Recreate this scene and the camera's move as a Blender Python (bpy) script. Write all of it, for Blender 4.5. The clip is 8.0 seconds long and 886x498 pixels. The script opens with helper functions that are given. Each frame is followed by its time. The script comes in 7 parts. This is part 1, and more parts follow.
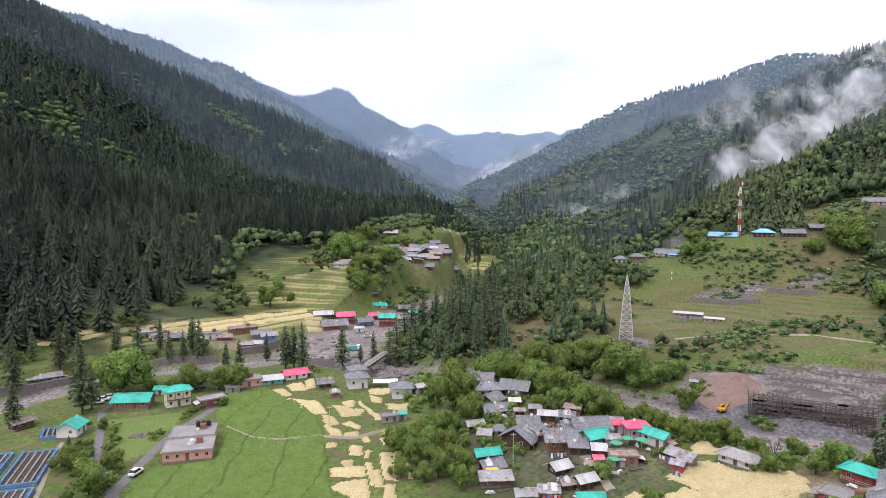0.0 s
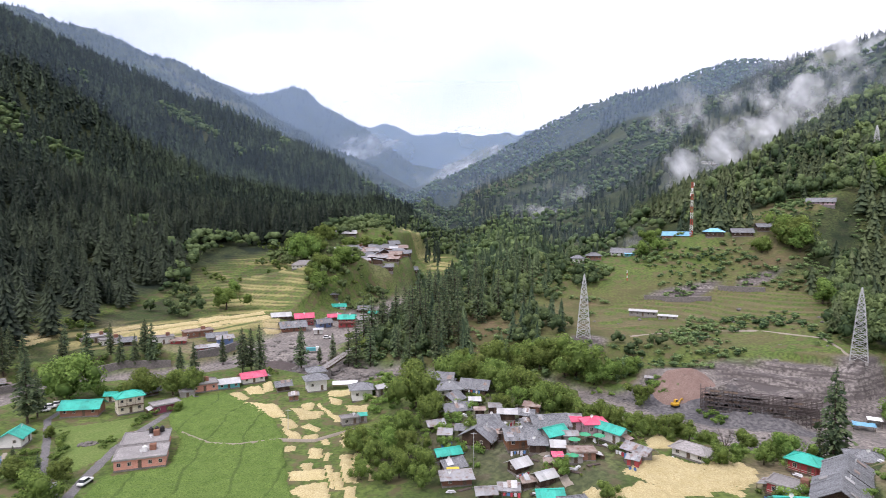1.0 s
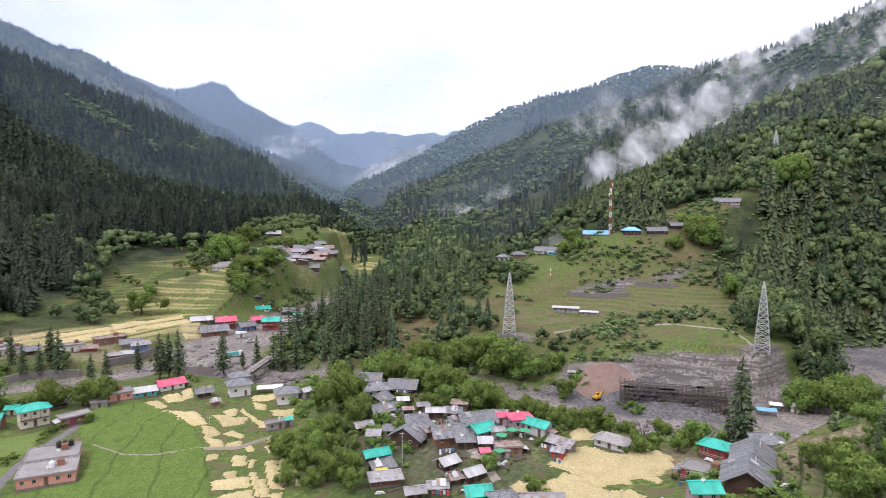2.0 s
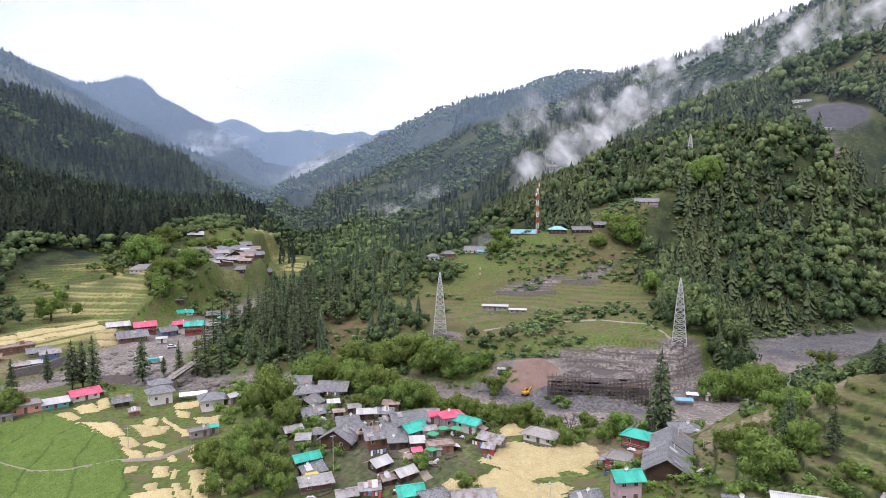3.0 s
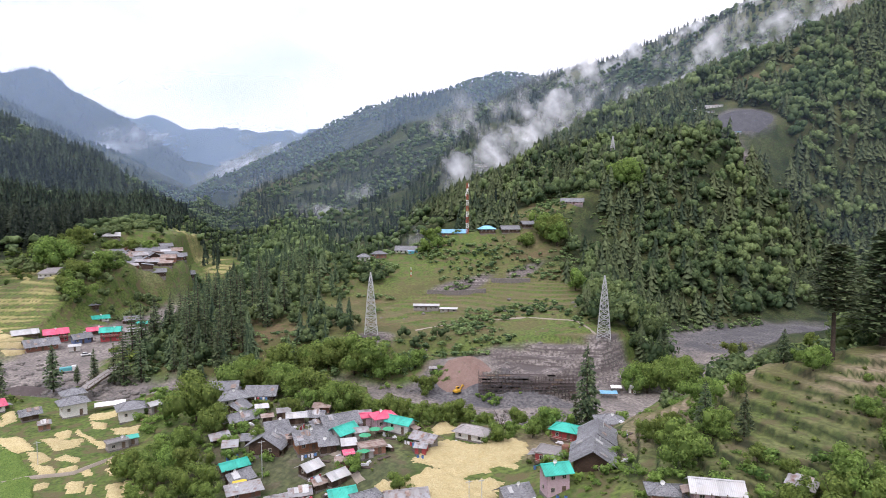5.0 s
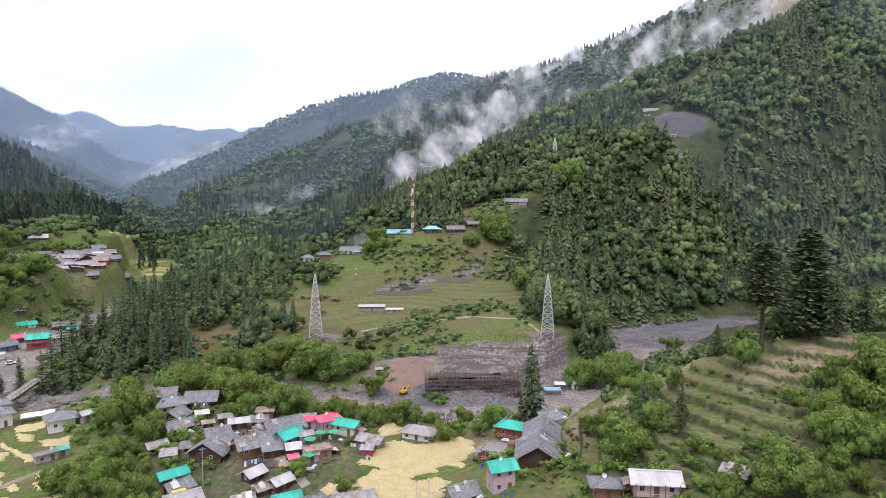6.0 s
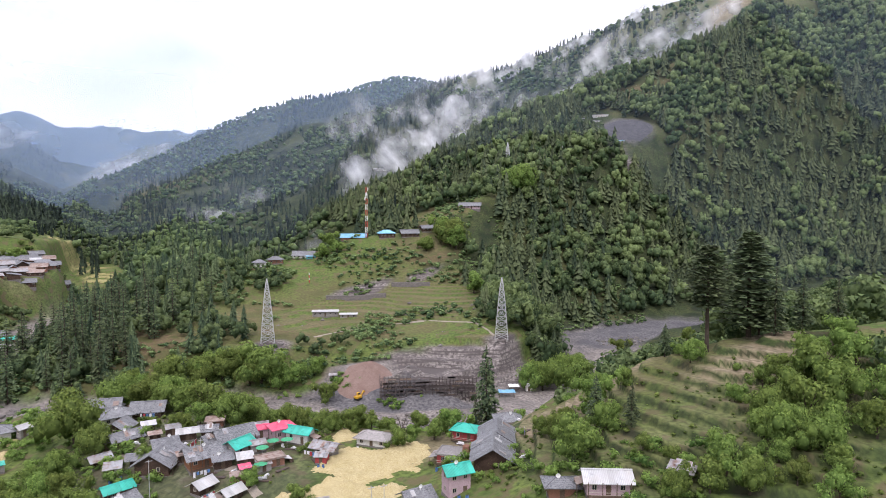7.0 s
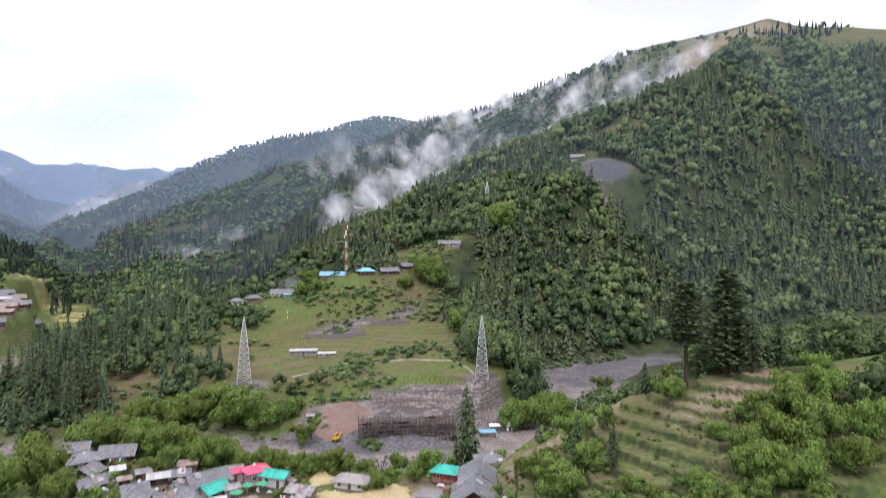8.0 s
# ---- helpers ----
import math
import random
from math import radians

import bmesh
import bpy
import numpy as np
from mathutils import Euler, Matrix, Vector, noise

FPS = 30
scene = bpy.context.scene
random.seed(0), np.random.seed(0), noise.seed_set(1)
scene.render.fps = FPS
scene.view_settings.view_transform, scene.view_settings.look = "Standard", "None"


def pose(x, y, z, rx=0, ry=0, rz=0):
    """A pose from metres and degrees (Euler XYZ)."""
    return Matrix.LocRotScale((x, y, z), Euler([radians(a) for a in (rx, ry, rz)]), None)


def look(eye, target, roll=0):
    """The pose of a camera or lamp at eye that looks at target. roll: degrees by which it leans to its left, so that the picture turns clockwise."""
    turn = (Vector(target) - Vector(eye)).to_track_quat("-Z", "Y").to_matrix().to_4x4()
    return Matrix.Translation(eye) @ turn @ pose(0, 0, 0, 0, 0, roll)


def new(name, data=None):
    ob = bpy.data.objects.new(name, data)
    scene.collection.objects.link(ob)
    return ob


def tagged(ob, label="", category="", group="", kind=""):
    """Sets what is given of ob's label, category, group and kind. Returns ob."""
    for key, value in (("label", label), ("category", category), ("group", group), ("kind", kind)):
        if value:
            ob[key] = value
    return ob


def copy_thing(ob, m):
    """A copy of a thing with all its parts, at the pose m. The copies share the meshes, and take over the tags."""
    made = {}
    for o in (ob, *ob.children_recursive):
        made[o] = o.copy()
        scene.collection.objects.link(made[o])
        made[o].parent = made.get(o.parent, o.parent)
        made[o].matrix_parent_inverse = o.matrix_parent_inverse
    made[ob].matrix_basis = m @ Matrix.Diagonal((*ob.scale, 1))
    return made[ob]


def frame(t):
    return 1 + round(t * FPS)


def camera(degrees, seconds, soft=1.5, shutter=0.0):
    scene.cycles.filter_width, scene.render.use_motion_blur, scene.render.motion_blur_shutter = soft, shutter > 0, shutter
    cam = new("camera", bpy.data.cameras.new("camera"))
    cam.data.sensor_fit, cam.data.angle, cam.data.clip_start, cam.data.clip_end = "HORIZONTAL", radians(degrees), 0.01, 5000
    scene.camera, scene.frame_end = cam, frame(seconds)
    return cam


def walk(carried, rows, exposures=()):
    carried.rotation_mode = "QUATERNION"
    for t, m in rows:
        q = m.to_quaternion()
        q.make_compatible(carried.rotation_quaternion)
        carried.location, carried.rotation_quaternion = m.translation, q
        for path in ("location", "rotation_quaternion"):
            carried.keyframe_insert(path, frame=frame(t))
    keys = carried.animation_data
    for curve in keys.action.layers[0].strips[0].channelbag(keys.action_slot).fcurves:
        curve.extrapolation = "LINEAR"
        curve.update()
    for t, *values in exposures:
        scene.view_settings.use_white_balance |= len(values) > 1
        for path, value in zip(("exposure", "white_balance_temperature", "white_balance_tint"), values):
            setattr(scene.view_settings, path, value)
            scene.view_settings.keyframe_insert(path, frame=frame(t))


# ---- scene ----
import itertools

# ---------------------------------------------------------------- camera
EYE = (0.0, 0.0, 60.0)
cam = camera(70.6, 8.0, soft=0.5, shutter=0.4)
TURNS = [(0.0, 0.0, -4.0), (0.5, -1.11, -3.98), (1.0, -3.7, -3.98), (1.5, -6.85, -4.0), (1.7, -8.27, -4.0),
         (2.25, -12.3, -4.02), (2.8, -15.95, -4.03), (3.0, -16.78, -4.03), (3.5, -18.21, -4.05), (4.0, -19.45, -4.05), (4.5, -20.9, -4.04),
         (4.7, -21.72, -4.04), (5.25, -24.5, -4.04), (5.8, -27.25, -4.04), (6.0, -28.12, -4.03), (6.5, -30.23, -3.85),
         (7.0, -32.31, -3.66), (7.5, -33.48, -3.47), (7.7, -33.75, -3.2), (7.8, -33.9, -2.5), (8.0, -34.15, -0.2)]
walk(cam, [(t, pose(*EYE, 90 + tilt, 0, yaw)) for t, yaw, tilt in TURNS], [(0.0, 0.45, 6270, 20), (8.0, 0.45, 6270, 20)])

# ---------------------------------------------------------------- sky and sun
world = bpy.data.worlds.new("overcast")
scene.world = world
world.use_nodes = True
wn, wl = world.node_tree.nodes, world.node_tree.links
wn.clear()
out = wn.new("ShaderNodeOutputWorld")
bg = wn.new("ShaderNodeBackground")
sky = wn.new("ShaderNodeTexSky")
sky.sky_type = "NISHITA"
sky.sun_disc = False
sky.sun_elevation, sky.sun_rotation = radians(58), radians(215)
sky_dim = wn.new("ShaderNodeMix")
sky_dim.data_type, sky_dim.blend_type = "RGBA", "MULTIPLY"
sky_dim.inputs["Factor"].default_value = 1.0
wl.new(sky.outputs[0], sky_dim.inputs["A"])
sky_dim.inputs["B"].default_value = (0.1, 0.1, 0.1, 1)
tc = wn.new("ShaderNodeTexCoord")
stretch = wn.new("ShaderNodeMapping")
stretch.inputs["Scale"].default_value = (1.6, 1.6, 6.0)
wl.new(tc.outputs["Generated"], stretch.inputs["Vector"])
cl = wn.new("ShaderNodeTexNoise")
cl.inputs["Scale"].default_value, cl.inputs["Detail"].default_value, cl.inputs["Roughness"].default_value = 1.1, 2.5, 0.45
wl.new(stretch.outputs[0], cl.inputs["Vector"])
ramp = wn.new("ShaderNodeValToRGB")
ramp.color_ramp.elements[0].position, ramp.color_ramp.elements[0].color = 0.39, (0.47, 0.485, 0.515, 1)
ramp.color_ramp.elements[1].position, ramp.color_ramp.elements[1].color = 0.61, (0.985, 0.98, 1.01, 1)
wl.new(cl.outputs["Fac"], ramp.inputs[0])
cover = wn.new("ShaderNodeMix")
cover.data_type = "RGBA"
cover.inputs["Factor"].default_value = 0.93
wl.new(sky_dim.outputs["Result"], cover.inputs["A"])
wl.new(ramp.outputs[0], cover.inputs["B"])
wl.new(cover.outputs["Result"], bg.inputs["Color"])
bg.inputs["Strength"].default_value = 1.55
wl.new(bg.outputs[0], out.inputs[0])

sun_data = bpy.data.lights.new("sun", "SUN")
sun_data.energy, sun_data.angle, sun_data.color = 1.5, radians(20), (1.0, 0.96, 0.9)
sun = new("sun", sun_data)
sun.matrix_world = look((0, 0, 900), (380, 460, 0))

# ---------------------------------------------------------------- noise on arrays
LATTICE = np.random.RandomState(7).rand(256, 256)


def wobble(x, y, size, octaves=3, seed=0):
    """Smooth noise of about -1 to 1 with features of that size in metres."""
    total, amp, norm = 0.0, 1.0, 0.0
    for o in range(octaves):
        u, v = np.asarray(x) / size + 17.3 * seed + 5.1 * o, np.asarray(y) / size + 9.7 * seed + 3.3 * o
        i, j = np.floor(u).astype(int), np.floor(v).astype(int)
        a, b = u - i, v - j
        a, b = a * a * (3 - 2 * a), b * b * (3 - 2 * b)
        c = [LATTICE[(i + p) % 256, (j + q) % 256] for p, q in ((0, 0), (1, 0), (0, 1), (1, 1))]
        total = total + amp * ((c[0] * (1 - a) + c[1] * a) * (1 - b) + (c[2] * (1 - a) + c[3] * a) * b - 0.5) * 2
        norm, amp, size = norm + amp, amp * 0.5, size * 0.5
    return total / norm * 1.3


def step(a, b, v):
    t = np.clip((v - a) / (b - a), 0, 1)
    return t * t * (3 - 2 * t)


def along(line, x, y):
    """Distance to a line of (x, y, z) points, with its side as sign (positive to the left of its way), and its z there."""
    best, side, height, weight = np.full(np.shape(x), 1e9), np.zeros(np.shape(x)), 0.0, 0.0
    ways = [Vector((b[0] - a[0], b[1] - a[1])).normalized() for a, b in zip(line, line[1:])]
    for k, ((ax, ay, az), (bx, by, bz)) in enumerate(zip(line, line[1:])):
        dx, dy = bx - ax, by - ay
        t = np.clip(((x - ax) * dx + (y - ay) * dy) / (dx * dx + dy * dy), 0, 1)
        d = np.hypot(x - ax - t * dx, y - ay - t * dy)
        w0, w1 = ways[k] + ways[max(k - 1, 0)], ways[k] + ways[min(k + 1, len(ways) - 1)]
        s = dx * (y - ay) - dy * (x - ax)
        s = np.where(t <= 0, w0.x * (y - ay) - w0.y * (x - ax), s)
        s = np.where(t >= 1, w1.x * (y - by) - w1.y * (x - bx), s)
        nearer = d < best
        best = np.where(nearer, d, best)
        side = np.where(nearer, np.sign(s), side)
        w = 1 / (d + 3) ** 4
        height, weight = height + w * (az + t * (bz - az)), weight + w
    return best, side, height / weight


# ---------------------------------------------------------------- the lie of the land
RIVER = [(95, 1500, 75), (70, 900, 26), (45, 600, 8), (12, 430, -3), (-30, 345, -6), (-52, 300, -6.5), (-50, 270, -7.5),
         (-15, 247, -9), (36, 235, -11), (70, 223, -12.5), (90, 207, -13.5), (104, 190, -14), (126, 181, -14.5), (170, 185, -14.5), (215, 205, -14.5),
         (263, 252, -14), (345, 250, -13), (520, 270, -8), (640, 262, -2), (700, 160, 2), (730, 30, 5)]
SIDE_STREAM = [(-56, 288, -7), (-80, 256, -7.5), (-124, 240, -7.5), (-152, 190, -8), (-215, 120, -9), (-300, 20, -9)]
LEFT_LINES = [
    [(-700, -300, 0), (-420, 60, 0), (-240, 150, 0), (-160, 240, 0), (-120, 305, 0), (-78, 345, 0), (-58, 372, 0), (-15, 385, 2), (15, 470, 6), (45, 700, 14), (60, 1000, 35)],
    [(-760, -260, 20), (-450, 100, 14), (-255, 185, 9), (-176, 246, 7), (-160, 278, 6), (-141, 343, 6), (-114, 414, 12), (-91, 471, 23), (-69, 535, 35), (-13, 619, 39), (15, 760, 40), (0, 1000, 60)],
    [(-1500, 0, 334), (-1100, 300, 344), (-760, 620, 339), (-568, 823, 322), (-490, 962, 292), (-403, 1023, 256), (-280, 1043, 200), (-200, 1030, 166), (-124, 972, 124), (-67, 897, 90), (-19, 800, 54), (5, 770, 44)]]
RIGHT_LINES = [
    [(150, 1500, 90), (95, 900, 22), (66, 600, 6), (34, 430, -4), (-8, 330, -6), (-26, 262, -7), (-10, 261, -8), (36, 250, -10), (66, 242, -11.5), (104, 227, -12.5),
     (134, 192, -13.5), (170, 197, -14), (196, 212, -14), (222, 238, -14), (256, 272, -13), (345, 268, -12), (520, 290, -6), (650, 285, 2), (720, 180, 8), (750, 50, 10)],
    [(170, 1500, 96), (110, 900, 30), (80, 560, 22), (46, 420, 8), (8, 322, 4), (2, 292, 3), (34, 280, 4), (76, 254, 3.5), (108, 252, 2), (138, 234, 2), (166, 212, 3), (190, 228, 4),
     (214, 262, 6), (250, 300, 10), (345, 296, 8), (520, 320, 14), (680, 310, 30), (760, 200, 30), (790, 60, 30)],
    [(200, 1500, 105), (140, 900, 45), (104, 600, 36), (70, 440, 18), (36, 345, 15), (67, 332, 14), (112, 312, 7), (150, 318, 11), (182, 311, 16), (208, 296, 17), (245, 330, 32),
     (345, 330, 40), (520, 350, 60), (700, 340, 90), (800, 240, 90), (830, 100, 90)],
    [(240, 1500, 110), (180, 900, 50), (125, 600, 30), (90, 440, 22), (72, 378, 23), (104, 372, 27), (133, 377, 30), (164, 366, 41), (182, 358, 43), (211, 353, 46), (245, 357, 61), (330, 366, 92),
     (430, 386, 117), (480, 380, 133), (600, 370, 160), (760, 360, 215), (840, 280, 200), (880, 150, 190)],
    [(260, 1500, 112), (200, 900, 48), (150, 600, 25), (120, 470, 12), (118, 428, 12), (168, 414, 34), (205, 425, 56), (237, 462, 84), (297, 474, 105), (379, 490, 134), (462, 498, 166), (535, 481, 205), (574, 440, 217),
     (637, 425, 249), (790, 440, 325), (860, 380, 300), (900, 300, 290), (950, 150, 280)],
    [(280, 1500, 113), (220, 920, 44), (190, 640, 28), (185, 560, 30), (205, 520, 45), (240, 525, 62), (297, 560, 82), (379, 590, 108), (480, 600, 143), (570, 545, 192), (650, 480, 232), (800, 470, 326), (880, 410, 318), (925, 320, 305), (980, 150, 290)],
    [(420, 1500, 140), (480, 1150, 200), (616, 970, 290), (671, 871, 303), (724, 827, 326), (787, 767, 351), (861, 684, 386), (922, 599, 404), (968, 522, 420), (985, 488, 406), (1010, 435, 395), (1032, 385, 380), (1080, 250, 370), (1120, 120, 360)]]
RIDGES = [  # crest, slope, rounding
    ([(-120, 410, 10), (-63, 425, 19), (-36, 434, 27), (-8, 440, 23), (26, 452, 17)], 0.34, 16),
    ([(-36, 434, 27), (-28, 500, 42), (-20, 560, 42), (-15, 640, 40)], 0.40, 18),
    ([(1, 1299, 55), (65, 1298, 104), (139, 1342, 138), (265, 1374, 184), (357, 1353, 242), (465, 1320, 290), (525, 1297, 303), (653, 1237, 336), (749, 1182, 331), (900, 1150, 300), (1300, 1100, 330)], 0.36, 25),
    ([(465, 1320, 290), (420, 1020, 190), (330, 780, 100)], 0.45, 25),
    ([(265, 1374, 184), (215, 1080, 105), (170, 900, 60)], 0.45, 25),
    ([(-1900, 1300, 600), (-1096, 1672, 568), (-976, 1745, 557), (-854, 1808, 520), (-644, 1893, 471), (-537, 1926, 411), (-330, 2050, 260), (-150, 2150, 150)], 0.42, 40),
    ([(-1700, 2700, 640), (-806, 2889, 582), (-710, 2914, 562), (-640, 2925, 548), (-575, 2940, 545), (-545, 2945, 556), (-490, 2960, 572), (-440, 2966, 548), (-381, 2975, 508), (-224, 2991, 437), (-114, 2897, 302), (-9, 2799, 219), (60, 2600, 140)], 0.45, 5),
    ([(-900, 4400, 700), (-336, 4487, 602), (-176, 4496, 635), (64, 4499, 555), (424, 4479, 541), (815, 4425, 547), (1500, 4300, 640)], 0.40, 15),
    ([(815, 3400, 420), (420, 3350, 330), (200, 3200, 190)], 0.35, 60),
    ([(1500, 2400, 520), (900, 2300, 360), (420, 2250, 240), (260, 2150, 170)], 0.35, 50)]
KNOLL = [(95, 126, 3), (101, 113, 11), (108, 102, 20), (113, 91, 28), (121, 80, 33), (135, 67, 36), (165, 45, 41), (220, 0, 50), (300, -120, 70)]
VILLAGE = [(14, 216, 0), (36, 180, 2), (56, 150, 1.5), (74, 122, 1), (40, 60, 0), (0, -80, 0)]


def hillside(lines, x, y, h, uphill):
    """Slopes that run from line to line; uphill is the side on which the next line lies."""
    found = [along(line, x, y) for line in lines]
    for (d0, s0, z0), (d1, s1, z1) in zip(found, found[1:]):
        above = s0 * uphill > 0
        t = d0 / (d0 + np.where(s1 * uphill < 0, d1, 0) + 1e-6)
        h = np.where(above, z0 + (z1 - z0) * t, h)
    d, s, z = found[-1]
    return np.where(s * uphill > 0, z - 0.45 * d, h), found


def land(x, y):
    """Height of the ground, in metres, and what covers it."""
    x, y = np.asarray(x, float), np.asarray(y, float)
    d_river, _, z_river = along(RIVER, x, y)
    d_side, _, z_side = along(SIDE_STREAM, x, y)
    floor = -4 + 0.06 * np.clip(y - 430, 0, 5000)
    dv, _, zv = along(VILLAGE, x, y)
    floor = np.maximum(floor, np.where(y < 330, zv - 0.3 * np.maximum(dv - 20, 0), -99))
    dl, sl, _ = along(LEFT_LINES[0], x, y)
    floor = floor + 3.5 * step(70, 8, dl) * (y > 60)
    h, left = hillside(LEFT_LINES, x, y, floor, 1)
    d0, s0, _ = left[0]
    h = np.where((s0 > 0), h, floor)
    h2, right = hillside(RIGHT_LINES, x, y, np.full(x.shape, -99.0), 1)
    h = np.maximum(h, h2)
    rough = step(8, 60, h)
    for crest, slope, rnd in RIDGES:
        d, _, z = along(crest, x, y)
        h = np.maximum(h, z - slope * (np.sqrt(d * d + rnd * rnd) - rnd))
    dk, _, zk = along(KNOLL, x, y)
    knoll = zk - 0.37 * (np.sqrt(dk * dk + 36) - 6)
    h = np.maximum(h, knoll)
    far = np.hypot(x, y)
    high = step(10, 90, h - 0.05 * np.clip(y - 400, 0, 3000))
    h = h + high * (wobble(x, y, 150, 3, 1) * 9 + wobble(x, y, 45, 2, 2) * 2.5)
    h = h + step(1300, 2600, far) * high * (0.5 - np.abs(wobble(x, y, 230, 5, 3))) * 84
    # river beds
    over = np.maximum(d_river - 12 - 10 * step(200, 300, x) - 8 * step(250, 300, y) * step(410, 370, y) * step(20, -20, x), 0)
    beside = np.maximum(d_side - 9, 0)
    bank = np.minimum(z_river + 0.55 * over + 3 * np.maximum(over - 12, 0), z_side + 0.6 * beside + 3 * np.maximum(beside - 8, 0))
    h = np.where(far < 1200, np.minimum(h, bank + wobble(x, y, 6, 2, 4) * 0.5), h)
    h = h + wobble(x, y, 22, 3, 5) * 0.5 * (1 - high)
    # bank that falls from the wheat to the river
    fall = (30 * (x - 58) + 42 * (y - 158)) / 51.6
    toe = step(-6, 6, fall) * (x > 40) * (y < 200) * (d_river < 70) * (along(RIGHT_LINES[0], x, y)[1] < 0) * step(150, 120, x)
    h = h - toe * np.clip(0.5 * fall, 0, np.maximum(h - z_river - 2.5, 0))
    # shelf of the hill hamlet
    m = step(1.12, 0.86, np.hypot((x + 22) / 31, (y - 467) / 40))
    h = h * (1 - m) + m * (19.6 + 0.134 * (y - 436) + wobble(x, y, 20, 2, 10) * 0.5)
    # terraces
    for cx, cy, rx, ry, rise in TERRACES:
        m = step(1.0, 0.75, np.hypot((x - cx) / rx, (y - cy) / ry) + wobble(x, y, 18, 2, 6) * 0.12)
        q = (h + wobble(x, y, 14, 2, 8) * (0.8 if cy < 130 else 0.5)) / rise
        h = h * (1 - m) + m * rise * (np.floor(q) + step(0.86 if rise > 3 else 0.74 if rise == 1.75 else 0.66, 1.0, q - np.floor(q)))
    return h


TERRACES = [(-97, 400, 46, 70, 1.15), (24, 575, 34, 62, 1.5), (152, 290, 74, 40, 1.2), (108, 84, 36, 46, 1.75), (143, 216, 42, 16, 3.4), (245, 372, 22, 22, 2.0), (222, 395, 20, 20, 2.0), (205, 340, 20, 12, 2.2)]
PATCHES = TERRACES[:5]


# ---------------------------------------------------------------- materials
def shade(name):
    m = bpy.data.materials.new(name)
    m.use_nodes = True
    n, l = m.node_tree.nodes, m.node_tree.links
    return m, n, l, n["Principled BSDF"]


def rgba(c):
    return (*c, 1.0)


def mixed(n, l, fac, a, b, blend="MIX"):
    k = n.new("ShaderNodeMix")
    k.data_type, k.blend_type = "RGBA", blend
    for key, v in (("Factor", fac), ("A", a), ("B", b)):
        if isinstance(v, (int, float)):
            k.inputs[key].default_value = v
        elif isinstance(v, tuple):
            k.inputs[key].default_value = rgba(v)
        else:
            l.new(v, k.inputs[key])
    return k.outputs["Result"]


def grain(n, l, vec, scale, detail=4, lo=0.35, hi=0.65):
    t = n.new("ShaderNodeTexNoise")
    t.inputs["Scale"].default_value, t.inputs["Detail"].default_value = scale, detail
    l.new(vec, t.inputs["Vector"])
    r = n.new("ShaderNodeMapRange")
    r.inputs["From Min"].default_value, r.inputs["From Max"].default_value = lo, hi
    l.new(t.outputs["Fac"], r.inputs["Value"])
    return r.outputs[0], t.outputs["Fac"]


def place(n):
    return n.new("ShaderNodeNewGeometry").outputs["Position"]


def layer(n, name):
    a = n.new("ShaderNodeAttribute")
    a.attribute_name = name
    return a.outputs["Fac"]


def bumped(n, l, bsdf, height, strength, distance):
    b = n.new("ShaderNodeBump")
    b.inputs["Strength"].default_value, b.inputs["Distance"].default_value = strength, distance
    l.new(height, b.inputs["Height"])
    l.new(b.outputs[0], bsdf.inputs["Normal"])


def plain(name, c1, c2, size=1.0, rough=0.85, metal=0.0, bump=0.3, c3=None, per_object=0.0):
    """A surface of two or three colours, mottled at two scales."""
    m, n, l, b = shade(name)
    p = place(n)
    big, _ = grain(n, l, p, 0.35 / size)
    fine, raw = grain(n, l, p, 3.5 / size, 6)
    col = mixed(n, l, big, c1, c2)
    col = mixed(n, l, fine, col, c3 or tuple(0.72 * v for v in c1))
    if per_object:
        o = n.new("ShaderNodeObjectInfo")
        h = n.new("ShaderNodeHueSaturation")
        r = n.new("ShaderNodeMapRange")
        r.inputs["To Min"].default_value, r.inputs["To Max"].default_value = 1 - per_object, 1 + per_object
        l.new(o.outputs["Random"], r.inputs["Value"])
        l.new(r.outputs[0], h.inputs["Value"])
        l.new(col, h.inputs["Color"])
        col = h.outputs[0]
    l.new(col, b.inputs["Base Color"])
    b.inputs["Roughness"].default_value, b.inputs["Metallic"].default_value = rough, metal
    b.inputs["Specular IOR Level"].default_value = 0.12 if rough > 0.8 else 0.4
    bumped(n, l, b, raw, bump, 0.05 * size)
    return m


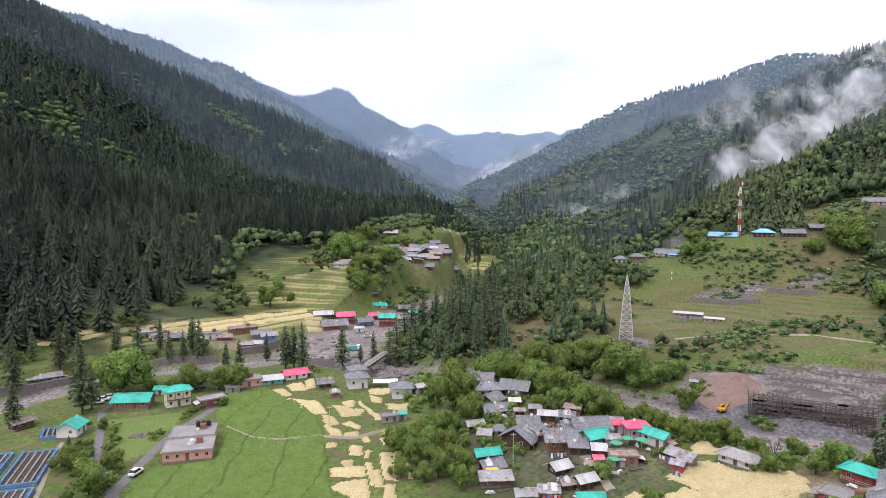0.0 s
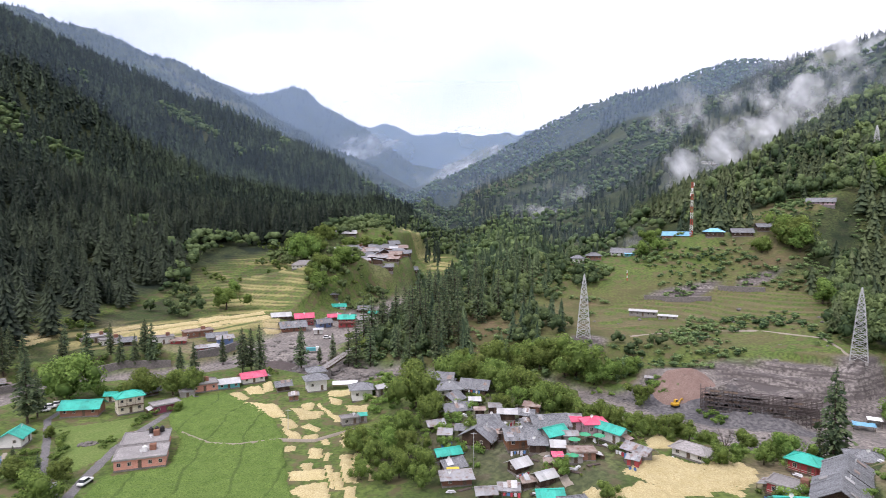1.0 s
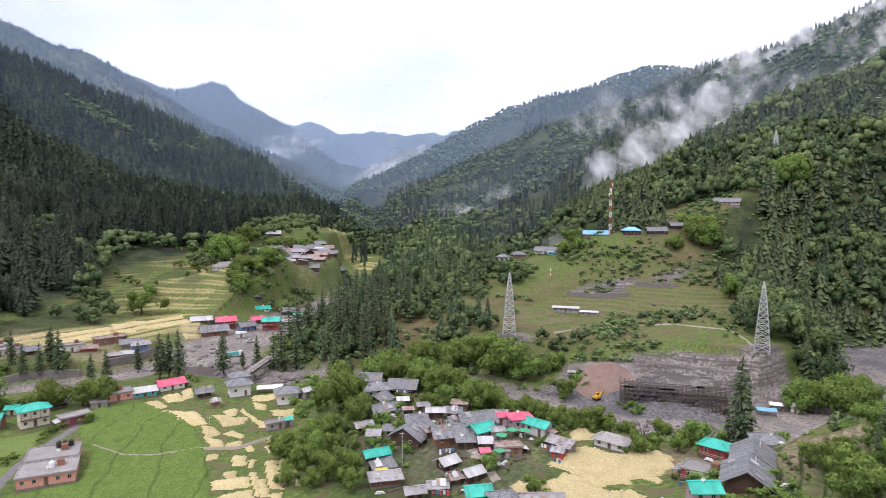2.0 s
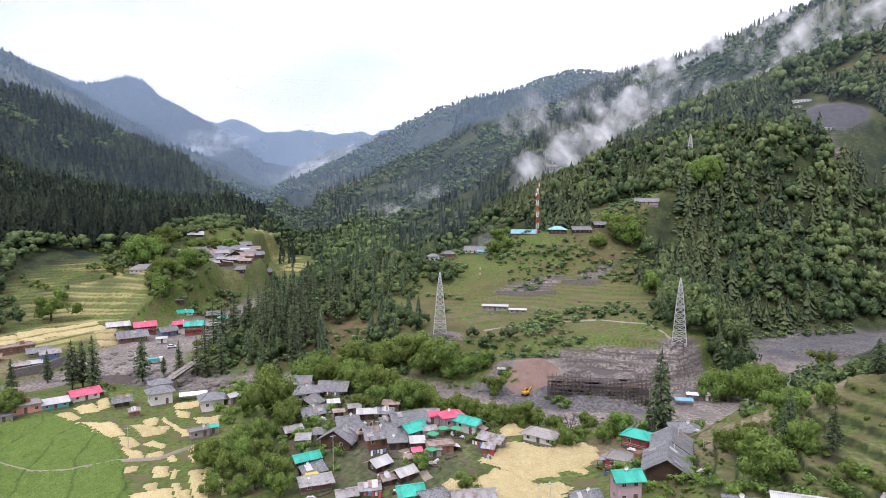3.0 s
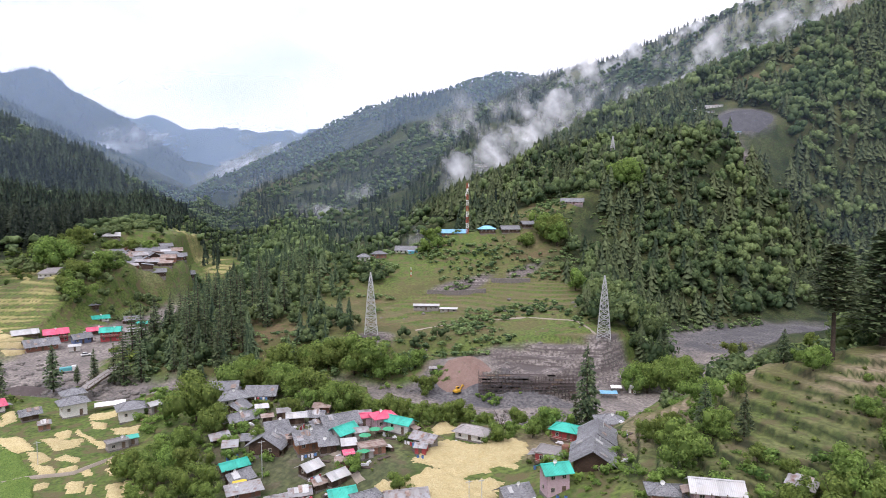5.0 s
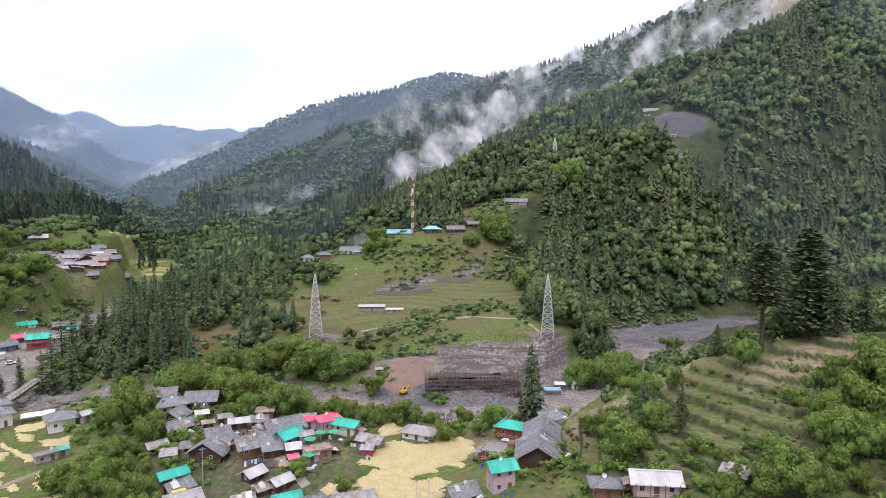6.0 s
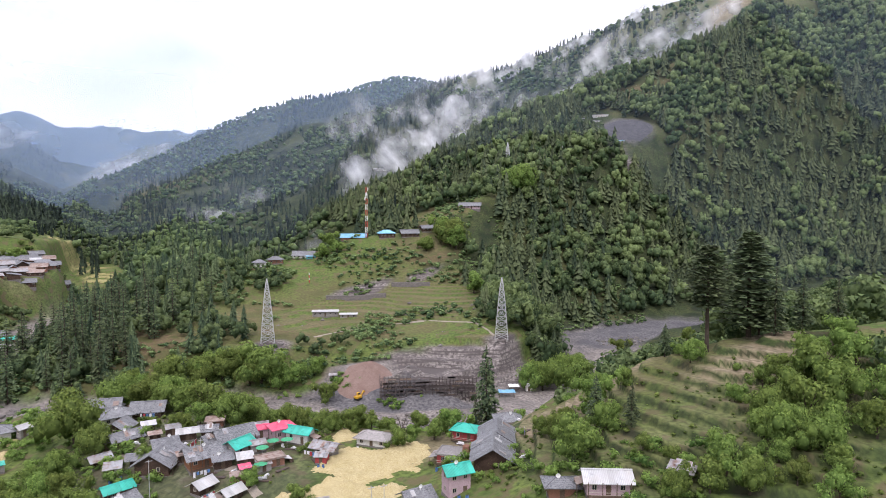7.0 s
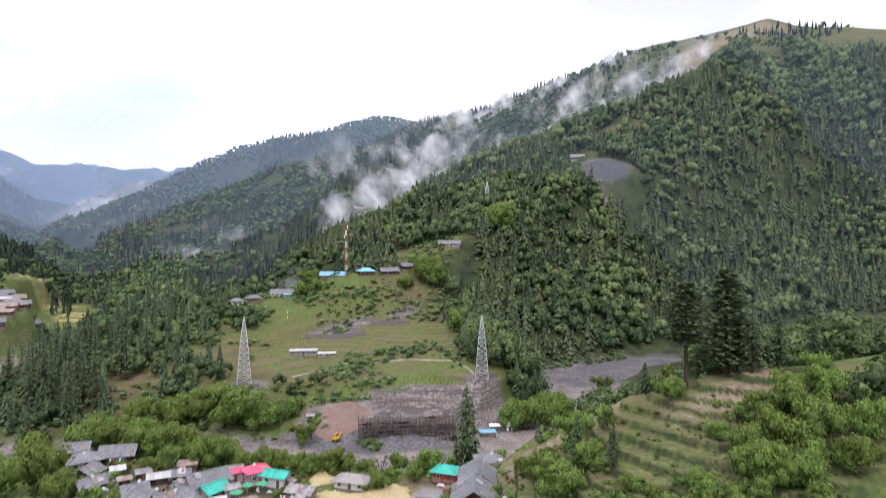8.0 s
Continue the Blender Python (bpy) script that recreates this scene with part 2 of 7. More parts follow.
def leafy(name, dark, light, sheer=0.25):
    """Foliage: darker and lighter plants by the tint of each, mottled. The tint also holds painted crown shade."""
    m, n, l, b = shade(name)
    p = place(n)
    fine, raw = grain(n, l, p, 0.9, 4)
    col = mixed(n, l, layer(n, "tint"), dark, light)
    col = mixed(n, l, fine, col, mixed(n, l, 0.5, col, tuple(0.6 * v for v in dark)))
    o = n.new("ShaderNodeObjectInfo")
    hsv = n.new("ShaderNodeHueSaturation")
    for key, lo, hi in (("Value", 0.8, 1.2), ("Hue", 0.485, 0.515)):
        r = n.new("ShaderNodeMapRange")
        r.inputs["To Min"].default_value, r.inputs["To Max"].default_value = lo, hi
        l.new(o.outputs["Random"], r.inputs["Value"])
        l.new(r.outputs[0], hsv.inputs[key])
    l.new(col, hsv.inputs["Color"])
    col = hsv.outputs[0]
    l.new(col, b.inputs["Base Color"])
    b.inputs["Roughness"].default_value = 0.75
    b.inputs["Specular IOR Level"].default_value = 0.2
    tr = n.new("ShaderNodeBsdfTranslucent")
    l.new(col, tr.inputs["Color"])
    mx = n.new("ShaderNodeMixShader")
    mx.inputs[0].default_value = sheer
    l.new(b.outputs[0], mx.inputs[1])
    l.new(tr.outputs[0], mx.inputs[2])
    l.new(mx.outputs[0], n["Material Output"].inputs["Surface"])
    return m


def earth():
    m, n, l, b = shade("ground")
    p = place(n)
    huge, _ = grain(n, l, p, 0.012, 5, 0.4, 0.6)
    big, _ = grain(n, l, p, 0.09, 5, 0.38, 0.62)
    fine, raw = grain(n, l, p, 0.9, 8, 0.35, 0.65)
    patch, _ = grain(n, l, p, 0.25, 6, 0.5, 0.62)
    tufts, _ = grain(n, l, p, 0.06, 8, 0.47, 0.6)
    flat = n.new("ShaderNodeMapping")
    flat.inputs["Scale"].default_value = (0.08, 0.08, 1.2)
    l.new(p, flat.inputs["Vector"])
    strata, _ = grain(n, l, flat.outputs[0], 1.0, 4, 0.45, 0.6)
    grass = mixed(n, l, big, (0.092, 0.145, 0.034), (0.145, 0.185, 0.050))
    grass = mixed(n, l, fine, grass, (0.06, 0.085, 0.026))
    grass = mixed(n, l, patch, grass, (0.12, 0.105, 0.055))
    dry = mixed(n, l, big, (0.178, 0.138, 0.074), (0.128, 0.115, 0.052))
    dry = mixed(n, l, fine, dry, (0.12, 0.085, 0.055))
    dry = mixed(n, l, patch, dry, (0.095, 0.10, 0.04))
    dry = mixed(n, l, tufts, dry, mixed(n, l, 0.55, dry, (0.07, 0.08, 0.03)))
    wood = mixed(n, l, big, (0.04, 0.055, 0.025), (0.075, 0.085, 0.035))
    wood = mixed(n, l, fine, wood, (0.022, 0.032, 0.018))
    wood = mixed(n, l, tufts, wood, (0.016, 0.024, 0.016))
    stones = mixed(n, l, big, (0.20, 0.18, 0.165), (0.32, 0.285, 0.255))
    stones = mixed(n, l, fine, stones, (0.12, 0.11, 0.105))
    rock = mixed(n, l, big, (0.22, 0.195, 0.18), (0.32, 0.29, 0.27))
    rock = mixed(n, l, fine, rock, (0.085, 0.075, 0.072))
    rock = mixed(n, l, strata, rock, (0.10, 0.088, 0.085))
    soil = mixed(n, l, big, (0.25, 0.20, 0.135), (0.31, 0.255, 0.18))
    soil = mixed(n, l, fine, soil, (0.14, 0.12, 0.075))
    straw = mixed(n, l, big, (0.44, 0.37, 0.17), (0.34, 0.30, 0.13))
    straw = mixed(n, l, fine, straw, (0.25, 0.23, 0.10))
    col = mixed(n, l, layer(n, "dry"), grass, dry)
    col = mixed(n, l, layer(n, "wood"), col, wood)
    col = mixed(n, l, layer(n, "soil"), col, soil)
    col = mixed(n, l, layer(n, "straw"), col, straw)
    col = mixed(n, l, layer(n, "rock"), col, rock)
    col = mixed(n, l, layer(n, "stones"), col, stones)
    gravel = mixed(n, l, big, (0.115, 0.112, 0.118), (0.18, 0.172, 0.172))
    gravel = mixed(n, l, fine, gravel, (0.075, 0.074, 0.08))
    col = mixed(n, l, layer(n, "gravel"), col, gravel)
    l.new(col, b.inputs["Base Color"])
    b.inputs["Roughness"].default_value = 0.95
    b.inputs["Specular IOR Level"].default_value = 0.15
    bumped(n, l, b, raw, 0.6, 0.5)
    return m


M_GROUND = earth()
# the bluish dark end has some distance haze mixed into its colour
M_CONIFER = leafy("conifer_needles", (0.013, 0.024, 0.018), (0.084, 0.112, 0.064), 0.14)
M_FIR = leafy("fir_needles", (0.036, 0.062, 0.036), (0.175, 0.22, 0.10), 0.22)
M_WOODLEAF = leafy("woodland_leaves", (0.055, 0.098, 0.044), (0.235, 0.315, 0.120), 0.3)
M_LEAF = leafy("broad_leaves", (0.070, 0.125, 0.030), (0.26, 0.35, 0.085), 0.38)
M_BARK = plain("bark", (0.06, 0.047, 0.037), (0.105, 0.083, 0.065), 0.5, 0.95)


# ---------------------------------------------------------------- ground
def mesh_of(name, verts, faces, mats, layers=None, smooth=False):
    """A mesh from arrays of corners and of equal-sided faces."""
    verts, faces = np.asarray(verts, np.float32), np.asarray(faces, np.int32)
    me = bpy.data.meshes.new(name)
    k = faces.shape[1]
    me.vertices.add(len(verts))
    me.vertices.foreach_set("co", verts.ravel())
    me.loops.add(faces.size)
    me.loops.foreach_set("vertex_index", faces.ravel())
    me.polygons.add(len(faces))
    me.polygons.foreach_set("loop_start", np.arange(0, faces.size, k, dtype=np.int32))
    if smooth:
        me.polygons.foreach_set("use_smooth", np.ones(len(faces), bool))
    for key, values in (layers or {}).items():
        me.attributes.new(key, "FLOAT", "POINT").data.foreach_set("value", np.asarray(values, np.float32))
    me.update(calc_edges=True)
    me.validate()
    for m in mats:
        me.materials.append(m)
    return me


def blot(x, y, cx, cy, rx, ry, turn=0.0, edge=0.3, seed=1):
    c, s = math.cos(radians(turn)), math.sin(radians(turn))
    u, v = (x - cx) * c + (y - cy) * s, -(x - cx) * s + (y - cy) * c
    return step(1 + edge, 1 - edge, np.hypot(u / rx, v / ry) + wobble(x, y, 12, 3, seed) * 0.22)


def covers(x, y, h):
    d_river, _, _ = along(RIVER, x, y)
    d_side, _, _ = along(SIDE_STREAM, x, y)
    far = np.hypot(x, y)
    wide = 13 + 10 * step(200, 300, x) + 8 * step(250, 300, y) * step(410, 370, y) * step(20, -20, x)
    stones = np.maximum(step(wide + 4, wide - 3, d_river + wobble(x, y, 9, 2, 11) * 4), step(13, 8, d_side)) * step(460, 400, far)
    stones = np.maximum.reduce([stones, blot(x, y, 95, 221, 28, 11, 10, 0.2), blot(x, y, 112, 205, 34, 9, -28, 0.2)])
    soil = np.maximum.reduce([blot(x, y, 28, 158, 22, 26, 20, 0.3, 3) * 0.12, blot(x, y, 36, 138, 16, 14, 0, 0.3, 4) * 0.1, blot(x, y, 84, 122, 12, 16, 0, 0.3) * 0.8, blot(x, y, -42, 325, 30, 18) * 0.8, blot(x, y, -100, 282, 50, 10, -30) * 0.6, blot(x, y, -30, 436, 26, 12) * 0.35])
    rock = np.maximum.reduce([blot(x, y, 28, 158, 21, 25, 20, 0.4, 6) * 0.2, blot(x, y, 36, 138, 16, 14, 0, 0.4, 7) * 0.1, blot(x, y, 141, 214, 42, 16, -24, 0.15), blot(x, y, 166, 212, 12, 12), blot(x, y, 77, 257, 9, 6), blot(x, y, 457, 404, 20, 20, 0, 0.25),
                              blot(x, y, 424, 372, 7, 14), blot(x, y, 150, 322, 20, 5), blot(x, y, 188, 318, 12, 4), blot(x, y, 860, 580, 50, 14, -45) * 0.7])
    dl, sl, _ = along(LEFT_LINES[1], x, y)
    dr, sr, _ = along(RIGHT_LINES[3], x, y)
    de, se, _ = along(RIGHT_LINES[1], x, y)
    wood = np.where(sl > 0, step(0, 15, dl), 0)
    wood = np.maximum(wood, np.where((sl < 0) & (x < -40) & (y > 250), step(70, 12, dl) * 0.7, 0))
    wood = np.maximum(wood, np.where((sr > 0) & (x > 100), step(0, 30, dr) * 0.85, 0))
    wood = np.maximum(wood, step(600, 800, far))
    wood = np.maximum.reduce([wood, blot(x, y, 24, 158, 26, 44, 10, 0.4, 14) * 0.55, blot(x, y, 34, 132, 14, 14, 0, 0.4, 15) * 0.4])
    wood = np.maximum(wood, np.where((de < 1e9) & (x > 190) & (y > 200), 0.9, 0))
    dry = np.maximum.reduce([blot(x, y, 130, 290, 75, 42, 0, 0.4), blot(x, y, 20, 290, 34, 30, 0, 0.4), blot(x, y, 113, 94, 22, 12, -30, 0.4) * 0.6, blot(x, y, 85, 115, 14, 30) * 0.45,
                             blot(x, y, 514, 450, 40, 20, -30), blot(x, y, 560, 440, 30, 14, -30) * 0.8, blot(x, y, 232, 385, 30, 26), blot(x, y, 205, 335, 24, 16)])
    dry = np.maximum(dry, np.where((far > 300) & (far < 1100), step(0.25, 0.6, wobble(x, y, 60, 3, 13)) * 0.5, 0))
    dry = np.maximum(dry, np.where(far >= 1100, step(0.2, 0.55, wobble(x, y, 150, 4, 17)) * 0.75, 0))
    bald = 0.75 * step(230, 360, h + wobble(x, y, 60, 3, 12) * 40) * (x > 450) * (far < 1250)
    dry, wood = np.maximum(dry, bald * (0.7 + 0.3 * wobble(x, y, 50, 2, 9))), wood * (1 - 0.8 * bald)
    soil = np.maximum.reduce([soil, blot(x, y, 815, 508, 95, 24, -3) * 0.85, blot(x, y, 905, 520, 60, 30, -40) * 0.8])
    d_foot = along(LEFT_LINES[0], x, y)[0]
    straw = blot(x, y, -110, 305, 52, 20, 42, 0.3) * 0.85 * step(-0.5, -0.1, np.sin(d_foot * 0.75 + wobble(x, y, 20, 2, 16)))
    for cx, cy, rx, ry, rise in TERRACES:
        m = step(1.0, 0.8, np.hypot((x - cx) / rx, (y - cy) / ry))
        q = (h + 0.02) / rise
        fr = q - np.floor(q)
        crops, knoll = cx < 60, cy < 130
        top = 1 - step(0.02, 0.10, fr) * step(0.62, 0.5, fr) if crops else 1 - step(0.03, 0.12, fr) * step(0.97, 0.85, fr)
        if crops:
            dry = dry * (1 - m)
            straw = np.maximum(straw, m * top * (0.1 + 0.7 * step(-125, -85, x + wobble(x, y, 25, 2, 20) * 16) * (np.mod(np.round(q) * 0.618, 1) > 0.38)) * step(-0.75, -0.2, wobble(x, y, 30, 2, 15)))
        else:
            crown_ = 0.18 + 0.82 * step(21, 9, along(KNOLL, x, y)[0] + wobble(x, y, 14, 2, 18) * 5)
            dry = dry * (1 - m) + m * top * (0.55 * crown_ if knoll else 0.75)
            soil = np.maximum(soil * (1 - m), m * top * (0.95 * crown_ * step(-0.55, 0.1, wobble(x, y, 16, 2, 14)) if knoll else 0.12))
        wood = wood * (1 - (0.45 if crops else 1) * m) + (m * (0.2 * (1 - crown_) + (1 - top) * 0.62) if knoll else 0)
    gravel = np.maximum.reduce([blot(x, y, 300, 248, 66, 26, 0, 0.25, 5), blot(x, y, 103, 213, 26, 10, -30, 0.2, 8), blot(x, y, 118, 200, 26, 5, -28, 0.2, 8), blot(x, y, 457, 404, 24, 22, 0, 0.2), blot(x, y, -50, 262, 14, 9, 0, 0.3) * 0.8])
    return {"gravel": gravel, "stones": stones, "rock": rock, "soil": soil, "straw": straw, "wood": wood * (1 - 0.85 * dry), "dry": dry}


turns = np.concatenate([np.arange(-52, 84, 0.46), np.arange(84, 308, 7.0)])
reach = np.concatenate([[0.05, 15.0, 35.0, 55.0], np.geomspace(70, 195, 150), np.geomspace(197, 480, 160), np.geomspace(485, 4900, 180)])
az, rr = np.meshgrid(np.radians(turns), reach, indexing="ij")
gx, gy = (rr * np.sin(az)).ravel(), (rr * np.cos(az)).ravel()
gh = land(gx, gy)
na, nr = az.shape
ii, jj = np.meshgrid(np.arange(na), np.arange(nr - 1), indexing="ij")
nxt = (ii + 1) % na
quads = np.stack([ii * nr + jj, ii * nr + jj + 1, nxt * nr + jj + 1, nxt * nr + jj], -1).reshape(-1, 4)
cap = np.array([(0, (k + 2) * nr, (k + 1) * nr, k * nr) for k in range(1, na - 3, 2)])
quads = np.concatenate([quads, cap])
sunk = np.zeros(gx.shape)
for cx, cy, rx, ry, rise in PATCHES:
    sunk = np.maximum(sunk, 1.6 * step(0.98, 0.86, np.hypot((gx - cx) / rx, (gy - cy) / ry)))
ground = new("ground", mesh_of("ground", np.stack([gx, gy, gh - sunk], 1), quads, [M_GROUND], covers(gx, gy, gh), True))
tagged(ground, "grassy valley floor and wooded mountain slopes with terraces", "ground", kind="structure")


GRID = gh.reshape(na, nr)


def on_ground(x, y):
    """Height of the ground sheet at places before the hamlet."""
    a = np.clip((np.degrees(np.arctan2(x, y)) + 52) / 0.46, 0, 294.9)
    r = np.clip(np.interp(np.hypot(x, y), reach, np.arange(nr)), 0, nr - 1.01)
    i, j = np.floor(a).astype(int), np.floor(r).astype(int)
    a, r = a - i, r - j
    return (GRID[i, j] * (1 - a) + GRID[i + 1, j] * a) * (1 - r) + (GRID[i, j + 1] * (1 - a) + GRID[i + 1, j + 1] * a) * r


def ground_z(x, y):
    return float(on_ground(np.array([float(x)]), np.array([float(y)]))[0])


def terraced(cx, cy, rx, ry, cell, label):
    """A finer piece of ground with crisp terrace steps."""
    X, Y = np.meshgrid(np.arange(cx - rx, cx + rx, cell), np.arange(cy - ry, cy + ry, cell), indexing="ij")
    r = np.hypot((X - cx) / rx, (Y - cy) / ry)
    keep = r[:-1, :-1] < 1.0
    n = X.shape[1]
    i, j = np.where(keep)
    f = np.stack([i * n + j, (i + 1) * n + j, (i + 1) * n + j + 1, i * n + j + 1], 1)
    used, inv = np.unique(f, return_inverse=True)
    x, y = X.ravel()[used], Y.ravel()[used]
    z = land(x, y)
    lift = 0.06 - 0.5 * step(0.96, 1.0, r.ravel()[used])
    ob = new("ground", mesh_of("ground", np.stack([x, y, z + lift], 1), inv.reshape(f.shape), [M_GROUND], covers(x, y, z)))
    return tagged(ob, label, "ground", kind="structure")


for (cx, cy, rx, ry, rise), cell, label in zip(PATCHES, (0.85, 0.9, 0.75, 0.45, 0.6), ("green and golden crop terraces below the forest", "golden terraces beside the hill hamlet", "grassy terraces on the bench", "brown and green terraces of the near knoll", "stepped grey rock cut above the works")):
    terraced(cx, cy, rx, ry, cell, label)
# ---------------------------------------------------------------- woods
rng = np.random.RandomState(11)


def fir_kind(tiers, fronds, rs, radius=0.16, split=True):
    """A slender conifer one metre high: a core tinted dark as inner shade, with ragged, drooping fronds set round it.
    """
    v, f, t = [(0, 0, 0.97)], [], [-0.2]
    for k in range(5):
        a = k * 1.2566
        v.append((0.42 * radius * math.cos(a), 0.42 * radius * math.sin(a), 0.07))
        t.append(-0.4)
    f += [(0, 1 + k, 1 + (k + 1) % 5) for k in range(5)]
    dz = 0.9 / tiers
    for k in range(tiers):
        q = k / tiers
        z, reach_ = 0.10 + 0.9 * q, radius * ((1 - q) ** 0.85 * (0.75 + 0.25 * min(1, q * 6)) + 0.07)
        a0 = rs.rand() * 6.28
        n = fronds if q < 0.7 else max(3, fronds - 2)
        for p in range(n):
            a = a0 + (p + 0.5 * rs.rand()) * 6.283 / n
            L = reach_ * (0.7 + 0.5 * rs.rand())
            w, low = 3.6 / n * (0.5 + 0.3 * rs.rand()), z - dz * (0.25 + 0.8 * rs.rand())
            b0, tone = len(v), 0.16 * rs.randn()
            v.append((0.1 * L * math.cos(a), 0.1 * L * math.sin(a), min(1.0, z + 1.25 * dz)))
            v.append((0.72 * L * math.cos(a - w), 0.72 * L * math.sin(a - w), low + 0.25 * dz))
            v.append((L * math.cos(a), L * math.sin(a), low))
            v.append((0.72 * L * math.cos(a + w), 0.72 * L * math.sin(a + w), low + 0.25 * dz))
            # layered shading put into the tint: dark frond roots, paler tips
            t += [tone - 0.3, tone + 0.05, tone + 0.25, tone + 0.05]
            f += [(b0, b0 + 1, b0 + 2), (b0, b0 + 2, b0 + 3)] if split else [(b0, b0 + 1, b0 + 3)]
    return np.array(v), np.array(f), np.array(t)


def lump_faces():
    """The faces of a regular body of twelve corners, in the order in which clump_tree lays its corners."""
    g = (1 + 5 ** 0.5) / 2
    p = [Vector(w) for a, b in ((-1, g), (1, g), (-1, -g), (1, -g)) for w in ((a, b, 0), (0, a, b), (b, 0, a))]
    out_ = []
    for a, b, c in itertools.combinations(range(12), 3):
        if max((p[a] - p[b]).length, (p[b] - p[c]).length, (p[a] - p[c]).length) < 2.01:
            turn = (p[b] - p[a]).cross(p[c] - p[a]).dot(p[a] + p[b] + p[c])
            out_.append((a, b, c) if turn > 0 else (a, c, b))
    return out_


LUMP = lump_faces()


def clump_tree(blobs, leaves, size, rs, width=0.42, heart=0.6):
    """A broad crown of leaf clumps on a short stem, one metre high."""
    v, f = [], []
    centres = [(0.55 * width * rs.randn(), 0.55 * width * rs.randn(), 0.34 + 0.48 * rs.rand(), width * (0.42 + 0.33 * rs.rand())) for _ in range(blobs)]
    centres[0] = (0, 0, 0.66, width * 0.75)
    shades = []
    for cx, cy, cz, r in centres:
        # filler lump that closes the clump, tinted darker as painted inner shade
        base = len(v)
        g = (1 + 5 ** 0.5) / 2
        for a, b in ((-1, g), (1, g), (-1, -g), (1, -g)):
            for w in ((a, b, 0), (0, a, b), (b, 0, a)):
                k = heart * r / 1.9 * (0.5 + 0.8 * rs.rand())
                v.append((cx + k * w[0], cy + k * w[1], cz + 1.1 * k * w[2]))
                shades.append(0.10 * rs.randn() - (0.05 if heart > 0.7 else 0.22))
        f += [(base + a, base + b, base + c) for a, b, c in LUMP]
        for _ in range(leaves):
            d = Vector(rs.randn(3)).normalized()
            if d.z < -0.5:
                d.z = -d.z
            q = Vector((cx, cy, cz)) + d * r * (0.75 + 0.3 * rs.rand())
            side = d.cross(Vector((0, 0, 1)) if abs(d.z) < 0.9 else Vector((1, 0, 0))).normalized()
            side = (side + 0.5 * Vector(rs.randn(3))).normalized()
            up = d.cross(side).normalized()
            s = size * (0.7 + 0.6 * rs.rand())
            base = len(v)
            for a, b in ((-1, -0.75), (1, -0.6), (0.1, 1.1)):
                w = q + side * (a * s) + up * (b * s) - d * (0.45 * s * abs(b))
                v.append(tuple(w))
            f.append((base, base + 1, base + 2))
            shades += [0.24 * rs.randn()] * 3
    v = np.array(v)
    # painted shading: tint climbs from the crown's underside to its top
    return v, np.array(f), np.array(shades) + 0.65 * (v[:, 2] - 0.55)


def plant(name, kinds, x, y, heights, widths, mat, label, category, tints=None, sink=0.3):
    """One mesh of many plants that nobody could count."""
    n = len(x)
    if not n:
        return None
    z = on_ground(x, y) - sink
    which = rng.randint(0, len(kinds), n)
    spin = rng.rand(n) * 6.28
    tints = rng.rand(n) if tints is None else np.clip(tints + 0.24 * rng.randn(n), 0, 1)
    V, F, T, start = [], [], [], 0
    for k, (tv, tf, ts) in enumerate(kinds):
        idx = np.where(which == k)[0]
        if not len(idx):
            continue
        c, s, w, h = np.cos(spin[idx]), np.sin(spin[idx]), widths[idx], heights[idx]
        X = (tv[None, :, 0] * c[:, None] - tv[None, :, 1] * s[:, None]) * w[:, None] + x[idx, None]
        Y = (tv[None, :, 0] * s[:, None] + tv[None, :, 1] * c[:, None]) * w[:, None] + y[idx, None]
        Z = tv[None, :, 2] * h[:, None] + z[idx, None]
        V.append(np.stack([X, Y, Z], -1).reshape(-1, 3))
        F.append((tf[None] + (np.arange(len(idx)) * len(tv))[:, None, None] + start).reshape(-1, 3))
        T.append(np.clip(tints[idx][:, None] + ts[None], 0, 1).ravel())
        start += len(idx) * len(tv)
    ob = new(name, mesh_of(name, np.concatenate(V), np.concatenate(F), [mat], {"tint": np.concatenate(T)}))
    return tagged(ob, label, category, kind="stuff")


def spread(x0, x1, y0, y1, gap):
    """Jittered places over a rectangle of the plan."""
    gx_, gy_ = np.meshgrid(np.arange(x0, x1, gap), np.arange(y0, y1, gap))
    x, y = gx_.ravel() + (rng.rand(gx_.size) - 0.5) * gap * 1.3, gy_.ravel() + (rng.rand(gx_.size) - 0.5) * gap * 1.3
    return x, y


rs = np.random.RandomState(3)
FIRS = [fir_kind(13, 7, rs, 0.155 + 0.02 * k) for k in range(5)]
FAR_FIRS = [fir_kind(5, 4, rs, 0.19, False) for _ in range(4)]
MID_FIRS = [fir_kind(7, 4, rs, 0.165 + 0.02 * k) for k in range(4)]
CROWNS = [clump_tree(6, 17, 0.06, rs, 0.36, 0.8) for _ in range(5)]
FAR_CROWNS = [clump_tree(4, 9, 0.08, rs, 0.34, 0.85) for _ in range(5)]
TINY_CROWNS = [clump_tree(2, 3, 0.11, rs, 0.36, 0.95) for _ in range(5)]
BUSHES = [clump_tree(2, 18, 0.12, rs, 0.55, 0.6) for _ in range(4)]
NEAR_CROWNS = [clump_tree(9, 34, 0.05, rs, 0.38, 0.6) for _ in range(4)]
NEAR_FIRS = [fir_kind(15, 8, rs, 0.15 + 0.02 * k) for k in range(4)]
KNOLL_CROWNS = [clump_tree(9, 36, 0.048, rs, 0.40, 0.55) for _ in range(4)]
WEEDS = [clump_tree(1, 22, 0.14, rs, 0.6) for _ in range(3)]
NEAR_BUSHES = [clump_tree(4, 38, 0.075, rs, 0.6, 0.5) for _ in range(4)]


def in_view_wedge(x, y):
    """The part of the valley that lies before the hamlet."""
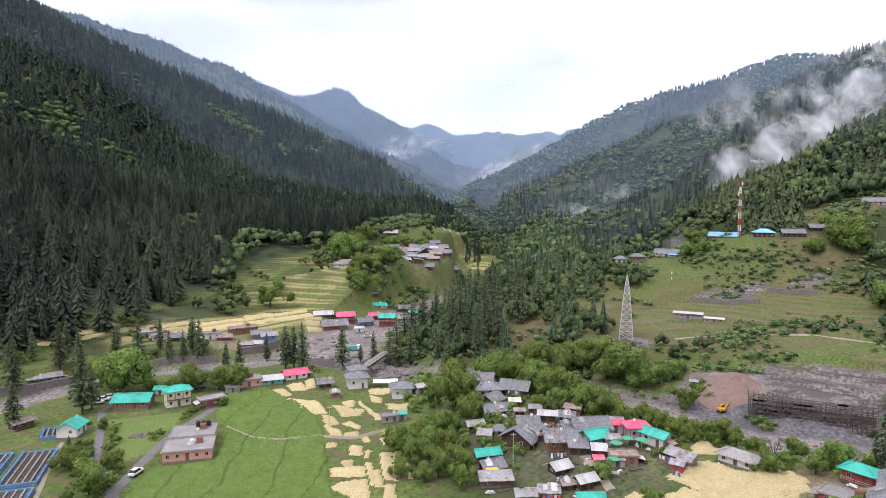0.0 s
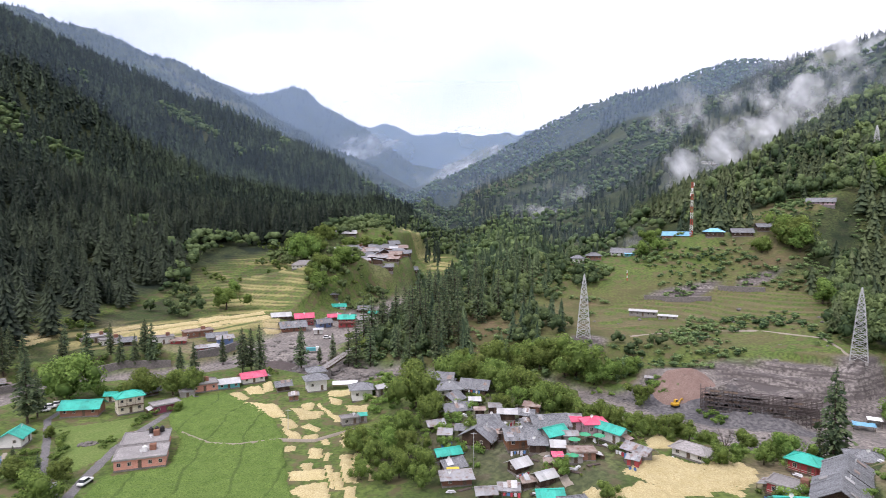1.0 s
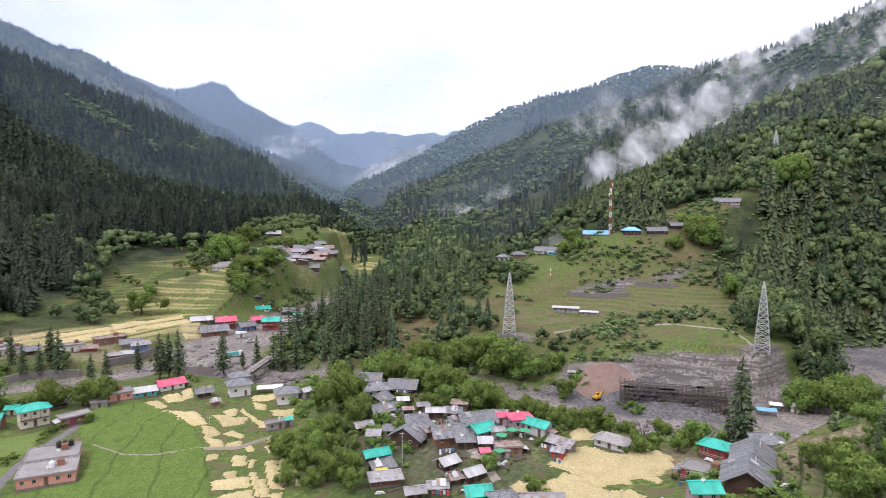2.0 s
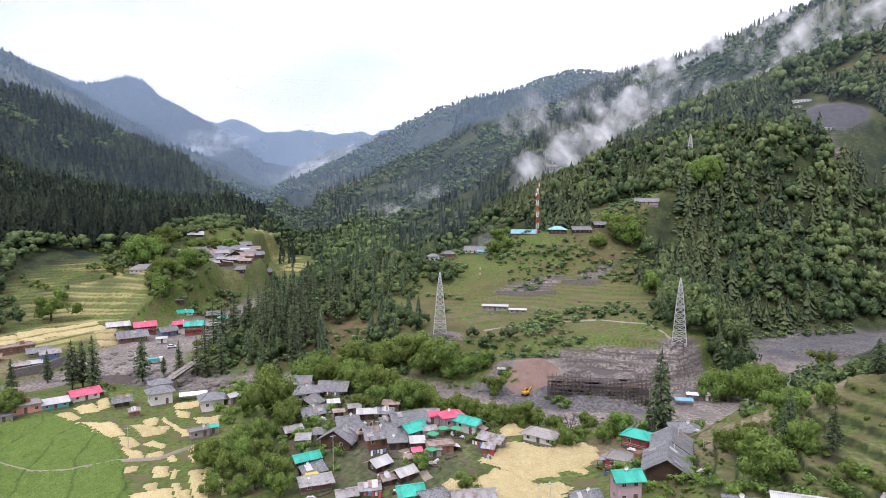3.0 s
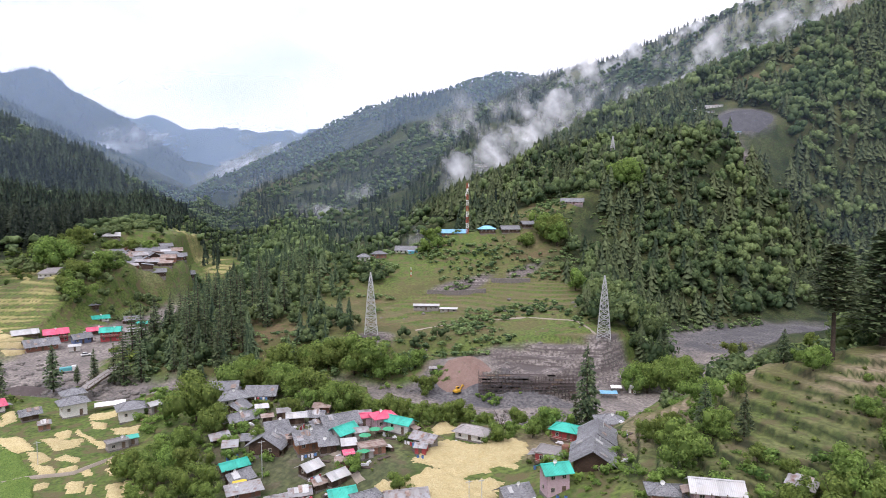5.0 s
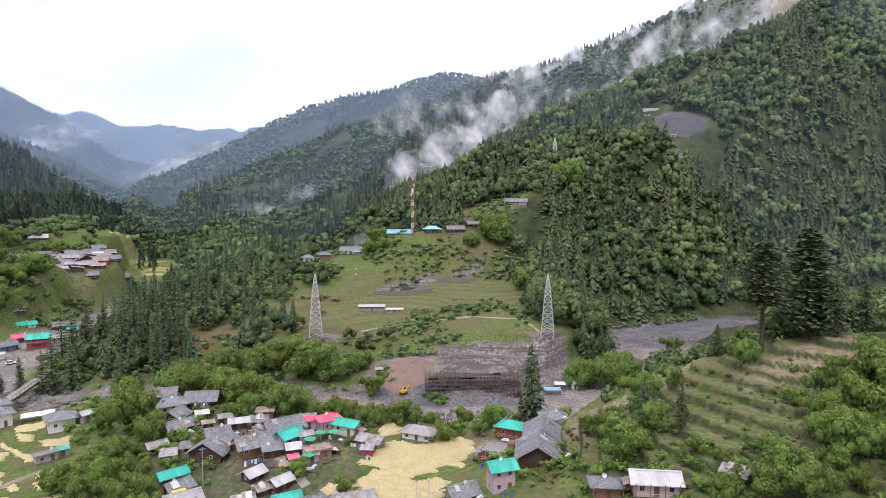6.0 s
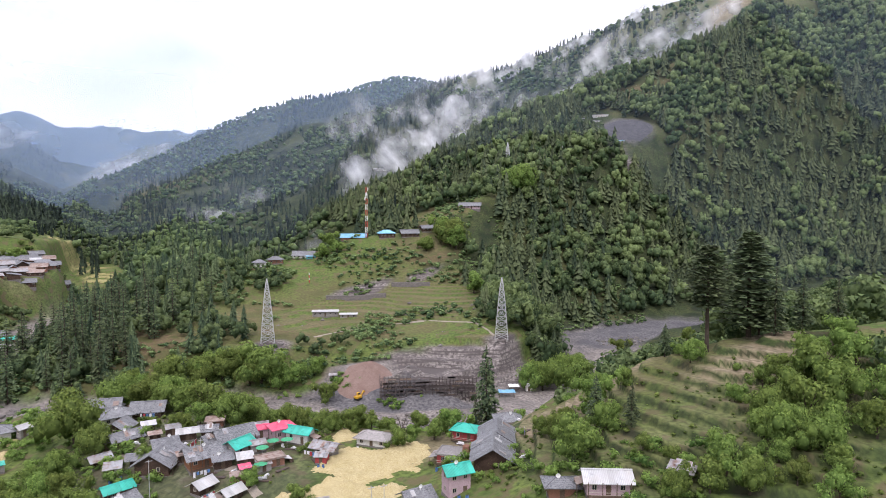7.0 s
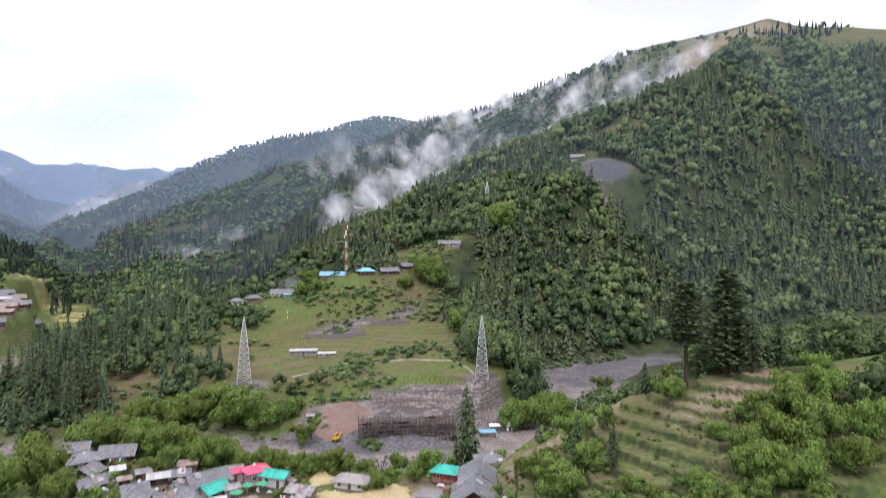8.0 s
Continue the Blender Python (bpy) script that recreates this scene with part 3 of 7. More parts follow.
    a = np.degrees(np.arctan2(x, y))
    return (a > -42) & (a < 78)


# left mountain
x, y = spread(-760, 40, 200, 1080, 7.3)
d1, s1, _ = along(LEFT_LINES[1], x, y)
d2, s2, _ = along(LEFT_LINES[2], x, y)
gap_noise = wobble(x, y, 40, 3, 21)
keep = (((s1 > 0) & (d1 > 3)) | ((d1 < 13) & (x < -145))) & ((s2 < 0) | (d2 < 25)) & in_view_wedge(x, y) & (gap_noise > -0.75) & (np.hypot(x, y) < 1250)
keep &= ~((np.hypot((x + 95) / 42, (y - 420) / 62) < 1))
x, y = x[keep], y[keep]
leafy_part = wobble(x, y, 70, 3, 22) + 0.5 * step(60, 0, d1[keep]) > 0.62
far = np.hypot(x, y)
h = (15 + 11 * rng.rand(len(x))) * (0.9 + 0.2 * wobble(x, y, 60, 2, 23))
c = ~leafy_part & (far < 620)
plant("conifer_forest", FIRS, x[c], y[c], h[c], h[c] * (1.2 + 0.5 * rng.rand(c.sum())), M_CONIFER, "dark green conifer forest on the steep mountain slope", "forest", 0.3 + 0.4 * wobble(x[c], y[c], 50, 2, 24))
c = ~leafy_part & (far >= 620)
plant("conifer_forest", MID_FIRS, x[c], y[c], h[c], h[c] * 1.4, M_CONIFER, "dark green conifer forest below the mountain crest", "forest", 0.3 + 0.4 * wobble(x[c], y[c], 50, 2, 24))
c = leafy_part
plant("broadleaf_wood", FAR_CROWNS, x[c], y[c], h[c] * 0.6, h[c] * 0.75, M_WOODLEAF, "brighter broadleaf trees among the conifers", "forest", np.full(c.sum(), 0.3))

# right mountain, near face
x, y = spread(60, 1060, 120, 640, 5.7)
found = [along(line, x, y) for line in RIGHT_LINES]
up = found[0][1] > 0
behind = found[5][1] > 0
slope_face = up & ~behind & in_view_wedge(x, y)
bench = np.hypot((x - 128) / 72, (y - 285) / 42) < 1.05
bench |= np.hypot((x - 150) / 36, (y - 212) / 22) < 1.0
bench |= (x < 178) & (y < 330)
bench |= (x < 222) & (y < 378) & (y > 300) & (found[3][1] < 0)
bench |= (x < 215) & (found[3][0] < 12)
quarry = (np.hypot((x - 450) / 34, (y - 394) / 36) < 1) | (np.hypot((x - 450) / 34, (y - 440) / 18) < 1)
quarry |= np.hypot((x - 514) / 20, (y - 450) / 12) < 1
terr = (np.hypot((x - 240) / 24, (y - 358) / 34) < 1) | (np.hypot((x - 205) / 20, (y - 335) / 14) < 1) | (np.hypot((x - 222) / 20, (y - 395) / 18) < 1)
dens = wobble(x, y, 45, 3, 31) - 0.25 * step(110, 230, on_ground(x, y))
clear = (along(RIVER, x, y)[0] < 27) & (x > 215) & (x < 400)
height_ = on_ground(x, y)
treeline = 1.15 * step(220, 340, height_) - 0.95
scree = ((np.hypot((x - 815) / 100, (y - 508) / 26) < 1) | (np.hypot((x - 905) / 60, (y - 520) / 30) < 1)) & (rng.rand(len(x)) < 0.85)
keep = slope_face & ~scree & ~clear & (wobble(x, y, 75, 3, 29) > treeline) & ~((np.hypot((x - 535) / 46, (y - 445) / 16) < 1) & (rng.rand(len(x)) < 0.75)) & ~bench & ~quarry & ~terr & (dens > -1.1) & ~((y > 380) & (x < 190))
x, y = x[keep], y[keep]
far = np.hypot(x, y)
mix = wobble(x, y, 60, 4, 32) + 0.1
crest_d = found[4][0][keep]
conif = mix + 0.6 * step(120, 30, crest_d) * (x < 430) + 0.3 * (far < 400) + 0.4 * rng.randn(len(x)) > 0.1
h = (8 + 9 * rng.rand(len(x))) * (1 + 0.3 * step(480, 700, far))
near = far < 470
# light_ lifts the tint; the farthest trees most, as painted haze
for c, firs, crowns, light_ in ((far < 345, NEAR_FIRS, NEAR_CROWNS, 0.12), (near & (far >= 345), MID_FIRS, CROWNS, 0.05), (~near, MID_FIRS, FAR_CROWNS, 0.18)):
    k = c & conif
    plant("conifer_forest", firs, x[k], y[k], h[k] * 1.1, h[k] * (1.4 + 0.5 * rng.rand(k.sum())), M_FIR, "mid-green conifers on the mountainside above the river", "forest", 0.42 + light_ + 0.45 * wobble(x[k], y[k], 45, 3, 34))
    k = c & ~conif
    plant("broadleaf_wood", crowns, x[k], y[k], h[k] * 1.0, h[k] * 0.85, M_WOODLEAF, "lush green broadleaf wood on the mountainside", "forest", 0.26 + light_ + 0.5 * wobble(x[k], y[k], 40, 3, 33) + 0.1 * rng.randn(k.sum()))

# right mountains, behind
x, y = spread(-40, 1060, 430, 1420, 9.7)
found5, foundE = along(RIGHT_LINES[5], x, y), along(RIGHT_LINES[3], x, y)
keep = ((found5[1] > 0) | ((x < 330) & (foundE[1] > 0) & (y > 400)) | ((y > 520) & (x < 330))) & in_view_wedge(x, y) & (wobble(x, y, 90, 3, 41) > -0.5)
d_r, _, _ = along(RIVER, x, y)
keep &= (d_r > 6) & ~((x < 20) & (y < 600))
bare = ((np.hypot((x - 815) / 100, (y - 508) / 26) < 1) | (np.hypot((x - 905) / 60, (y - 520) / 30) < 1)) & (rng.rand(len(x)) < 0.85)
keep &= (wobble(x, y, 90, 3, 30) > 1.25 * step(300, 400, on_ground(x, y)) * (x > 820) - 0.95) & ~bare & (np.hypot((x - 335) / 40, (y - 1190) / 70) > 1) & (np.hypot((x - 190) / 26, (y - 1000) / 40) > 1) & (wobble(x, y, 70, 3, 40) > -0.72)
x, y = x[keep], y[keep]
conif = wobble(x, y, 110, 4, 42) + 0.25 * rng.randn(len(x)) > -0.05
h = 8 + 7 * rng.rand(len(x))
c = conif
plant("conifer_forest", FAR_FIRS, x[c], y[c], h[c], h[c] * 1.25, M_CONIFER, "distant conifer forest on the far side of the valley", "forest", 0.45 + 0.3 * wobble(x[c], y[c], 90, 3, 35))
c = ~conif
plant("broadleaf_wood", TINY_CROWNS, x[c], y[c], h[c] * 0.8, h[c], M_WOODLEAF, "distant broadleaf wood on the far side of the valley", "forest", np.full(c.sum(), 0.3))

# far mountain behind the left one
x, y = spread(-1250, -60, 1050, 2080, 15)
keep = in_view_wedge(x, y) & (along(RIDGES[5][0], x, y)[0] < 700) & (along(LEFT_LINES[2], x, y)[1] > 0) & (wobble(x, y, 120, 3, 43) > -0.55)
x, y = x[keep], y[keep]
h = 7 + 5 * rng.rand(len(x))
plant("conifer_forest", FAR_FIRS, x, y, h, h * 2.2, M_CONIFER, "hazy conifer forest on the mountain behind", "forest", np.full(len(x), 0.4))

# scattered far forest
x, y = spread(-1150, 60, 2380, 3060, 21)
keep = in_view_wedge(x, y) & (wobble(x, y, 150, 4, 17) < 0.3)
x, y = x[keep], y[keep]
h = 12 + 8 * rng.rand(len(x))
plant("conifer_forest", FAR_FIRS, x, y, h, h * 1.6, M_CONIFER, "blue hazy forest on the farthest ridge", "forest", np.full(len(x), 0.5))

# mixed wood on the flank of the spur
x, y = spread(-10, 112, 250, 384, 6.0)
lower_, mid_ = along(RIGHT_LINES[0], x, y), along(RIGHT_LINES[1], x, y)
keep = (lower_[1] > 0) & (wobble(x, y, 20, 3, 44) > -0.1) & ~((x > 80) & (y < 335) & (mid_[1] > 0)) & (np.hypot(x - 77, y - 260) > 9)
x, y = x[keep], y[keep]
h = 5 + 6 * rng.rand(len(x))
plant("broadleaf_wood", CROWNS, x, y, h, h * 0.95, M_WOODLEAF, "dense green trees on the flank of the spur", "forest", 0.35 + 0.3 * wobble(x, y, 25, 2, 45))

x, y = spread(-18, 120, 256, 392, 7.0)
lower_, mid_ = along(RIGHT_LINES[0], x, y), along(RIGHT_LINES[1], x, y)
keep = (lower_[1] > 0) & (wobble(x, y, 24, 3, 38) > -0.2) & ~((x > 80) & (y < 338) & (mid_[1] > 0)) & (np.hypot(x - 77, y - 260) > 11)
x, y = x[keep], y[keep]
h = 6 + 10 * rng.rand(len(x)) ** 1.5
plant("conifer_forest", FIRS, x, y, h, h * 1.2, M_FIR, "olive-green conifers on the flank of the spur", "forest", 0.3 + 0.3 * wobble(x, y, 25, 2, 39))

# wood behind the terraced knoll
x, y = spread(128, 520, 10, 250, 8.5)
keep = (along(RIVER, x, y)[0] > np.where(x > 330, 26, 50)) & in_view_wedge(x, y) & (along(RIGHT_LINES[0], x, y)[1] < 0) & (along(KNOLL, x, y)[0] > 14) & (wobble(x, y, 30, 2, 46) > -0.6)
x, y = x[keep], y[keep]
h = 6 + 8 * rng.rand(len(x))
plant("broadleaf_wood", KNOLL_CROWNS, x, y, h, h * 1.05, M_WOODLEAF, "green trees behind the terraced knoll", "forest", 0.45 + 0.3 * wobble(x, y, 25, 2, 47))

# wood between the hill hamlet and the spur
x, y = spread(-10, 125, 372, 640, 6.5)
keep = (along(RIVER, x, y)[0] > 13) & (along(RIGHT_LINES[0], x, y)[1] > 0) & (wobble(x, y, 30, 3, 68) > -0.45) & ~((x > 88) & (y < 430))
keep |= (np.hypot((x - 24) / 44, (y - 555) / 88) > 1) & (np.hypot((x - 24) / 44, (y - 555) / 88) < 1.35) & (x > 10)
x, y = x[keep], y[keep]
h = 6 + 8 * rng.rand(len(x))
c = wobble(x, y, 35, 2, 69) + 0.4 * rng.randn(len(x)) > 0.1
plant("conifer_forest", MID_FIRS, x[c], y[c], h[c] * 1.3, h[c] * 1.7, M_FIR, "dark conifers beyond the wooded spur", "forest", 0.3 + 0.3 * wobble(x[c], y[c], 25, 2, 39))
plant("broadleaf_wood", FAR_CROWNS, x[~c], y[~c], h[~c], h[~c], M_WOODLEAF, "green trees beyond the wooded spur", "forest", 0.4 + 0.3 * wobble(x[~c], y[~c], 25, 2, 45))

# trees in the far valley bottom
x, y = spread(-10, 170, 640, 1250, 9.0)
keep = (along(RIVER, x, y)[0] < 42) & (wobble(x, y, 40, 2, 51) > -0.2)
x, y = x[keep], y[keep]
h = 6 + 6 * rng.rand(len(x))
plant("broadleaf_wood", FAR_CROWNS, x, y, h, h, M_WOODLEAF, "pale green trees in the far valley bottom", "forest", 0.3 + 0.3 * wobble(x, y, 60, 2, 48))
# green knolls round the hill hamlet and the terraces
x, y = spread(-165, 45, 330, 640, 5.2)
base_ = along(LEFT_LINES[1], x, y)
hamlet = (np.hypot((x + 22) / 31, (y - 467) / 41) < 1) | (np.hypot((x - 24) / 36, (y - 575) / 66) < 1) | (np.hypot((x + 90) / 34, (y - 395) / 52) < 1)
mound = ((np.hypot((x + 22) / 44, (y - 396) / 28) < 1) & (y < 424)) | (np.hypot((x + 28) / 40, (y - 520) / 100) < 1) | ((np.hypot((x + 50) / 34, (y - 395) / 22) < 1) & (x < -24)) | ((base_[0] < 30) & (base_[1] < 0) & (wobble(x, y, 26, 2, 37) > -0.25))
keep = mound & ~hamlet & (along(RIVER, x, y)[0] > 13) & (wobble(x, y, 22, 3, 49) > -0.35)
x, y = x[keep], y[keep]
h = 3 + 6 * rng.rand(len(x))
plant("broadleaf_wood", CROWNS, x, y, h, h * 1.05, M_WOODLEAF, "bushy green trees round the hill hamlet", "forest", 0.55 + 0.35 * wobble(x, y, 25, 2, 50))

# ---------------------------------------------------------------- more materials
def roofing(name, c1, c2, slates=False, rough=0.5, metal=0.0, rust=0.25):
    """Slates laid in courses, or ribbed sheets with stains and rust."""
    m, n, l, b = shade(name)
    t = n.new("ShaderNodeTexCoord")
    p = place(n)
    o = n.new("ShaderNodeObjectInfo")
    big, _ = grain(n, l, p, 0.5, 5)
    fine, raw = grain(n, l, p, 4.0, 6)
    if slates:
        k = n.new("ShaderNodeTexBrick")
        k.inputs["Scale"].default_value = 1.0
        k.inputs["Brick Width"].default_value, k.inputs["Row Height"].default_value, k.inputs["Mortar Size"].default_value = 0.62, 0.42, 0.035
        k.inputs["Color1"].default_value, k.inputs["Color2"].default_value, k.inputs["Mortar"].default_value = rgba(c1), rgba(c2), rgba(tuple(0.35 * v for v in c1))
        l.new(t.outputs["Object"], k.inputs["Vector"])
        col = mixed(n, l, big, k.outputs["Color"], tuple(0.7 * v for v in c1))
        col = mixed(n, l, fine, col, c2)
        bumped(n, l, b, k.outputs["Fac"], -0.7, 0.08)
    else:
        w = n.new("ShaderNodeTexWave")
        w.inputs["Scale"].default_value, w.inputs["Distortion"].default_value = 1.1, 0.4
        l.new(t.outputs["Object"], w.inputs["Vector"])
        col = mixed(n, l, w.outputs["Fac"], tuple(0.78 * v for v in c1), c1)
        col = mixed(n, l, big, col, c2)
        spots, _ = grain(n, l, p, 1.1, 6, 0.62 - 0.25 * rust, 0.75)
        col = mixed(n, l, spots, col, (0.16, 0.075, 0.045) if rust > 0.3 else tuple(0.6 * v for v in c1))
        bumped(n, l, b, w.outputs["Fac"], 0.6, 0.06)
    h = n.new("ShaderNodeHueSaturation")
    r = n.new("ShaderNodeMapRange")
    r.inputs["To Min"].default_value, r.inputs["To Max"].default_value = 0.84, 1.14
    l.new(o.outputs["Random"], r.inputs["Value"])
    l.new(r.outputs[0], h.inputs["Value"])
    l.new(col, h.inputs["Color"])
    l.new(h.outputs[0], b.inputs["Base Color"])
    b.inputs["Roughness"].default_value, b.inputs["Metallic"].default_value = rough, metal
    return m


ROOFS = {
    "slate": roofing("slate_roofing", (0.075, 0.08, 0.09), (0.225, 0.23, 0.24), True, 0.55),
    "tin": roofing("grey_sheet_roofing", (0.33, 0.34, 0.36), (0.26, 0.245, 0.235), False, 0.5, 0.1, 0.45),
    "white": roofing("pale_sheet_roofing", (0.52, 0.53, 0.54), (0.42, 0.41, 0.40), False, 0.5, 0.0, 0.15),
    "rust": roofing("rusty_sheet_roofing", (0.26, 0.19, 0.16), (0.33, 0.28, 0.25), False, 0.75, 0.0, 0.6),
    "teal": roofing("teal_sheet_roofing", (0.02, 0.36, 0.27), (0.03, 0.42, 0.33), False, 0.45, 0.0, 0.1),
    "pink": roofing("pink_sheet_roofing", (0.62, 0.07, 0.15), (0.68, 0.12, 0.20), False, 0.45, 0.0, 0.1),
    "blue": roofing("blue_sheet_roofing", (0.16, 0.42, 0.62), (0.22, 0.48, 0.66), False, 0.45, 0.0, 0.1),
    "concrete": plain("concrete_roofing", (0.36, 0.34, 0.33), (0.25, 0.24, 0.235), 1.2, 0.9, c3=(0.19, 0.18, 0.175), per_object=0.15)}
WALLS = {
    "wood": plain("dark_timber", (0.06, 0.04, 0.03), (0.115, 0.075, 0.055), 0.6, 0.85, per_object=0.25),
    "balcony": plain("orange_timber", (0.30, 0.13, 0.06), (0.20, 0.10, 0.055), 0.6, 0.8, per_object=0.2),
    "white": plain("whitewashed_plaster", (0.68, 0.67, 0.64), (0.56, 0.55, 0.52), 0.8, 0.9, per_object=0.1),
    "cream": plain("cream_plaster", (0.70, 0.64, 0.50), (0.62, 0.57, 0.45), 0.8, 0.9),
    "concrete": plain("bare_concrete", (0.33, 0.31, 0.295), (0.25, 0.235, 0.22), 0.8, 0.92, per_object=0.15),
    "brick": plain("brown_brickwork", (0.26, 0.13, 0.09), (0.20, 0.11, 0.08), 0.5, 0.9, per_object=0.15),
    "salmon": plain("salmon_plaster", (0.62, 0.30, 0.23), (0.55, 0.27, 0.21), 0.8, 0.9),
    "lilac": plain("lilac_plaster", (0.50, 0.36, 0.40), (0.44, 0.34, 0.36), 0.8, 0.9),
    "red": plain("red_painted_boards", (0.36, 0.055, 0.06), (0.28, 0.05, 0.05), 0.6, 0.7),
    "maroon": plain("maroon_plaster", (0.25, 0.05, 0.09), (0.20, 0.05, 0.075), 0.6, 0.8),
    "blue": plain("blue_painted_boards", (0.15, 0.22, 0.40), (0.12, 0.18, 0.32), 0.6, 0.7),
    "teal_wall": plain("turquoise_plaster", (0.10, 0.40, 0.42), (0.09, 0.34, 0.37), 0.6, 0.7)}
M_STONE = plain("rubble_stone", (0.27, 0.245, 0.225), (0.18, 0.165, 0.155), 0.35, 0.95, bump=0.8, c3=(0.10, 0.095, 0.09))
M_FRAME = plain("painted_frame", (0.45, 0.40, 0.34), (0.38, 0.33, 0.28), 0.3, 0.6)
M_DARKWOOD = plain("weathered_planks", (0.12, 0.085, 0.06), (0.17, 0.13, 0.10), 0.4, 0.9)
M_STEEL = plain("galvanised_steel", (0.52, 0.53, 0.54), (0.44, 0.45, 0.46), 0.5, 0.5, 0.3)
M_WHITE = plain("white_paint", (0.78, 0.78, 0.77), (0.70, 0.70, 0.69), 0.5, 0.5)
M_RED = plain("red_paint", (0.50, 0.06, 0.045), (0.42, 0.06, 0.05), 0.5, 0.5)
M_BLUE = plain("blue_rail_paint", (0.12, 0.24, 0.42), (0.10, 0.19, 0.33), 0.5, 0.6)
M_BLACK = plain("black_plastic", (0.018, 0.018, 0.02), (0.03, 0.03, 0.03), 0.5, 0.5)
M_YELLOW = plain("yellow_machine_paint", (0.62, 0.36, 0.03), (0.52, 0.31, 0.04), 0.5, 0.5)
M_SPOIL = plain("reddish_spoil", (0.24, 0.165, 0.14), (0.30, 0.22, 0.19), 1.2, 0.97, bump=0.7)
M_SLAG = plain("dark_crushed_stone", (0.085, 0.085, 0.095), (0.12, 0.12, 0.13), 1.5, 0.95, bump=0.6)
M_ASPHALT = plain("worn_asphalt", (0.16, 0.155, 0.16), (0.22, 0.21, 0.205), 1.0, 0.95)
M_PATH = plain("trodden_earth", (0.34, 0.30, 0.25), (0.27, 0.235, 0.19), 0.8, 0.97)
M_SCAFF = plain("grey_shuttering", (0.125, 0.105, 0.10), (0.085, 0.072, 0.07), 0.5, 0.95)
M_WHEAT = plain("ripe_wheat", (0.54, 0.465, 0.275), (0.47, 0.40, 0.215), 0.9, 0.95, bump=1.0, c3=(0.33, 0.27, 0.13), per_object=0.12)
M_CROP = plain("green_crop", (0.125, 0.19, 0.045), (0.165, 0.235, 0.06), 0.8, 0.95, bump=1.0, c3=(0.055, 0.095, 0.022))
def furrowed():
    """The green crop, with thin dark lines that wind through it."""
    n, l = M_CROP.node_tree.nodes, M_CROP.node_tree.links
    b = n["Principled BSDF"]
    w = n.new("ShaderNodeTexWave")
    w.inputs["Scale"].default_value, w.inputs["Distortion"].default_value, w.inputs["Detail"].default_value, w.inputs["Detail Scale"].default_value = 0.03, 9.0, 3.0, 0.5
    l.new(place(n), w.inputs["Vector"])
    r = n.new("ShaderNodeMapRange")
    r.inputs["From Min"].default_value, r.inputs["From Max"].default_value, r.inputs["To Min"].default_value, r.inputs["To Max"].default_value = 0.0, 0.018, 0.5, 0.0
    l.new(w.outputs["Fac"], r.inputs["Value"])
    l.new(mixed(n, l, r.outputs[0], b.inputs["Base Color"].links[0].from_socket, (0.04, 0.065, 0.018)), b.inputs["Base Color"])


furrowed()
M_LAWN = plain("mown_grass", (0.13, 0.19, 0.05), (0.17, 0.21, 0.07), 1.6, 0.95, bump=0.6)


def glass():
    m, n, l, b = shade("window_glass")
    b.inputs["Base Color"].default_value = (0.02, 0.025, 0.03, 1)
    b.inputs["Roughness"].default_value = 0.08
    return m


M_GLASS = glass()


# ---------------------------------------------------------------- building blocks
def part(name, bm, material, parent, label="", kind=""):
    """One mesh object under a thing or under a part."""
    if isinstance(bm, bpy.types.Mesh):
        me = bm
    else:
        me = bpy.data.meshes.new(name)
        bmesh.ops.recalc_face_normals(bm, faces=bm.faces[:])
        bm.to_mesh(me)
        bm.free()
    if material and not me.materials:
        me.materials.append(material)
    ob = new(name, me)
    ob.parent = parent
    return tagged(ob, label, kind=kind)


def slab(bm, x0, x1, y0, y1, z0, z1):
    v = [bm.verts.new((x, y, z)) for z in (z0, z1) for x, y in ((x0, y0), (x1, y0), (x1, y1), (x0, y1))]
    for f in ((3, 2, 1, 0), (4, 5, 6, 7), (0, 1, 5, 4), (1, 2, 6, 5), (2, 3, 7, 6), (3, 0, 4, 7)):
        bm.faces.new([v[i] for i in f])
    return v


def hull(bm, corners, faces):
    v = [bm.verts.new(c) for c in corners]
    for f in faces:
        bm.faces.new([v[i] for i in f])


def bar(bm, a, b, r):
    """A square rod from a to b."""
    a, b = Vector(a), Vector(b)
    d = (b - a).normalized()
    s = d.cross(Vector((0, 0, 1)) if abs(d.z) < 0.95 else Vector((1, 0, 0))).normalized() * r
    u = d.cross(s).normalized() * r
    v = [bm.verts.new(p + i * s + j * u) for p in (a, b) for i, j in ((-1, -1), (1, -1), (1, 1), (-1, 1))]
    for f in ((3, 2, 1, 0), (4, 5, 6, 7), (0, 1, 5, 4), (1, 2, 6, 5), (2, 3, 7, 6), (3, 0, 4, 7)):
        bm.faces.new([v[i] for i in f])


def tube(bm, a, b, r0, r1, sides=7):
    a, b = Vector(a), Vector(b)
    d = (b - a).normalized()
    s = d.cross(Vector((0, 0, 1)) if abs(d.z) < 0.95 else Vector((1, 0, 0))).normalized()
    u = d.cross(s)
    rings = [[bm.verts.new(p + (s * math.cos(k * 2 * math.pi / sides) + u * math.sin(k * 2 * math.pi / sides)) * r) for k in range(sides)] for p, r in ((a, r0), (b, r1))]
    for k in range(sides):
        bm.faces.new((rings[0][k], rings[0][(k + 1) % sides], rings[1][(k + 1) % sides], rings[1][k]))
    bm.faces.new(rings[1])


def stand(name, x, y, turn=0.0, z=None, scale=1.0):
    """An empty at the base of a thing."""
    ob = new(name)
    ob.empty_display_size = 0.5
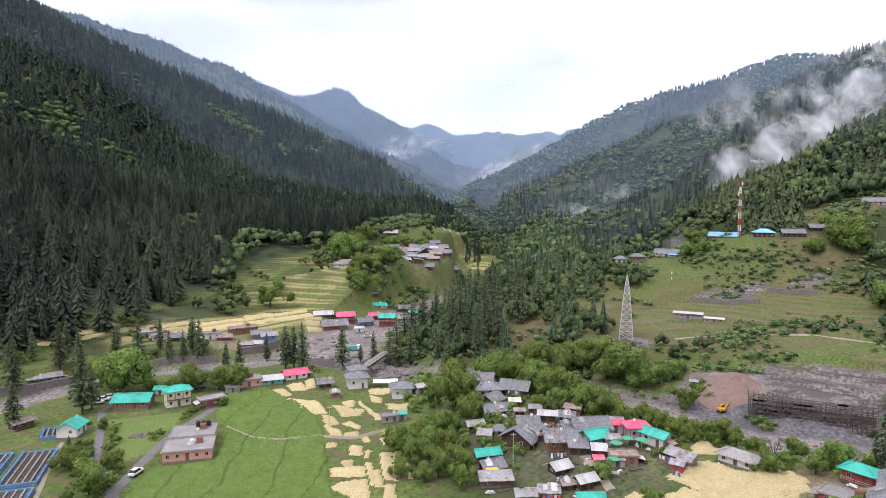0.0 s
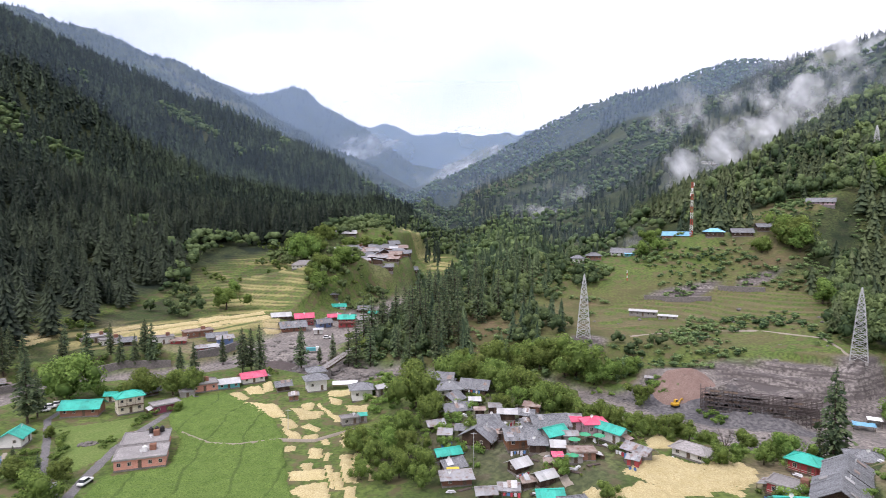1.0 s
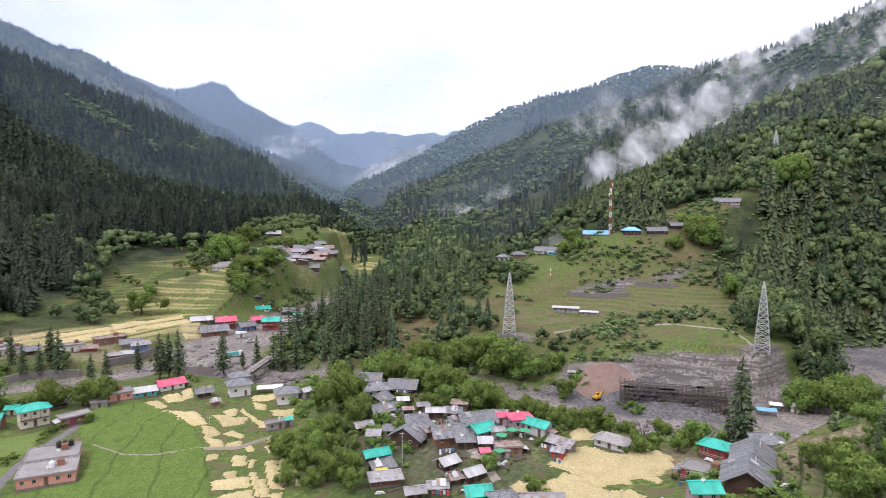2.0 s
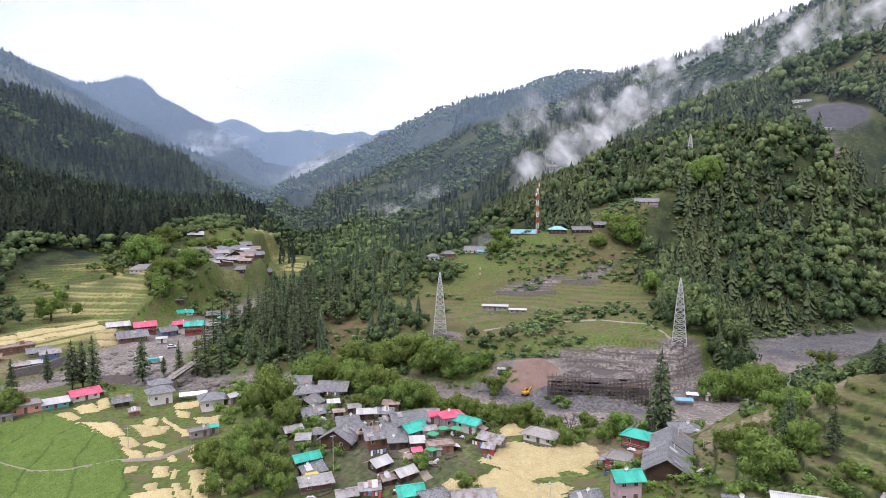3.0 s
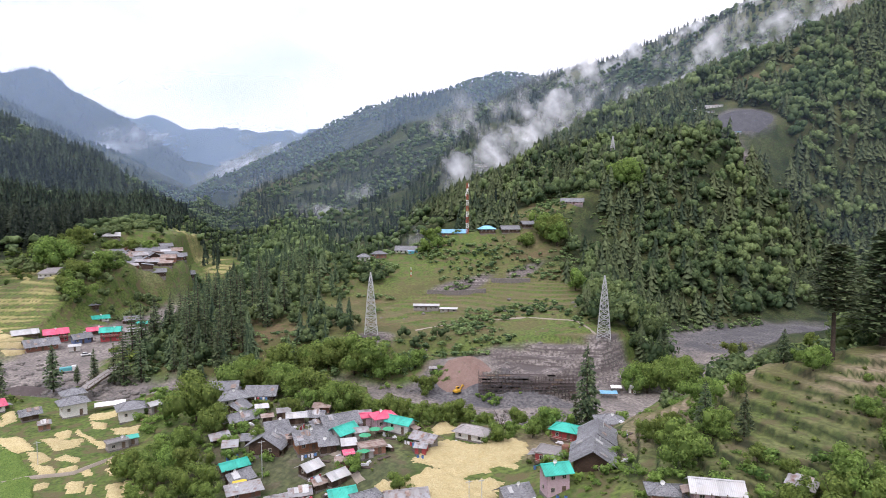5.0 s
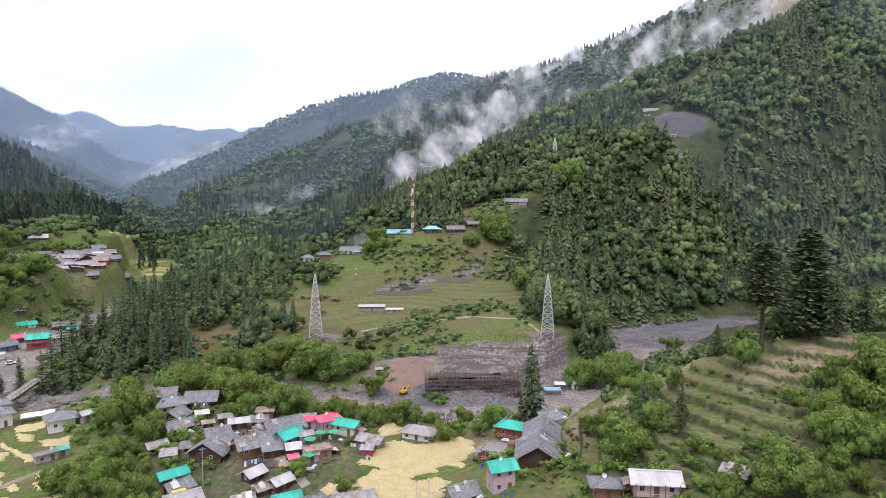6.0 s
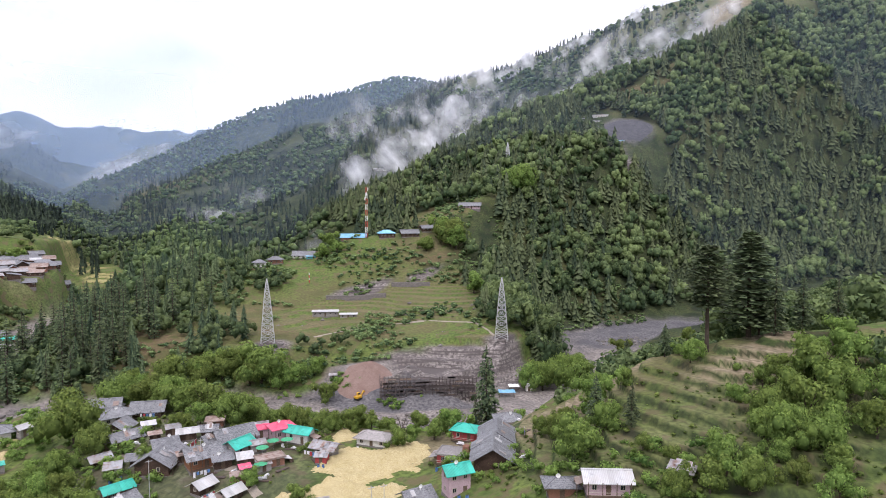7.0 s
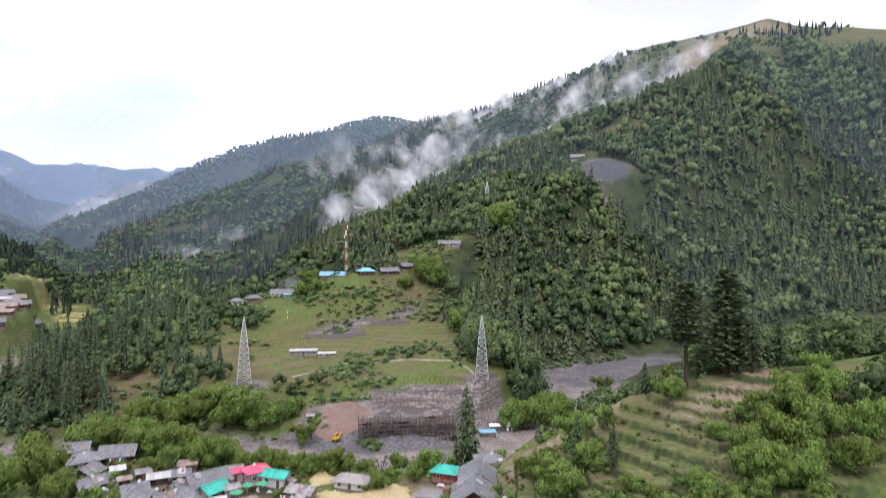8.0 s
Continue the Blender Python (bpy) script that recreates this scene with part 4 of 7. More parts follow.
    ob.matrix_basis = Matrix.LocRotScale((x, y, ground_z(x, y) if z is None else z), Euler((0, 0, radians(turn))), (scale,) * 3)
    return ob


CACHE = {}


def window_mesh(w, h):
    if (w, h) not in CACHE:
        f, p = bmesh.new(), bmesh.new()
        for x0, x1, z0, z1 in ((-w / 2, w / 2, -h / 2, -h / 2 + 0.1), (-w / 2, w / 2, h / 2 - 0.1, h / 2), (-w / 2, -w / 2 + 0.1, -h / 2 + 0.1, h / 2 - 0.1),
                               (w / 2 - 0.1, w / 2, -h / 2 + 0.1, h / 2 - 0.1), (-0.03, 0.03, -h / 2 + 0.1, h / 2 - 0.1)):
            slab(f, x0, x1, -0.06, 0.02, z0, z1)
        slab(p, -w / 2 + 0.1, w / 2 - 0.1, -0.025, 0.01, -h / 2 + 0.1, h / 2 - 0.1)
        out_ = []
        for name, bm, m in (("window_frame", f, M_FRAME), ("pane", p, M_GLASS)):
            me = bpy.data.meshes.new(name)
            bm.to_mesh(me)
            bm.free()
            me.materials.append(m)
            out_.append(me)
        CACHE[(w, h)] = out_
    return CACHE[(w, h)]


def window(parent, x, y, z, turn, w=0.9, h=1.0):
    f, p = window_mesh(w, h)
    ob = part("window", f, None, parent)
    ob.matrix_basis = pose(x, y, z, 0, 0, turn)
    part("pane", p, None, ob)


hr = random.Random(5)


def slope_strips(parent, mat, detail, x0, x1, y_low, z_low, y_top, z_top, thick, ragged):
    """A roof slope laid in panels from eave to ridge, each a little out of line."""
    n = max(2, round((x1 - x0) / 1.0)) if detail > 1 else 1
    ragged = ragged if detail > 1 else 0.0
    w = (x1 - x0) / n
    for k in range(n):
        lift, back = hr.uniform(0, ragged * 0.4), hr.uniform(-ragged, ragged)
        a, b = x0 + k * w, x0 + (k + 1) * w + 0.02
        yl, zl = y_low + back * (1 if y_low > y_top else -1), z_low - abs(back) * 0.2 + lift
        zt = z_top + lift
        bm = bmesh.new()
        hull(bm, [(a, yl, zl - thick), (b, yl, zl - thick), (b, y_top, zt - thick), (a, y_top, zt - thick), (a, yl, zl), (b, yl, zl), (b, y_top, zt), (a, y_top, zt)],
             ((3, 2, 1, 0), (4, 5, 6, 7), (0, 1, 5, 4), (1, 2, 6, 5), (2, 3, 7, 6), (3, 0, 4, 7)))
        part("roof_panel", bm, mat, parent)


TONES = {"slate": "grey slate roof", "tin": "grey sheet roof", "white": "pale sheet roof", "rust": "rusty sheet roof", "teal": "teal sheet roof", "pink": "bright pink roof",
         "blue": "blue sheet roof", "concrete": "flat concrete roof"}
SIDES = {"wood": "dark timber walls", "balcony": "orange timber front", "white": "whitewashed walls", "cream": "cream plastered walls", "concrete": "bare concrete walls", "brick": "brown brick walls",
         "salmon": "salmon plastered walls", "lilac": "lilac plastered walls", "red": "red painted walls", "maroon": "maroon walls", "blue": "blue painted walls", "teal_wall": "turquoise walls"}


def house(row, group, where, detail=2):
    x, y, turn, L, W, st, kind, roof, wall = row
    H = 2.7 * st if st > 0.75 else 2.2
    small = L < 3.6
    if not small:
        L, W = (L - 1.3, W - 1.1) if kind != "flat" else (L - 0.5, W - 0.5)
    base = min(ground_z(x + dx, y + dy) for dx, dy in ((0, 0), (-L / 3, -W / 3), (L / 3, -W / 3), (L / 3, W / 3), (-L / 3, W / 3)))
    ob = tagged(stand("hut" if small else "house", x, y, turn, base), ("small " if small else "") + f"{'hut' if small else 'house'} with {TONES[roof]}, {SIDES[wall]}, {where}", "hut" if small else "house", group)
    lx, ly = L / 2, W / 2
    wm, rm = WALLS[wall], ROOFS[roof]
    rise = W * (0.30 if roof == "slate" else 0.27)
    over = (1.05 if roof in ("slate", "tin") and detail > 1 else 0.75) if not small else 0.35
    plinth = bmesh.new()
    slab(plinth, -lx - 0.08, lx + 0.08, -ly - 0.08, ly + 0.08, -1.6, 0.45)
    part("plinth", plinth, M_STONE, ob, "rubble stone plinth")
    bm = bmesh.new()
    if kind == "gable":
        hull(bm, [(s * lx, -ly, 0.45) for s in (-1, 1)] + [(s * lx, ly, 0.45) for s in (1, -1)] + [(s * lx, -ly, H - 0.2) for s in (-1, 1)] + [(s * lx, ly, H - 0.2) for s in (1, -1)] + [(-lx, 0, H + rise - 0.2), (lx, 0, H + rise - 0.2)],
             ((3, 2, 1, 0), (0, 1, 5, 4), (2, 3, 7, 6), (1, 2, 6, 9, 5), (3, 0, 4, 8, 7), (4, 5, 9, 8), (6, 7, 8, 9)))
    elif kind == "shed":
        hull(bm, [(-lx, -ly, 0.45), (lx, -ly, 0.45), (lx, ly, 0.45), (-lx, ly, 0.45), (-lx, -ly, H - 0.12), (lx, -ly, H - 0.12), (lx, ly, H + W * 0.16 - 0.12), (-lx, ly, H + W * 0.16 - 0.12)],
             ((3, 2, 1, 0), (4, 5, 6, 7), (0, 1, 5, 4), (1, 2, 6, 5), (2, 3, 7, 6), (3, 0, 4, 7)))
    else:
        slab(bm, -lx, lx, -ly, ly, 0.45, H)
    part("wall", bm, wm, ob)
    bm = bmesh.new()
    rag = 0.10 if roof in ("slate", "tin", "rust") else 0.03
    if kind == "gable":
        zl = H - over * rise / ly
        slope_strips(ob, rm, detail, -lx - over, lx + over, -ly - over, zl, 0, H + rise, 0.11, rag)
        slope_strips(ob, rm, detail, -lx - over, lx + over, ly + over, zl, 0, H + rise, 0.11, rag)
        cap = bmesh.new()
        hull(cap, [(s * (lx + over), q, H + rise + z) for s in (-1, 1) for q, z in ((-0.28, -0.02), (0, 0.12), (0.28, -0.02))], ((0, 1, 4, 3), (1, 2, 5, 4), (0, 3, 5, 2), (0, 2, 1), (3, 4, 5)))
        part("ridge_cap", cap, rm, ob)
    elif kind == "hip":
        e, r = over, max(lx - ly * 0.95, 0.25)
        zl = H - 0.12
        hull(bm, [(-lx - e, -ly - e, zl), (lx + e, -ly - e, zl), (lx + e, ly + e, zl), (-lx - e, ly + e, zl), (-lx - e, -ly - e, zl + 0.14), (lx + e, -ly - e, zl + 0.14), (lx + e, ly + e, zl + 0.14), (-lx - e, ly + e, zl + 0.14),
                  (-r, 0, H + rise * 1.15), (r, 0, H + rise * 1.15)], ((3, 2, 1, 0), (0, 1, 5, 4), (1, 2, 6, 5), (2, 3, 7, 6), (3, 0, 4, 7), (4, 5, 9, 8), (5, 6, 9), (6, 7, 8, 9), (7, 4, 8)))
        part("roof", bm, rm, ob)
        cap = bmesh.new()
        for p, q in (((-r, 0), (r, 0)), ((-r, 0), (-lx - e, -ly - e)), ((-r, 0), (-lx - e, ly + e)), ((r, 0), (lx + e, -ly - e)), ((r, 0), (lx + e, ly + e))):
            zq = H + rise * 1.15 if abs(q[0]) <= r + 0.01 else zl + 0.14
            bar(cap, (*p, H + rise * 1.15 + 0.02), (*q, zq + 0.03), 0.07)
        part("hip_cap", cap, rm, ob)
    elif kind == "shed":
        k = 0.16
        slope_strips(ob, rm, detail, -lx - over * 0.6, lx + over * 0.6, -ly - over, H - k * over + 0.06, ly + over * 0.5, H + W * k + k * over * 0.5 + 0.06, 0.09, rag)
    else:
        slab(bm, -lx - 0.35, lx + 0.35, -ly - 0.35, ly + 0.35, H, H + 0.22)
        part("roof", bm, rm, ob)
        rim = bmesh.new()
        for x0, x1, y0, y1 in ((-lx - 0.35, lx + 0.35, -ly - 0.35, -ly - 0.17), (-lx - 0.35, lx + 0.35, ly + 0.17, ly + 0.35), (-lx - 0.35, -lx - 0.17, -ly - 0.17, ly + 0.17), (lx + 0.17, lx + 0.35, -ly - 0.17, ly + 0.17)):
            slab(rim, x0, x1, y0, y1, H + 0.224, H + 0.42)
        part("parapet", rim, rm, ob)
        if L > 8:
            box = bmesh.new()
            slab(box, lx * 0.3, lx * 0.3 + 1.5, 0, 1.4, H + 0.224, H + 1.6)
            part("stair_head", box, WALLS["brick"], ob)
    # openings
    floors = 2 if H > 4.6 else 1
    per = max(1, int(L / 2.3))
    for fl in range(floors):
        zc = 0.45 + (H - 0.45) * (fl + 0.55) / floors
        if small:
            continue
        for k in range(per):
            px_ = -lx + L * (k + 0.5) / per
            if fl == 0 and k == per // 2:
                continue
            window(ob, px_, -ly - 0.012, zc, 0, 0.9, 1.0)
        if detail > 1:
            for s in (-1, 1):
                window(ob, s * (lx + 0.012), 0 if W < 5 else -W / 5, zc, 90 * s, 0.8, 0.9)
    door = bmesh.new()
    dx = -lx + L * (per // 2 + 0.5) / per
    slab(door, dx - 0.42, dx + 0.42, -ly - 0.05, -ly + 0.02, 0.455, min(2.35, H - 0.15))
    part("door", door, M_DARKWOOD, ob, "dark plank door")
    if wall in ("wood", "balcony", "lilac", "red", "cream") and L > 5 and detail > 1:
        zf = 0.45 + (H - 0.45) * (0.5 if floors == 2 else 0.06)
        deck = bmesh.new()
        slab(deck, -lx, lx, -ly - 1.0, -ly - 0.09, zf - 0.12, zf)
        part("balcony_floor", deck, M_DARKWOOD, ob)
        rail = bmesh.new()
        bar(rail, (-lx, -ly - 0.95, zf + 0.85), (lx, -ly - 0.95, zf + 0.85), 0.04)
        bar(rail, (-lx, -ly - 0.95, zf + 0.45), (lx, -ly - 0.95, zf + 0.45), 0.03)
        part("balcony_rail", rail, M_FRAME if wall in ("lilac", "cream", "red") else M_DARKWOOD, ob)
        for k in range(per + 1):
            post = bmesh.new()
            q = -lx + 0.06 + (L - 0.12) * k / per
            bar(post, (q, -ly - 0.95, zf), (q, -ly - 0.95, H - 0.1), 0.06)
            part("post", post, M_DARKWOOD, ob)
    if detail > 1 and kind == "gable" and roof in ("slate", "tin", "rust"):
        slope = rise / ly
        for k in range(hr.randint(1, 4)):
            sy, w_, d_ = hr.choice((-1, -1, 1)), hr.uniform(0.8, 1.6), hr.uniform(1.0, 2.2)
            cx_, cy_ = hr.uniform(-lx + 0.3, lx - 0.3), sy * hr.uniform(0.3, 0.85) * ly
            sheet = bmesh.new()
            slab(sheet, -w_ / 2, w_ / 2, -d_ / 2, d_ / 2, 0, 0.03)
            ob2 = part("roof_sheet", sheet, ROOFS[hr.choice(("white", "tin", "rust", "rust", "tin"))], ob, "loose metal sheet patching the roof")
            ob2.matrix_basis = pose(cx_, cy_, H + rise - abs(cy_) * slope + 0.16, -sy * math.degrees(math.atan(slope)), 0, hr.uniform(-6, 6))
    if detail > 1 and not small and L > 5 and kind != "hip" and hr.random() < 0.6:
        sx, d_, w_ = hr.choice((-1, 1)), hr.uniform(1.4, 2.4), W * hr.uniform(0.5, 0.9)
        zt = min(H - 0.5, 2.6)
        lean = bmesh.new()
        a, b = sx * (lx + 0.05), sx * (lx + d_)
        hull(lean, [(a, -w_ / 2, zt), (b, -w_ / 2, zt - 0.5), (b, w_ / 2, zt - 0.5), (a, w_ / 2, zt), (a, -w_ / 2, zt + 0.06), (b, -w_ / 2, zt - 0.44), (b, w_ / 2, zt - 0.44), (a, w_ / 2, zt + 0.06)],
             ((3, 2, 1, 0), (4, 5, 6, 7), (0, 1, 5, 4), (1, 2, 6, 5), (2, 3, 7, 6), (3, 0, 4, 7)))
        part("lean_to_roof", lean, ROOFS[hr.choice(("tin", "rust", "slate", "white"))], ob, "low lean-to roof")
        for q in (-w_ / 2 + 0.1, w_ / 2 - 0.1):
            post = bmesh.new()
            bar(post, (b - sx * 0.12, q, -1.2), (b - sx * 0.12, q, zt - 0.5), 0.06)
            part("post", post, M_DARKWOOD, ob)
        stall = bmesh.new()
        slab(stall, min(a, b) + 0.3, max(a, b) - 0.3, w_ / 2 - 0.3, w_ / 2 - 0.18, -0.6, zt - 0.7)
        part("lean_to_wall", stall, M_DARKWOOD, ob)
    if detail > 1 and not small and hr.random() < 0.4:
        dish = bmesh.new()
        c = Vector((hr.uniform(-0.6, 0.6) * lx, -ly * 0.35, H + (rise * 0.68 if kind in ("gable", "hip") else 0.3)))
        bar(dish, c, c + Vector((0, 0, 0.7)), 0.04)
        rim = [dish.verts.new(c + Vector((0.42 * math.cos(a), -0.12, 0.85 + 0.42 * math.sin(a)))) for a in np.linspace(0, 2 * math.pi, 11)[:-1]]
        mid = dish.verts.new(c + Vector((0, 0.06, 0.85)))
        for k in range(10):
            dish.faces.new((rim[k], rim[(k + 1) % 10], mid))
        part("satellite_dish", dish, M_WHITE, ob, "white satellite dish")
    return ob


ROWS_VILLAGE = [
    (12.8, 206.7, -14, 8.6, 6.4, 1.0, "gable", "slate", "wood"),
    (14.2, 191.2, 6, 8.3, 6.6, 1.0, "hip", "slate", "white"),
    (22.8, 192.9, -21, 9.0, 6.5, 1.0, "gable", "slate", "wood"),
    (14.1, 179.7, 56, 6.3, 5.7, 1.0, "gable", "slate", "wood"),
    (14.8, 173.3, 15, 7.4, 4.6, 1.0, "gable", "slate", "wood"),
    (20.6, 176.7, -2, 4.2, 2.9, 0.7, "shed", "white", "wood"),
    (20.8, 156.8, 57, 11.1, 8.9, 1.2, "gable", "slate", "wood"),
    (22.4, 162.0, 2, 5.7, 4.0, 1.0, "gable", "slate", "wood"),
    (28.0, 164.2, -10, 5.4, 3.2, 1.0, "gable", "white", "wood"),
    (28.9, 149.7, 4, 8.7, 6.1, 1.4, "gable", "slate", "balcony"),
    (37.1, 155.0, 7, 9.4, 6.6, 1.2, "gable", "slate", "wood"),
    (36.8, 148.8, 26, 6.6, 5.3, 1.1, "gable", "teal", "concrete"),
]
ROWS_VILLAGE_B = [
    (32.2, 145.6, -7, 5.1, 4.1, 1.0, "shed", "slate", "wood"),
    (36.4, 142.2, -9, 3.5, 3.1, 1.0, "shed", "white", "wood"),
    (48.2, 152.4, 2, 6.4, 5.1, 1.4, "hip", "pink", "lilac"),
    (51.5, 148.0, -54, 7.6, 4.2, 1.3, "gable", "teal", "white"),
    (54.4, 138.2, -56, 6.5, 3.9, 1.0, "gable", "tin", "concrete"),
    (51.8, 134.1, -41, 2.6, 2.1, 0.6, "gable", "tin", "red"),
    (41.1, 138.9, -1, 6.3, 3.8, 0.8, "flat", "rust", "brick"),
    (39.3, 137.7, -6, 3.1, 2.2, 0.6, "shed", "tin", "concrete"),
    (26.6, 139.9, 28, 5.2, 4.2, 0.9, "gable", "white", "wood"),
    (31.0, 132.9, 24, 5.2, 3.8, 1.0, "gable", "white", "wood"),
    (27.5, 133.1, 13, 4.1, 2.9, 0.9, "gable", "rust", "wood"),
    (23.1, 132.8, -5, 4.4, 3.1, 0.8, "gable", "tin", "brick"),
]
ROWS_VILLAGE_C = [
    (30.5, 125.7, 1, 6.1, 4.9, 1.2, "gable", "teal", "concrete"),
    (34.9, 121.2, 9, 5.6, 4.5, 1.2, "hip", "slate", "concrete"),
    (41.1, 115.3, -10, 8.4, 5.9, 1.2, "gable", "tin", "concrete"),
    (10.9, 151.7, 16, 6.8, 4.1, 1.0, "gable", "teal", "wood"),
    (11.4, 145.0, 26, 5.6, 4.5, 1.0, "gable", "slate", "wood"),
    (12.0, 138.8, 5, 8.0, 4.0, 0.8, "shed", "tin", "brick"),
    (36.0, 170.0, -22, 5.5, 3.3, 0.7, "shed", "rust", "brick"),
    (11.0, 161.4, -9, 4.2, 3.4, 0.8, "shed", "tin", "white"),
    (67.3, 138.2, -51, 9.2, 5.5, 0.8, "hip", "concrete", "white"),
    (87.7, 127.7, -54, 7.1, 5.3, 1.1, "hip", "teal", "red"),
    (77.2, 116.0, -49, 8.7, 5.2, 0.9, "flat", "concrete", "red"),
    (59.9, 104.5, 0, 6.0, 4.8, 1.1, "gable", "slate", "concrete"),
]
ROWS_VILLAGE_D = [
    (77.8, 103.4, 53, 10.4, 8.6, 1.3, "gable", "slate", "wood"),
    (85.6, 112.2, 53, 10.0, 8.0, 1.2, "gable", "slate", "wood"),
    (66.2, 99.9, -9, 5.9, 4.7, 2.0, "gable", "teal", "lilac"),
    (100.4, 126.8, -28, 7.0, 5.6, 1.0, "hip", "slate", "wood"),
]
ROWS_VILLAGE_E = [
    (8.6, 167.1, 17, 4.6, 3.2, 1.0, "gable", "tin", "wood"),
    (16.1, 161.2, -16, 4.1, 2.9, 0.9, "gable", "slate", "wood"),
    (25.0, 153.4, 1, 3.6, 2.5, 0.9, "shed", "rust", "wood"),
    (32.1, 156.0, 13, 4.5, 3.1, 1.1, "gable", "slate", "wood"),
    (40.8, 147.9, -0, 3.4, 2.4, 0.9, "gable", "tin", "concrete"),
    (44.8, 159.0, -6, 3.5, 2.4, 1.0, "gable", "tin", "white"),
    (25.6, 170.2, -4, 3.5, 2.4, 0.8, "shed", "tin", "wood"),
    (32.9, 163.4, -21, 4.5, 3.1, 1.0, "gable", "slate", "wood"),
    (21.0, 168.1, -2, 3.8, 2.3, 0.8, "shed", "rust", "wood"),
    (33.6, 137.5, -9, 3.2, 1.9, 0.7, "shed", "rust", "brick"),
    (17.6, 130.2, 4, 4.2, 3.0, 1.0, "gable", "tin", "wood"),
    (44.0, 156.2, -8, 3.4, 2.6, 1.1, "gable", "pink", "lilac"),
]
ROWS_KNOLL_HOUSES = [
    (77.8, 71.8, -35, 8.3, 5.0, 1.2, "gable", "white", "lilac"),
    (73.3, 77.9, -33, 5.7, 4.0, 1.0, "hip", "slate", "brick"),
    (86.2, 63.0, -74, 3.6, 2.5, 1.0, "gable", "tin", "wood"),
]
ROWS_LODGE_HOUSES = [
    (-65.0, 156.4, 15, 12.0, 9.0, 1.0, "flat", "concrete", "salmon"),
    (-67.4, 165.4, 15, 11.4, 9.2, 1.16, "flat", "concrete", "salmon"),
    (-98.1, 194.8, 5, 11.9, 7.1, 1.1, "gable", "teal", "brick"),
    (-84.9, 196.3, 33, 8.5, 5.9, 2.0, "hip", "teal", "cream"),
    (-95.0, 206.8, 5, 4.0, 3.2, 1.0, "gable", "teal", "cream"),
    (-103.7, 170.7, 96, 7.1, 6.4, 1.2, "gable", "teal", "white"),
    (-74.0, 196.3, 36, 8.3, 5.0, 1.0, "flat", "concrete", "maroon"),
    (-120.9, 175.4, 65, 6.7, 4.0, 0.9, "gable", "rust", "wood"),
    (-147.8, 228.4, 38, 11.7, 4.7, 1.0, "shed", "tin", "concrete"),
    (-85.6, 214.3, 42, 5.8, 3.5, 0.8, "gable", "slate", "wood"),
    (-70.7, 218.3, 26, 11.9, 7.1, 1.0, "flat", "concrete", "salmon"),
    (-61.4, 220.8, 21, 8.4, 5.0, 0.8, "shed", "white", "teal_wall"),
]
ROWS_FIELD_HOUSES = [
    (-54.5, 226.9, 29, 9.2, 5.5, 1.0, "gable", "pink", "white"),
    (-30.3, 216.5, 18, 7.8, 6.2, 1.6, "hip", "slate", "white"),
    (-32.0, 229.3, 18, 6.7, 5.4, 1.4, "hip", "slate", "white"),
    (-13.7, 203.8, 9, 7.7, 6.2, 1.5, "hip", "slate", "white"),
    (-7.5, 201.5, 32, 3.7, 3.0, 1.2, "gable", "white", "concrete"),
    (-36.0, 204.7, 15, 2.8, 2.2, 0.8, "gable", "tin", "brick"),
    (-41.6, 216.2, 21, 5.4, 3.8, 1.0, "gable", "slate", "wood"),
    (-15.8, 181.5, 20, 5.3, 3.2, 0.8, "flat", "concrete", "concrete"),
    (-12.2, 183.0, 9, 2.6, 1.8, 0.7, "shed", "teal", "concrete"),
    (-72.3, 211.0, 24, 4.9, 3.9, 0.7, "flat", "tin", "concrete"),
]
ROWS_BAZAAR = [
    (-66.3, 342.8, 16, 10.9, 6.5, 0.8, "gable", "white", "wood"),
    (-58.0, 330.6, 20, 13.6, 8.2, 1.2, "gable", "slate", "brick"),
    (-54.7, 347.7, 14, 10.9, 7.6, 1.8, "gable", "pink", "red"),
    (-43.2, 340.7, 27, 8.4, 5.9, 1.3, "gable", "slate", "blue"),
    (-30.3, 339.1, 0, 9.9, 6.9, 2.0, "gable", "teal", "red"),
    (-39.3, 358.6, 11, 7.9, 5.5, 1.0, "gable", "pink", "wood"),
    (-39.1, 382.6, 11, 9.2, 5.5, 0.9, "gable", "teal", "white"),
    (-43.2, 388.1, 16, 6.7, 5.4, 1.0, "hip", "slate", "wood"),
    (-23.5, 379.6, 9, 7.6, 6.1, 1.0, "gable", "slate", "wood"),
    (-17.4, 366.7, -7, 6.4, 4.5, 0.9, "gable", "teal", "wood"),
    (-22.1, 349.6, 9, 9.8, 4.9, 1.0, "shed", "tin", "white"),
    (-43.6, 322.6, 8, 5.7, 3.4, 1.0, "shed", "white", "white"),
]
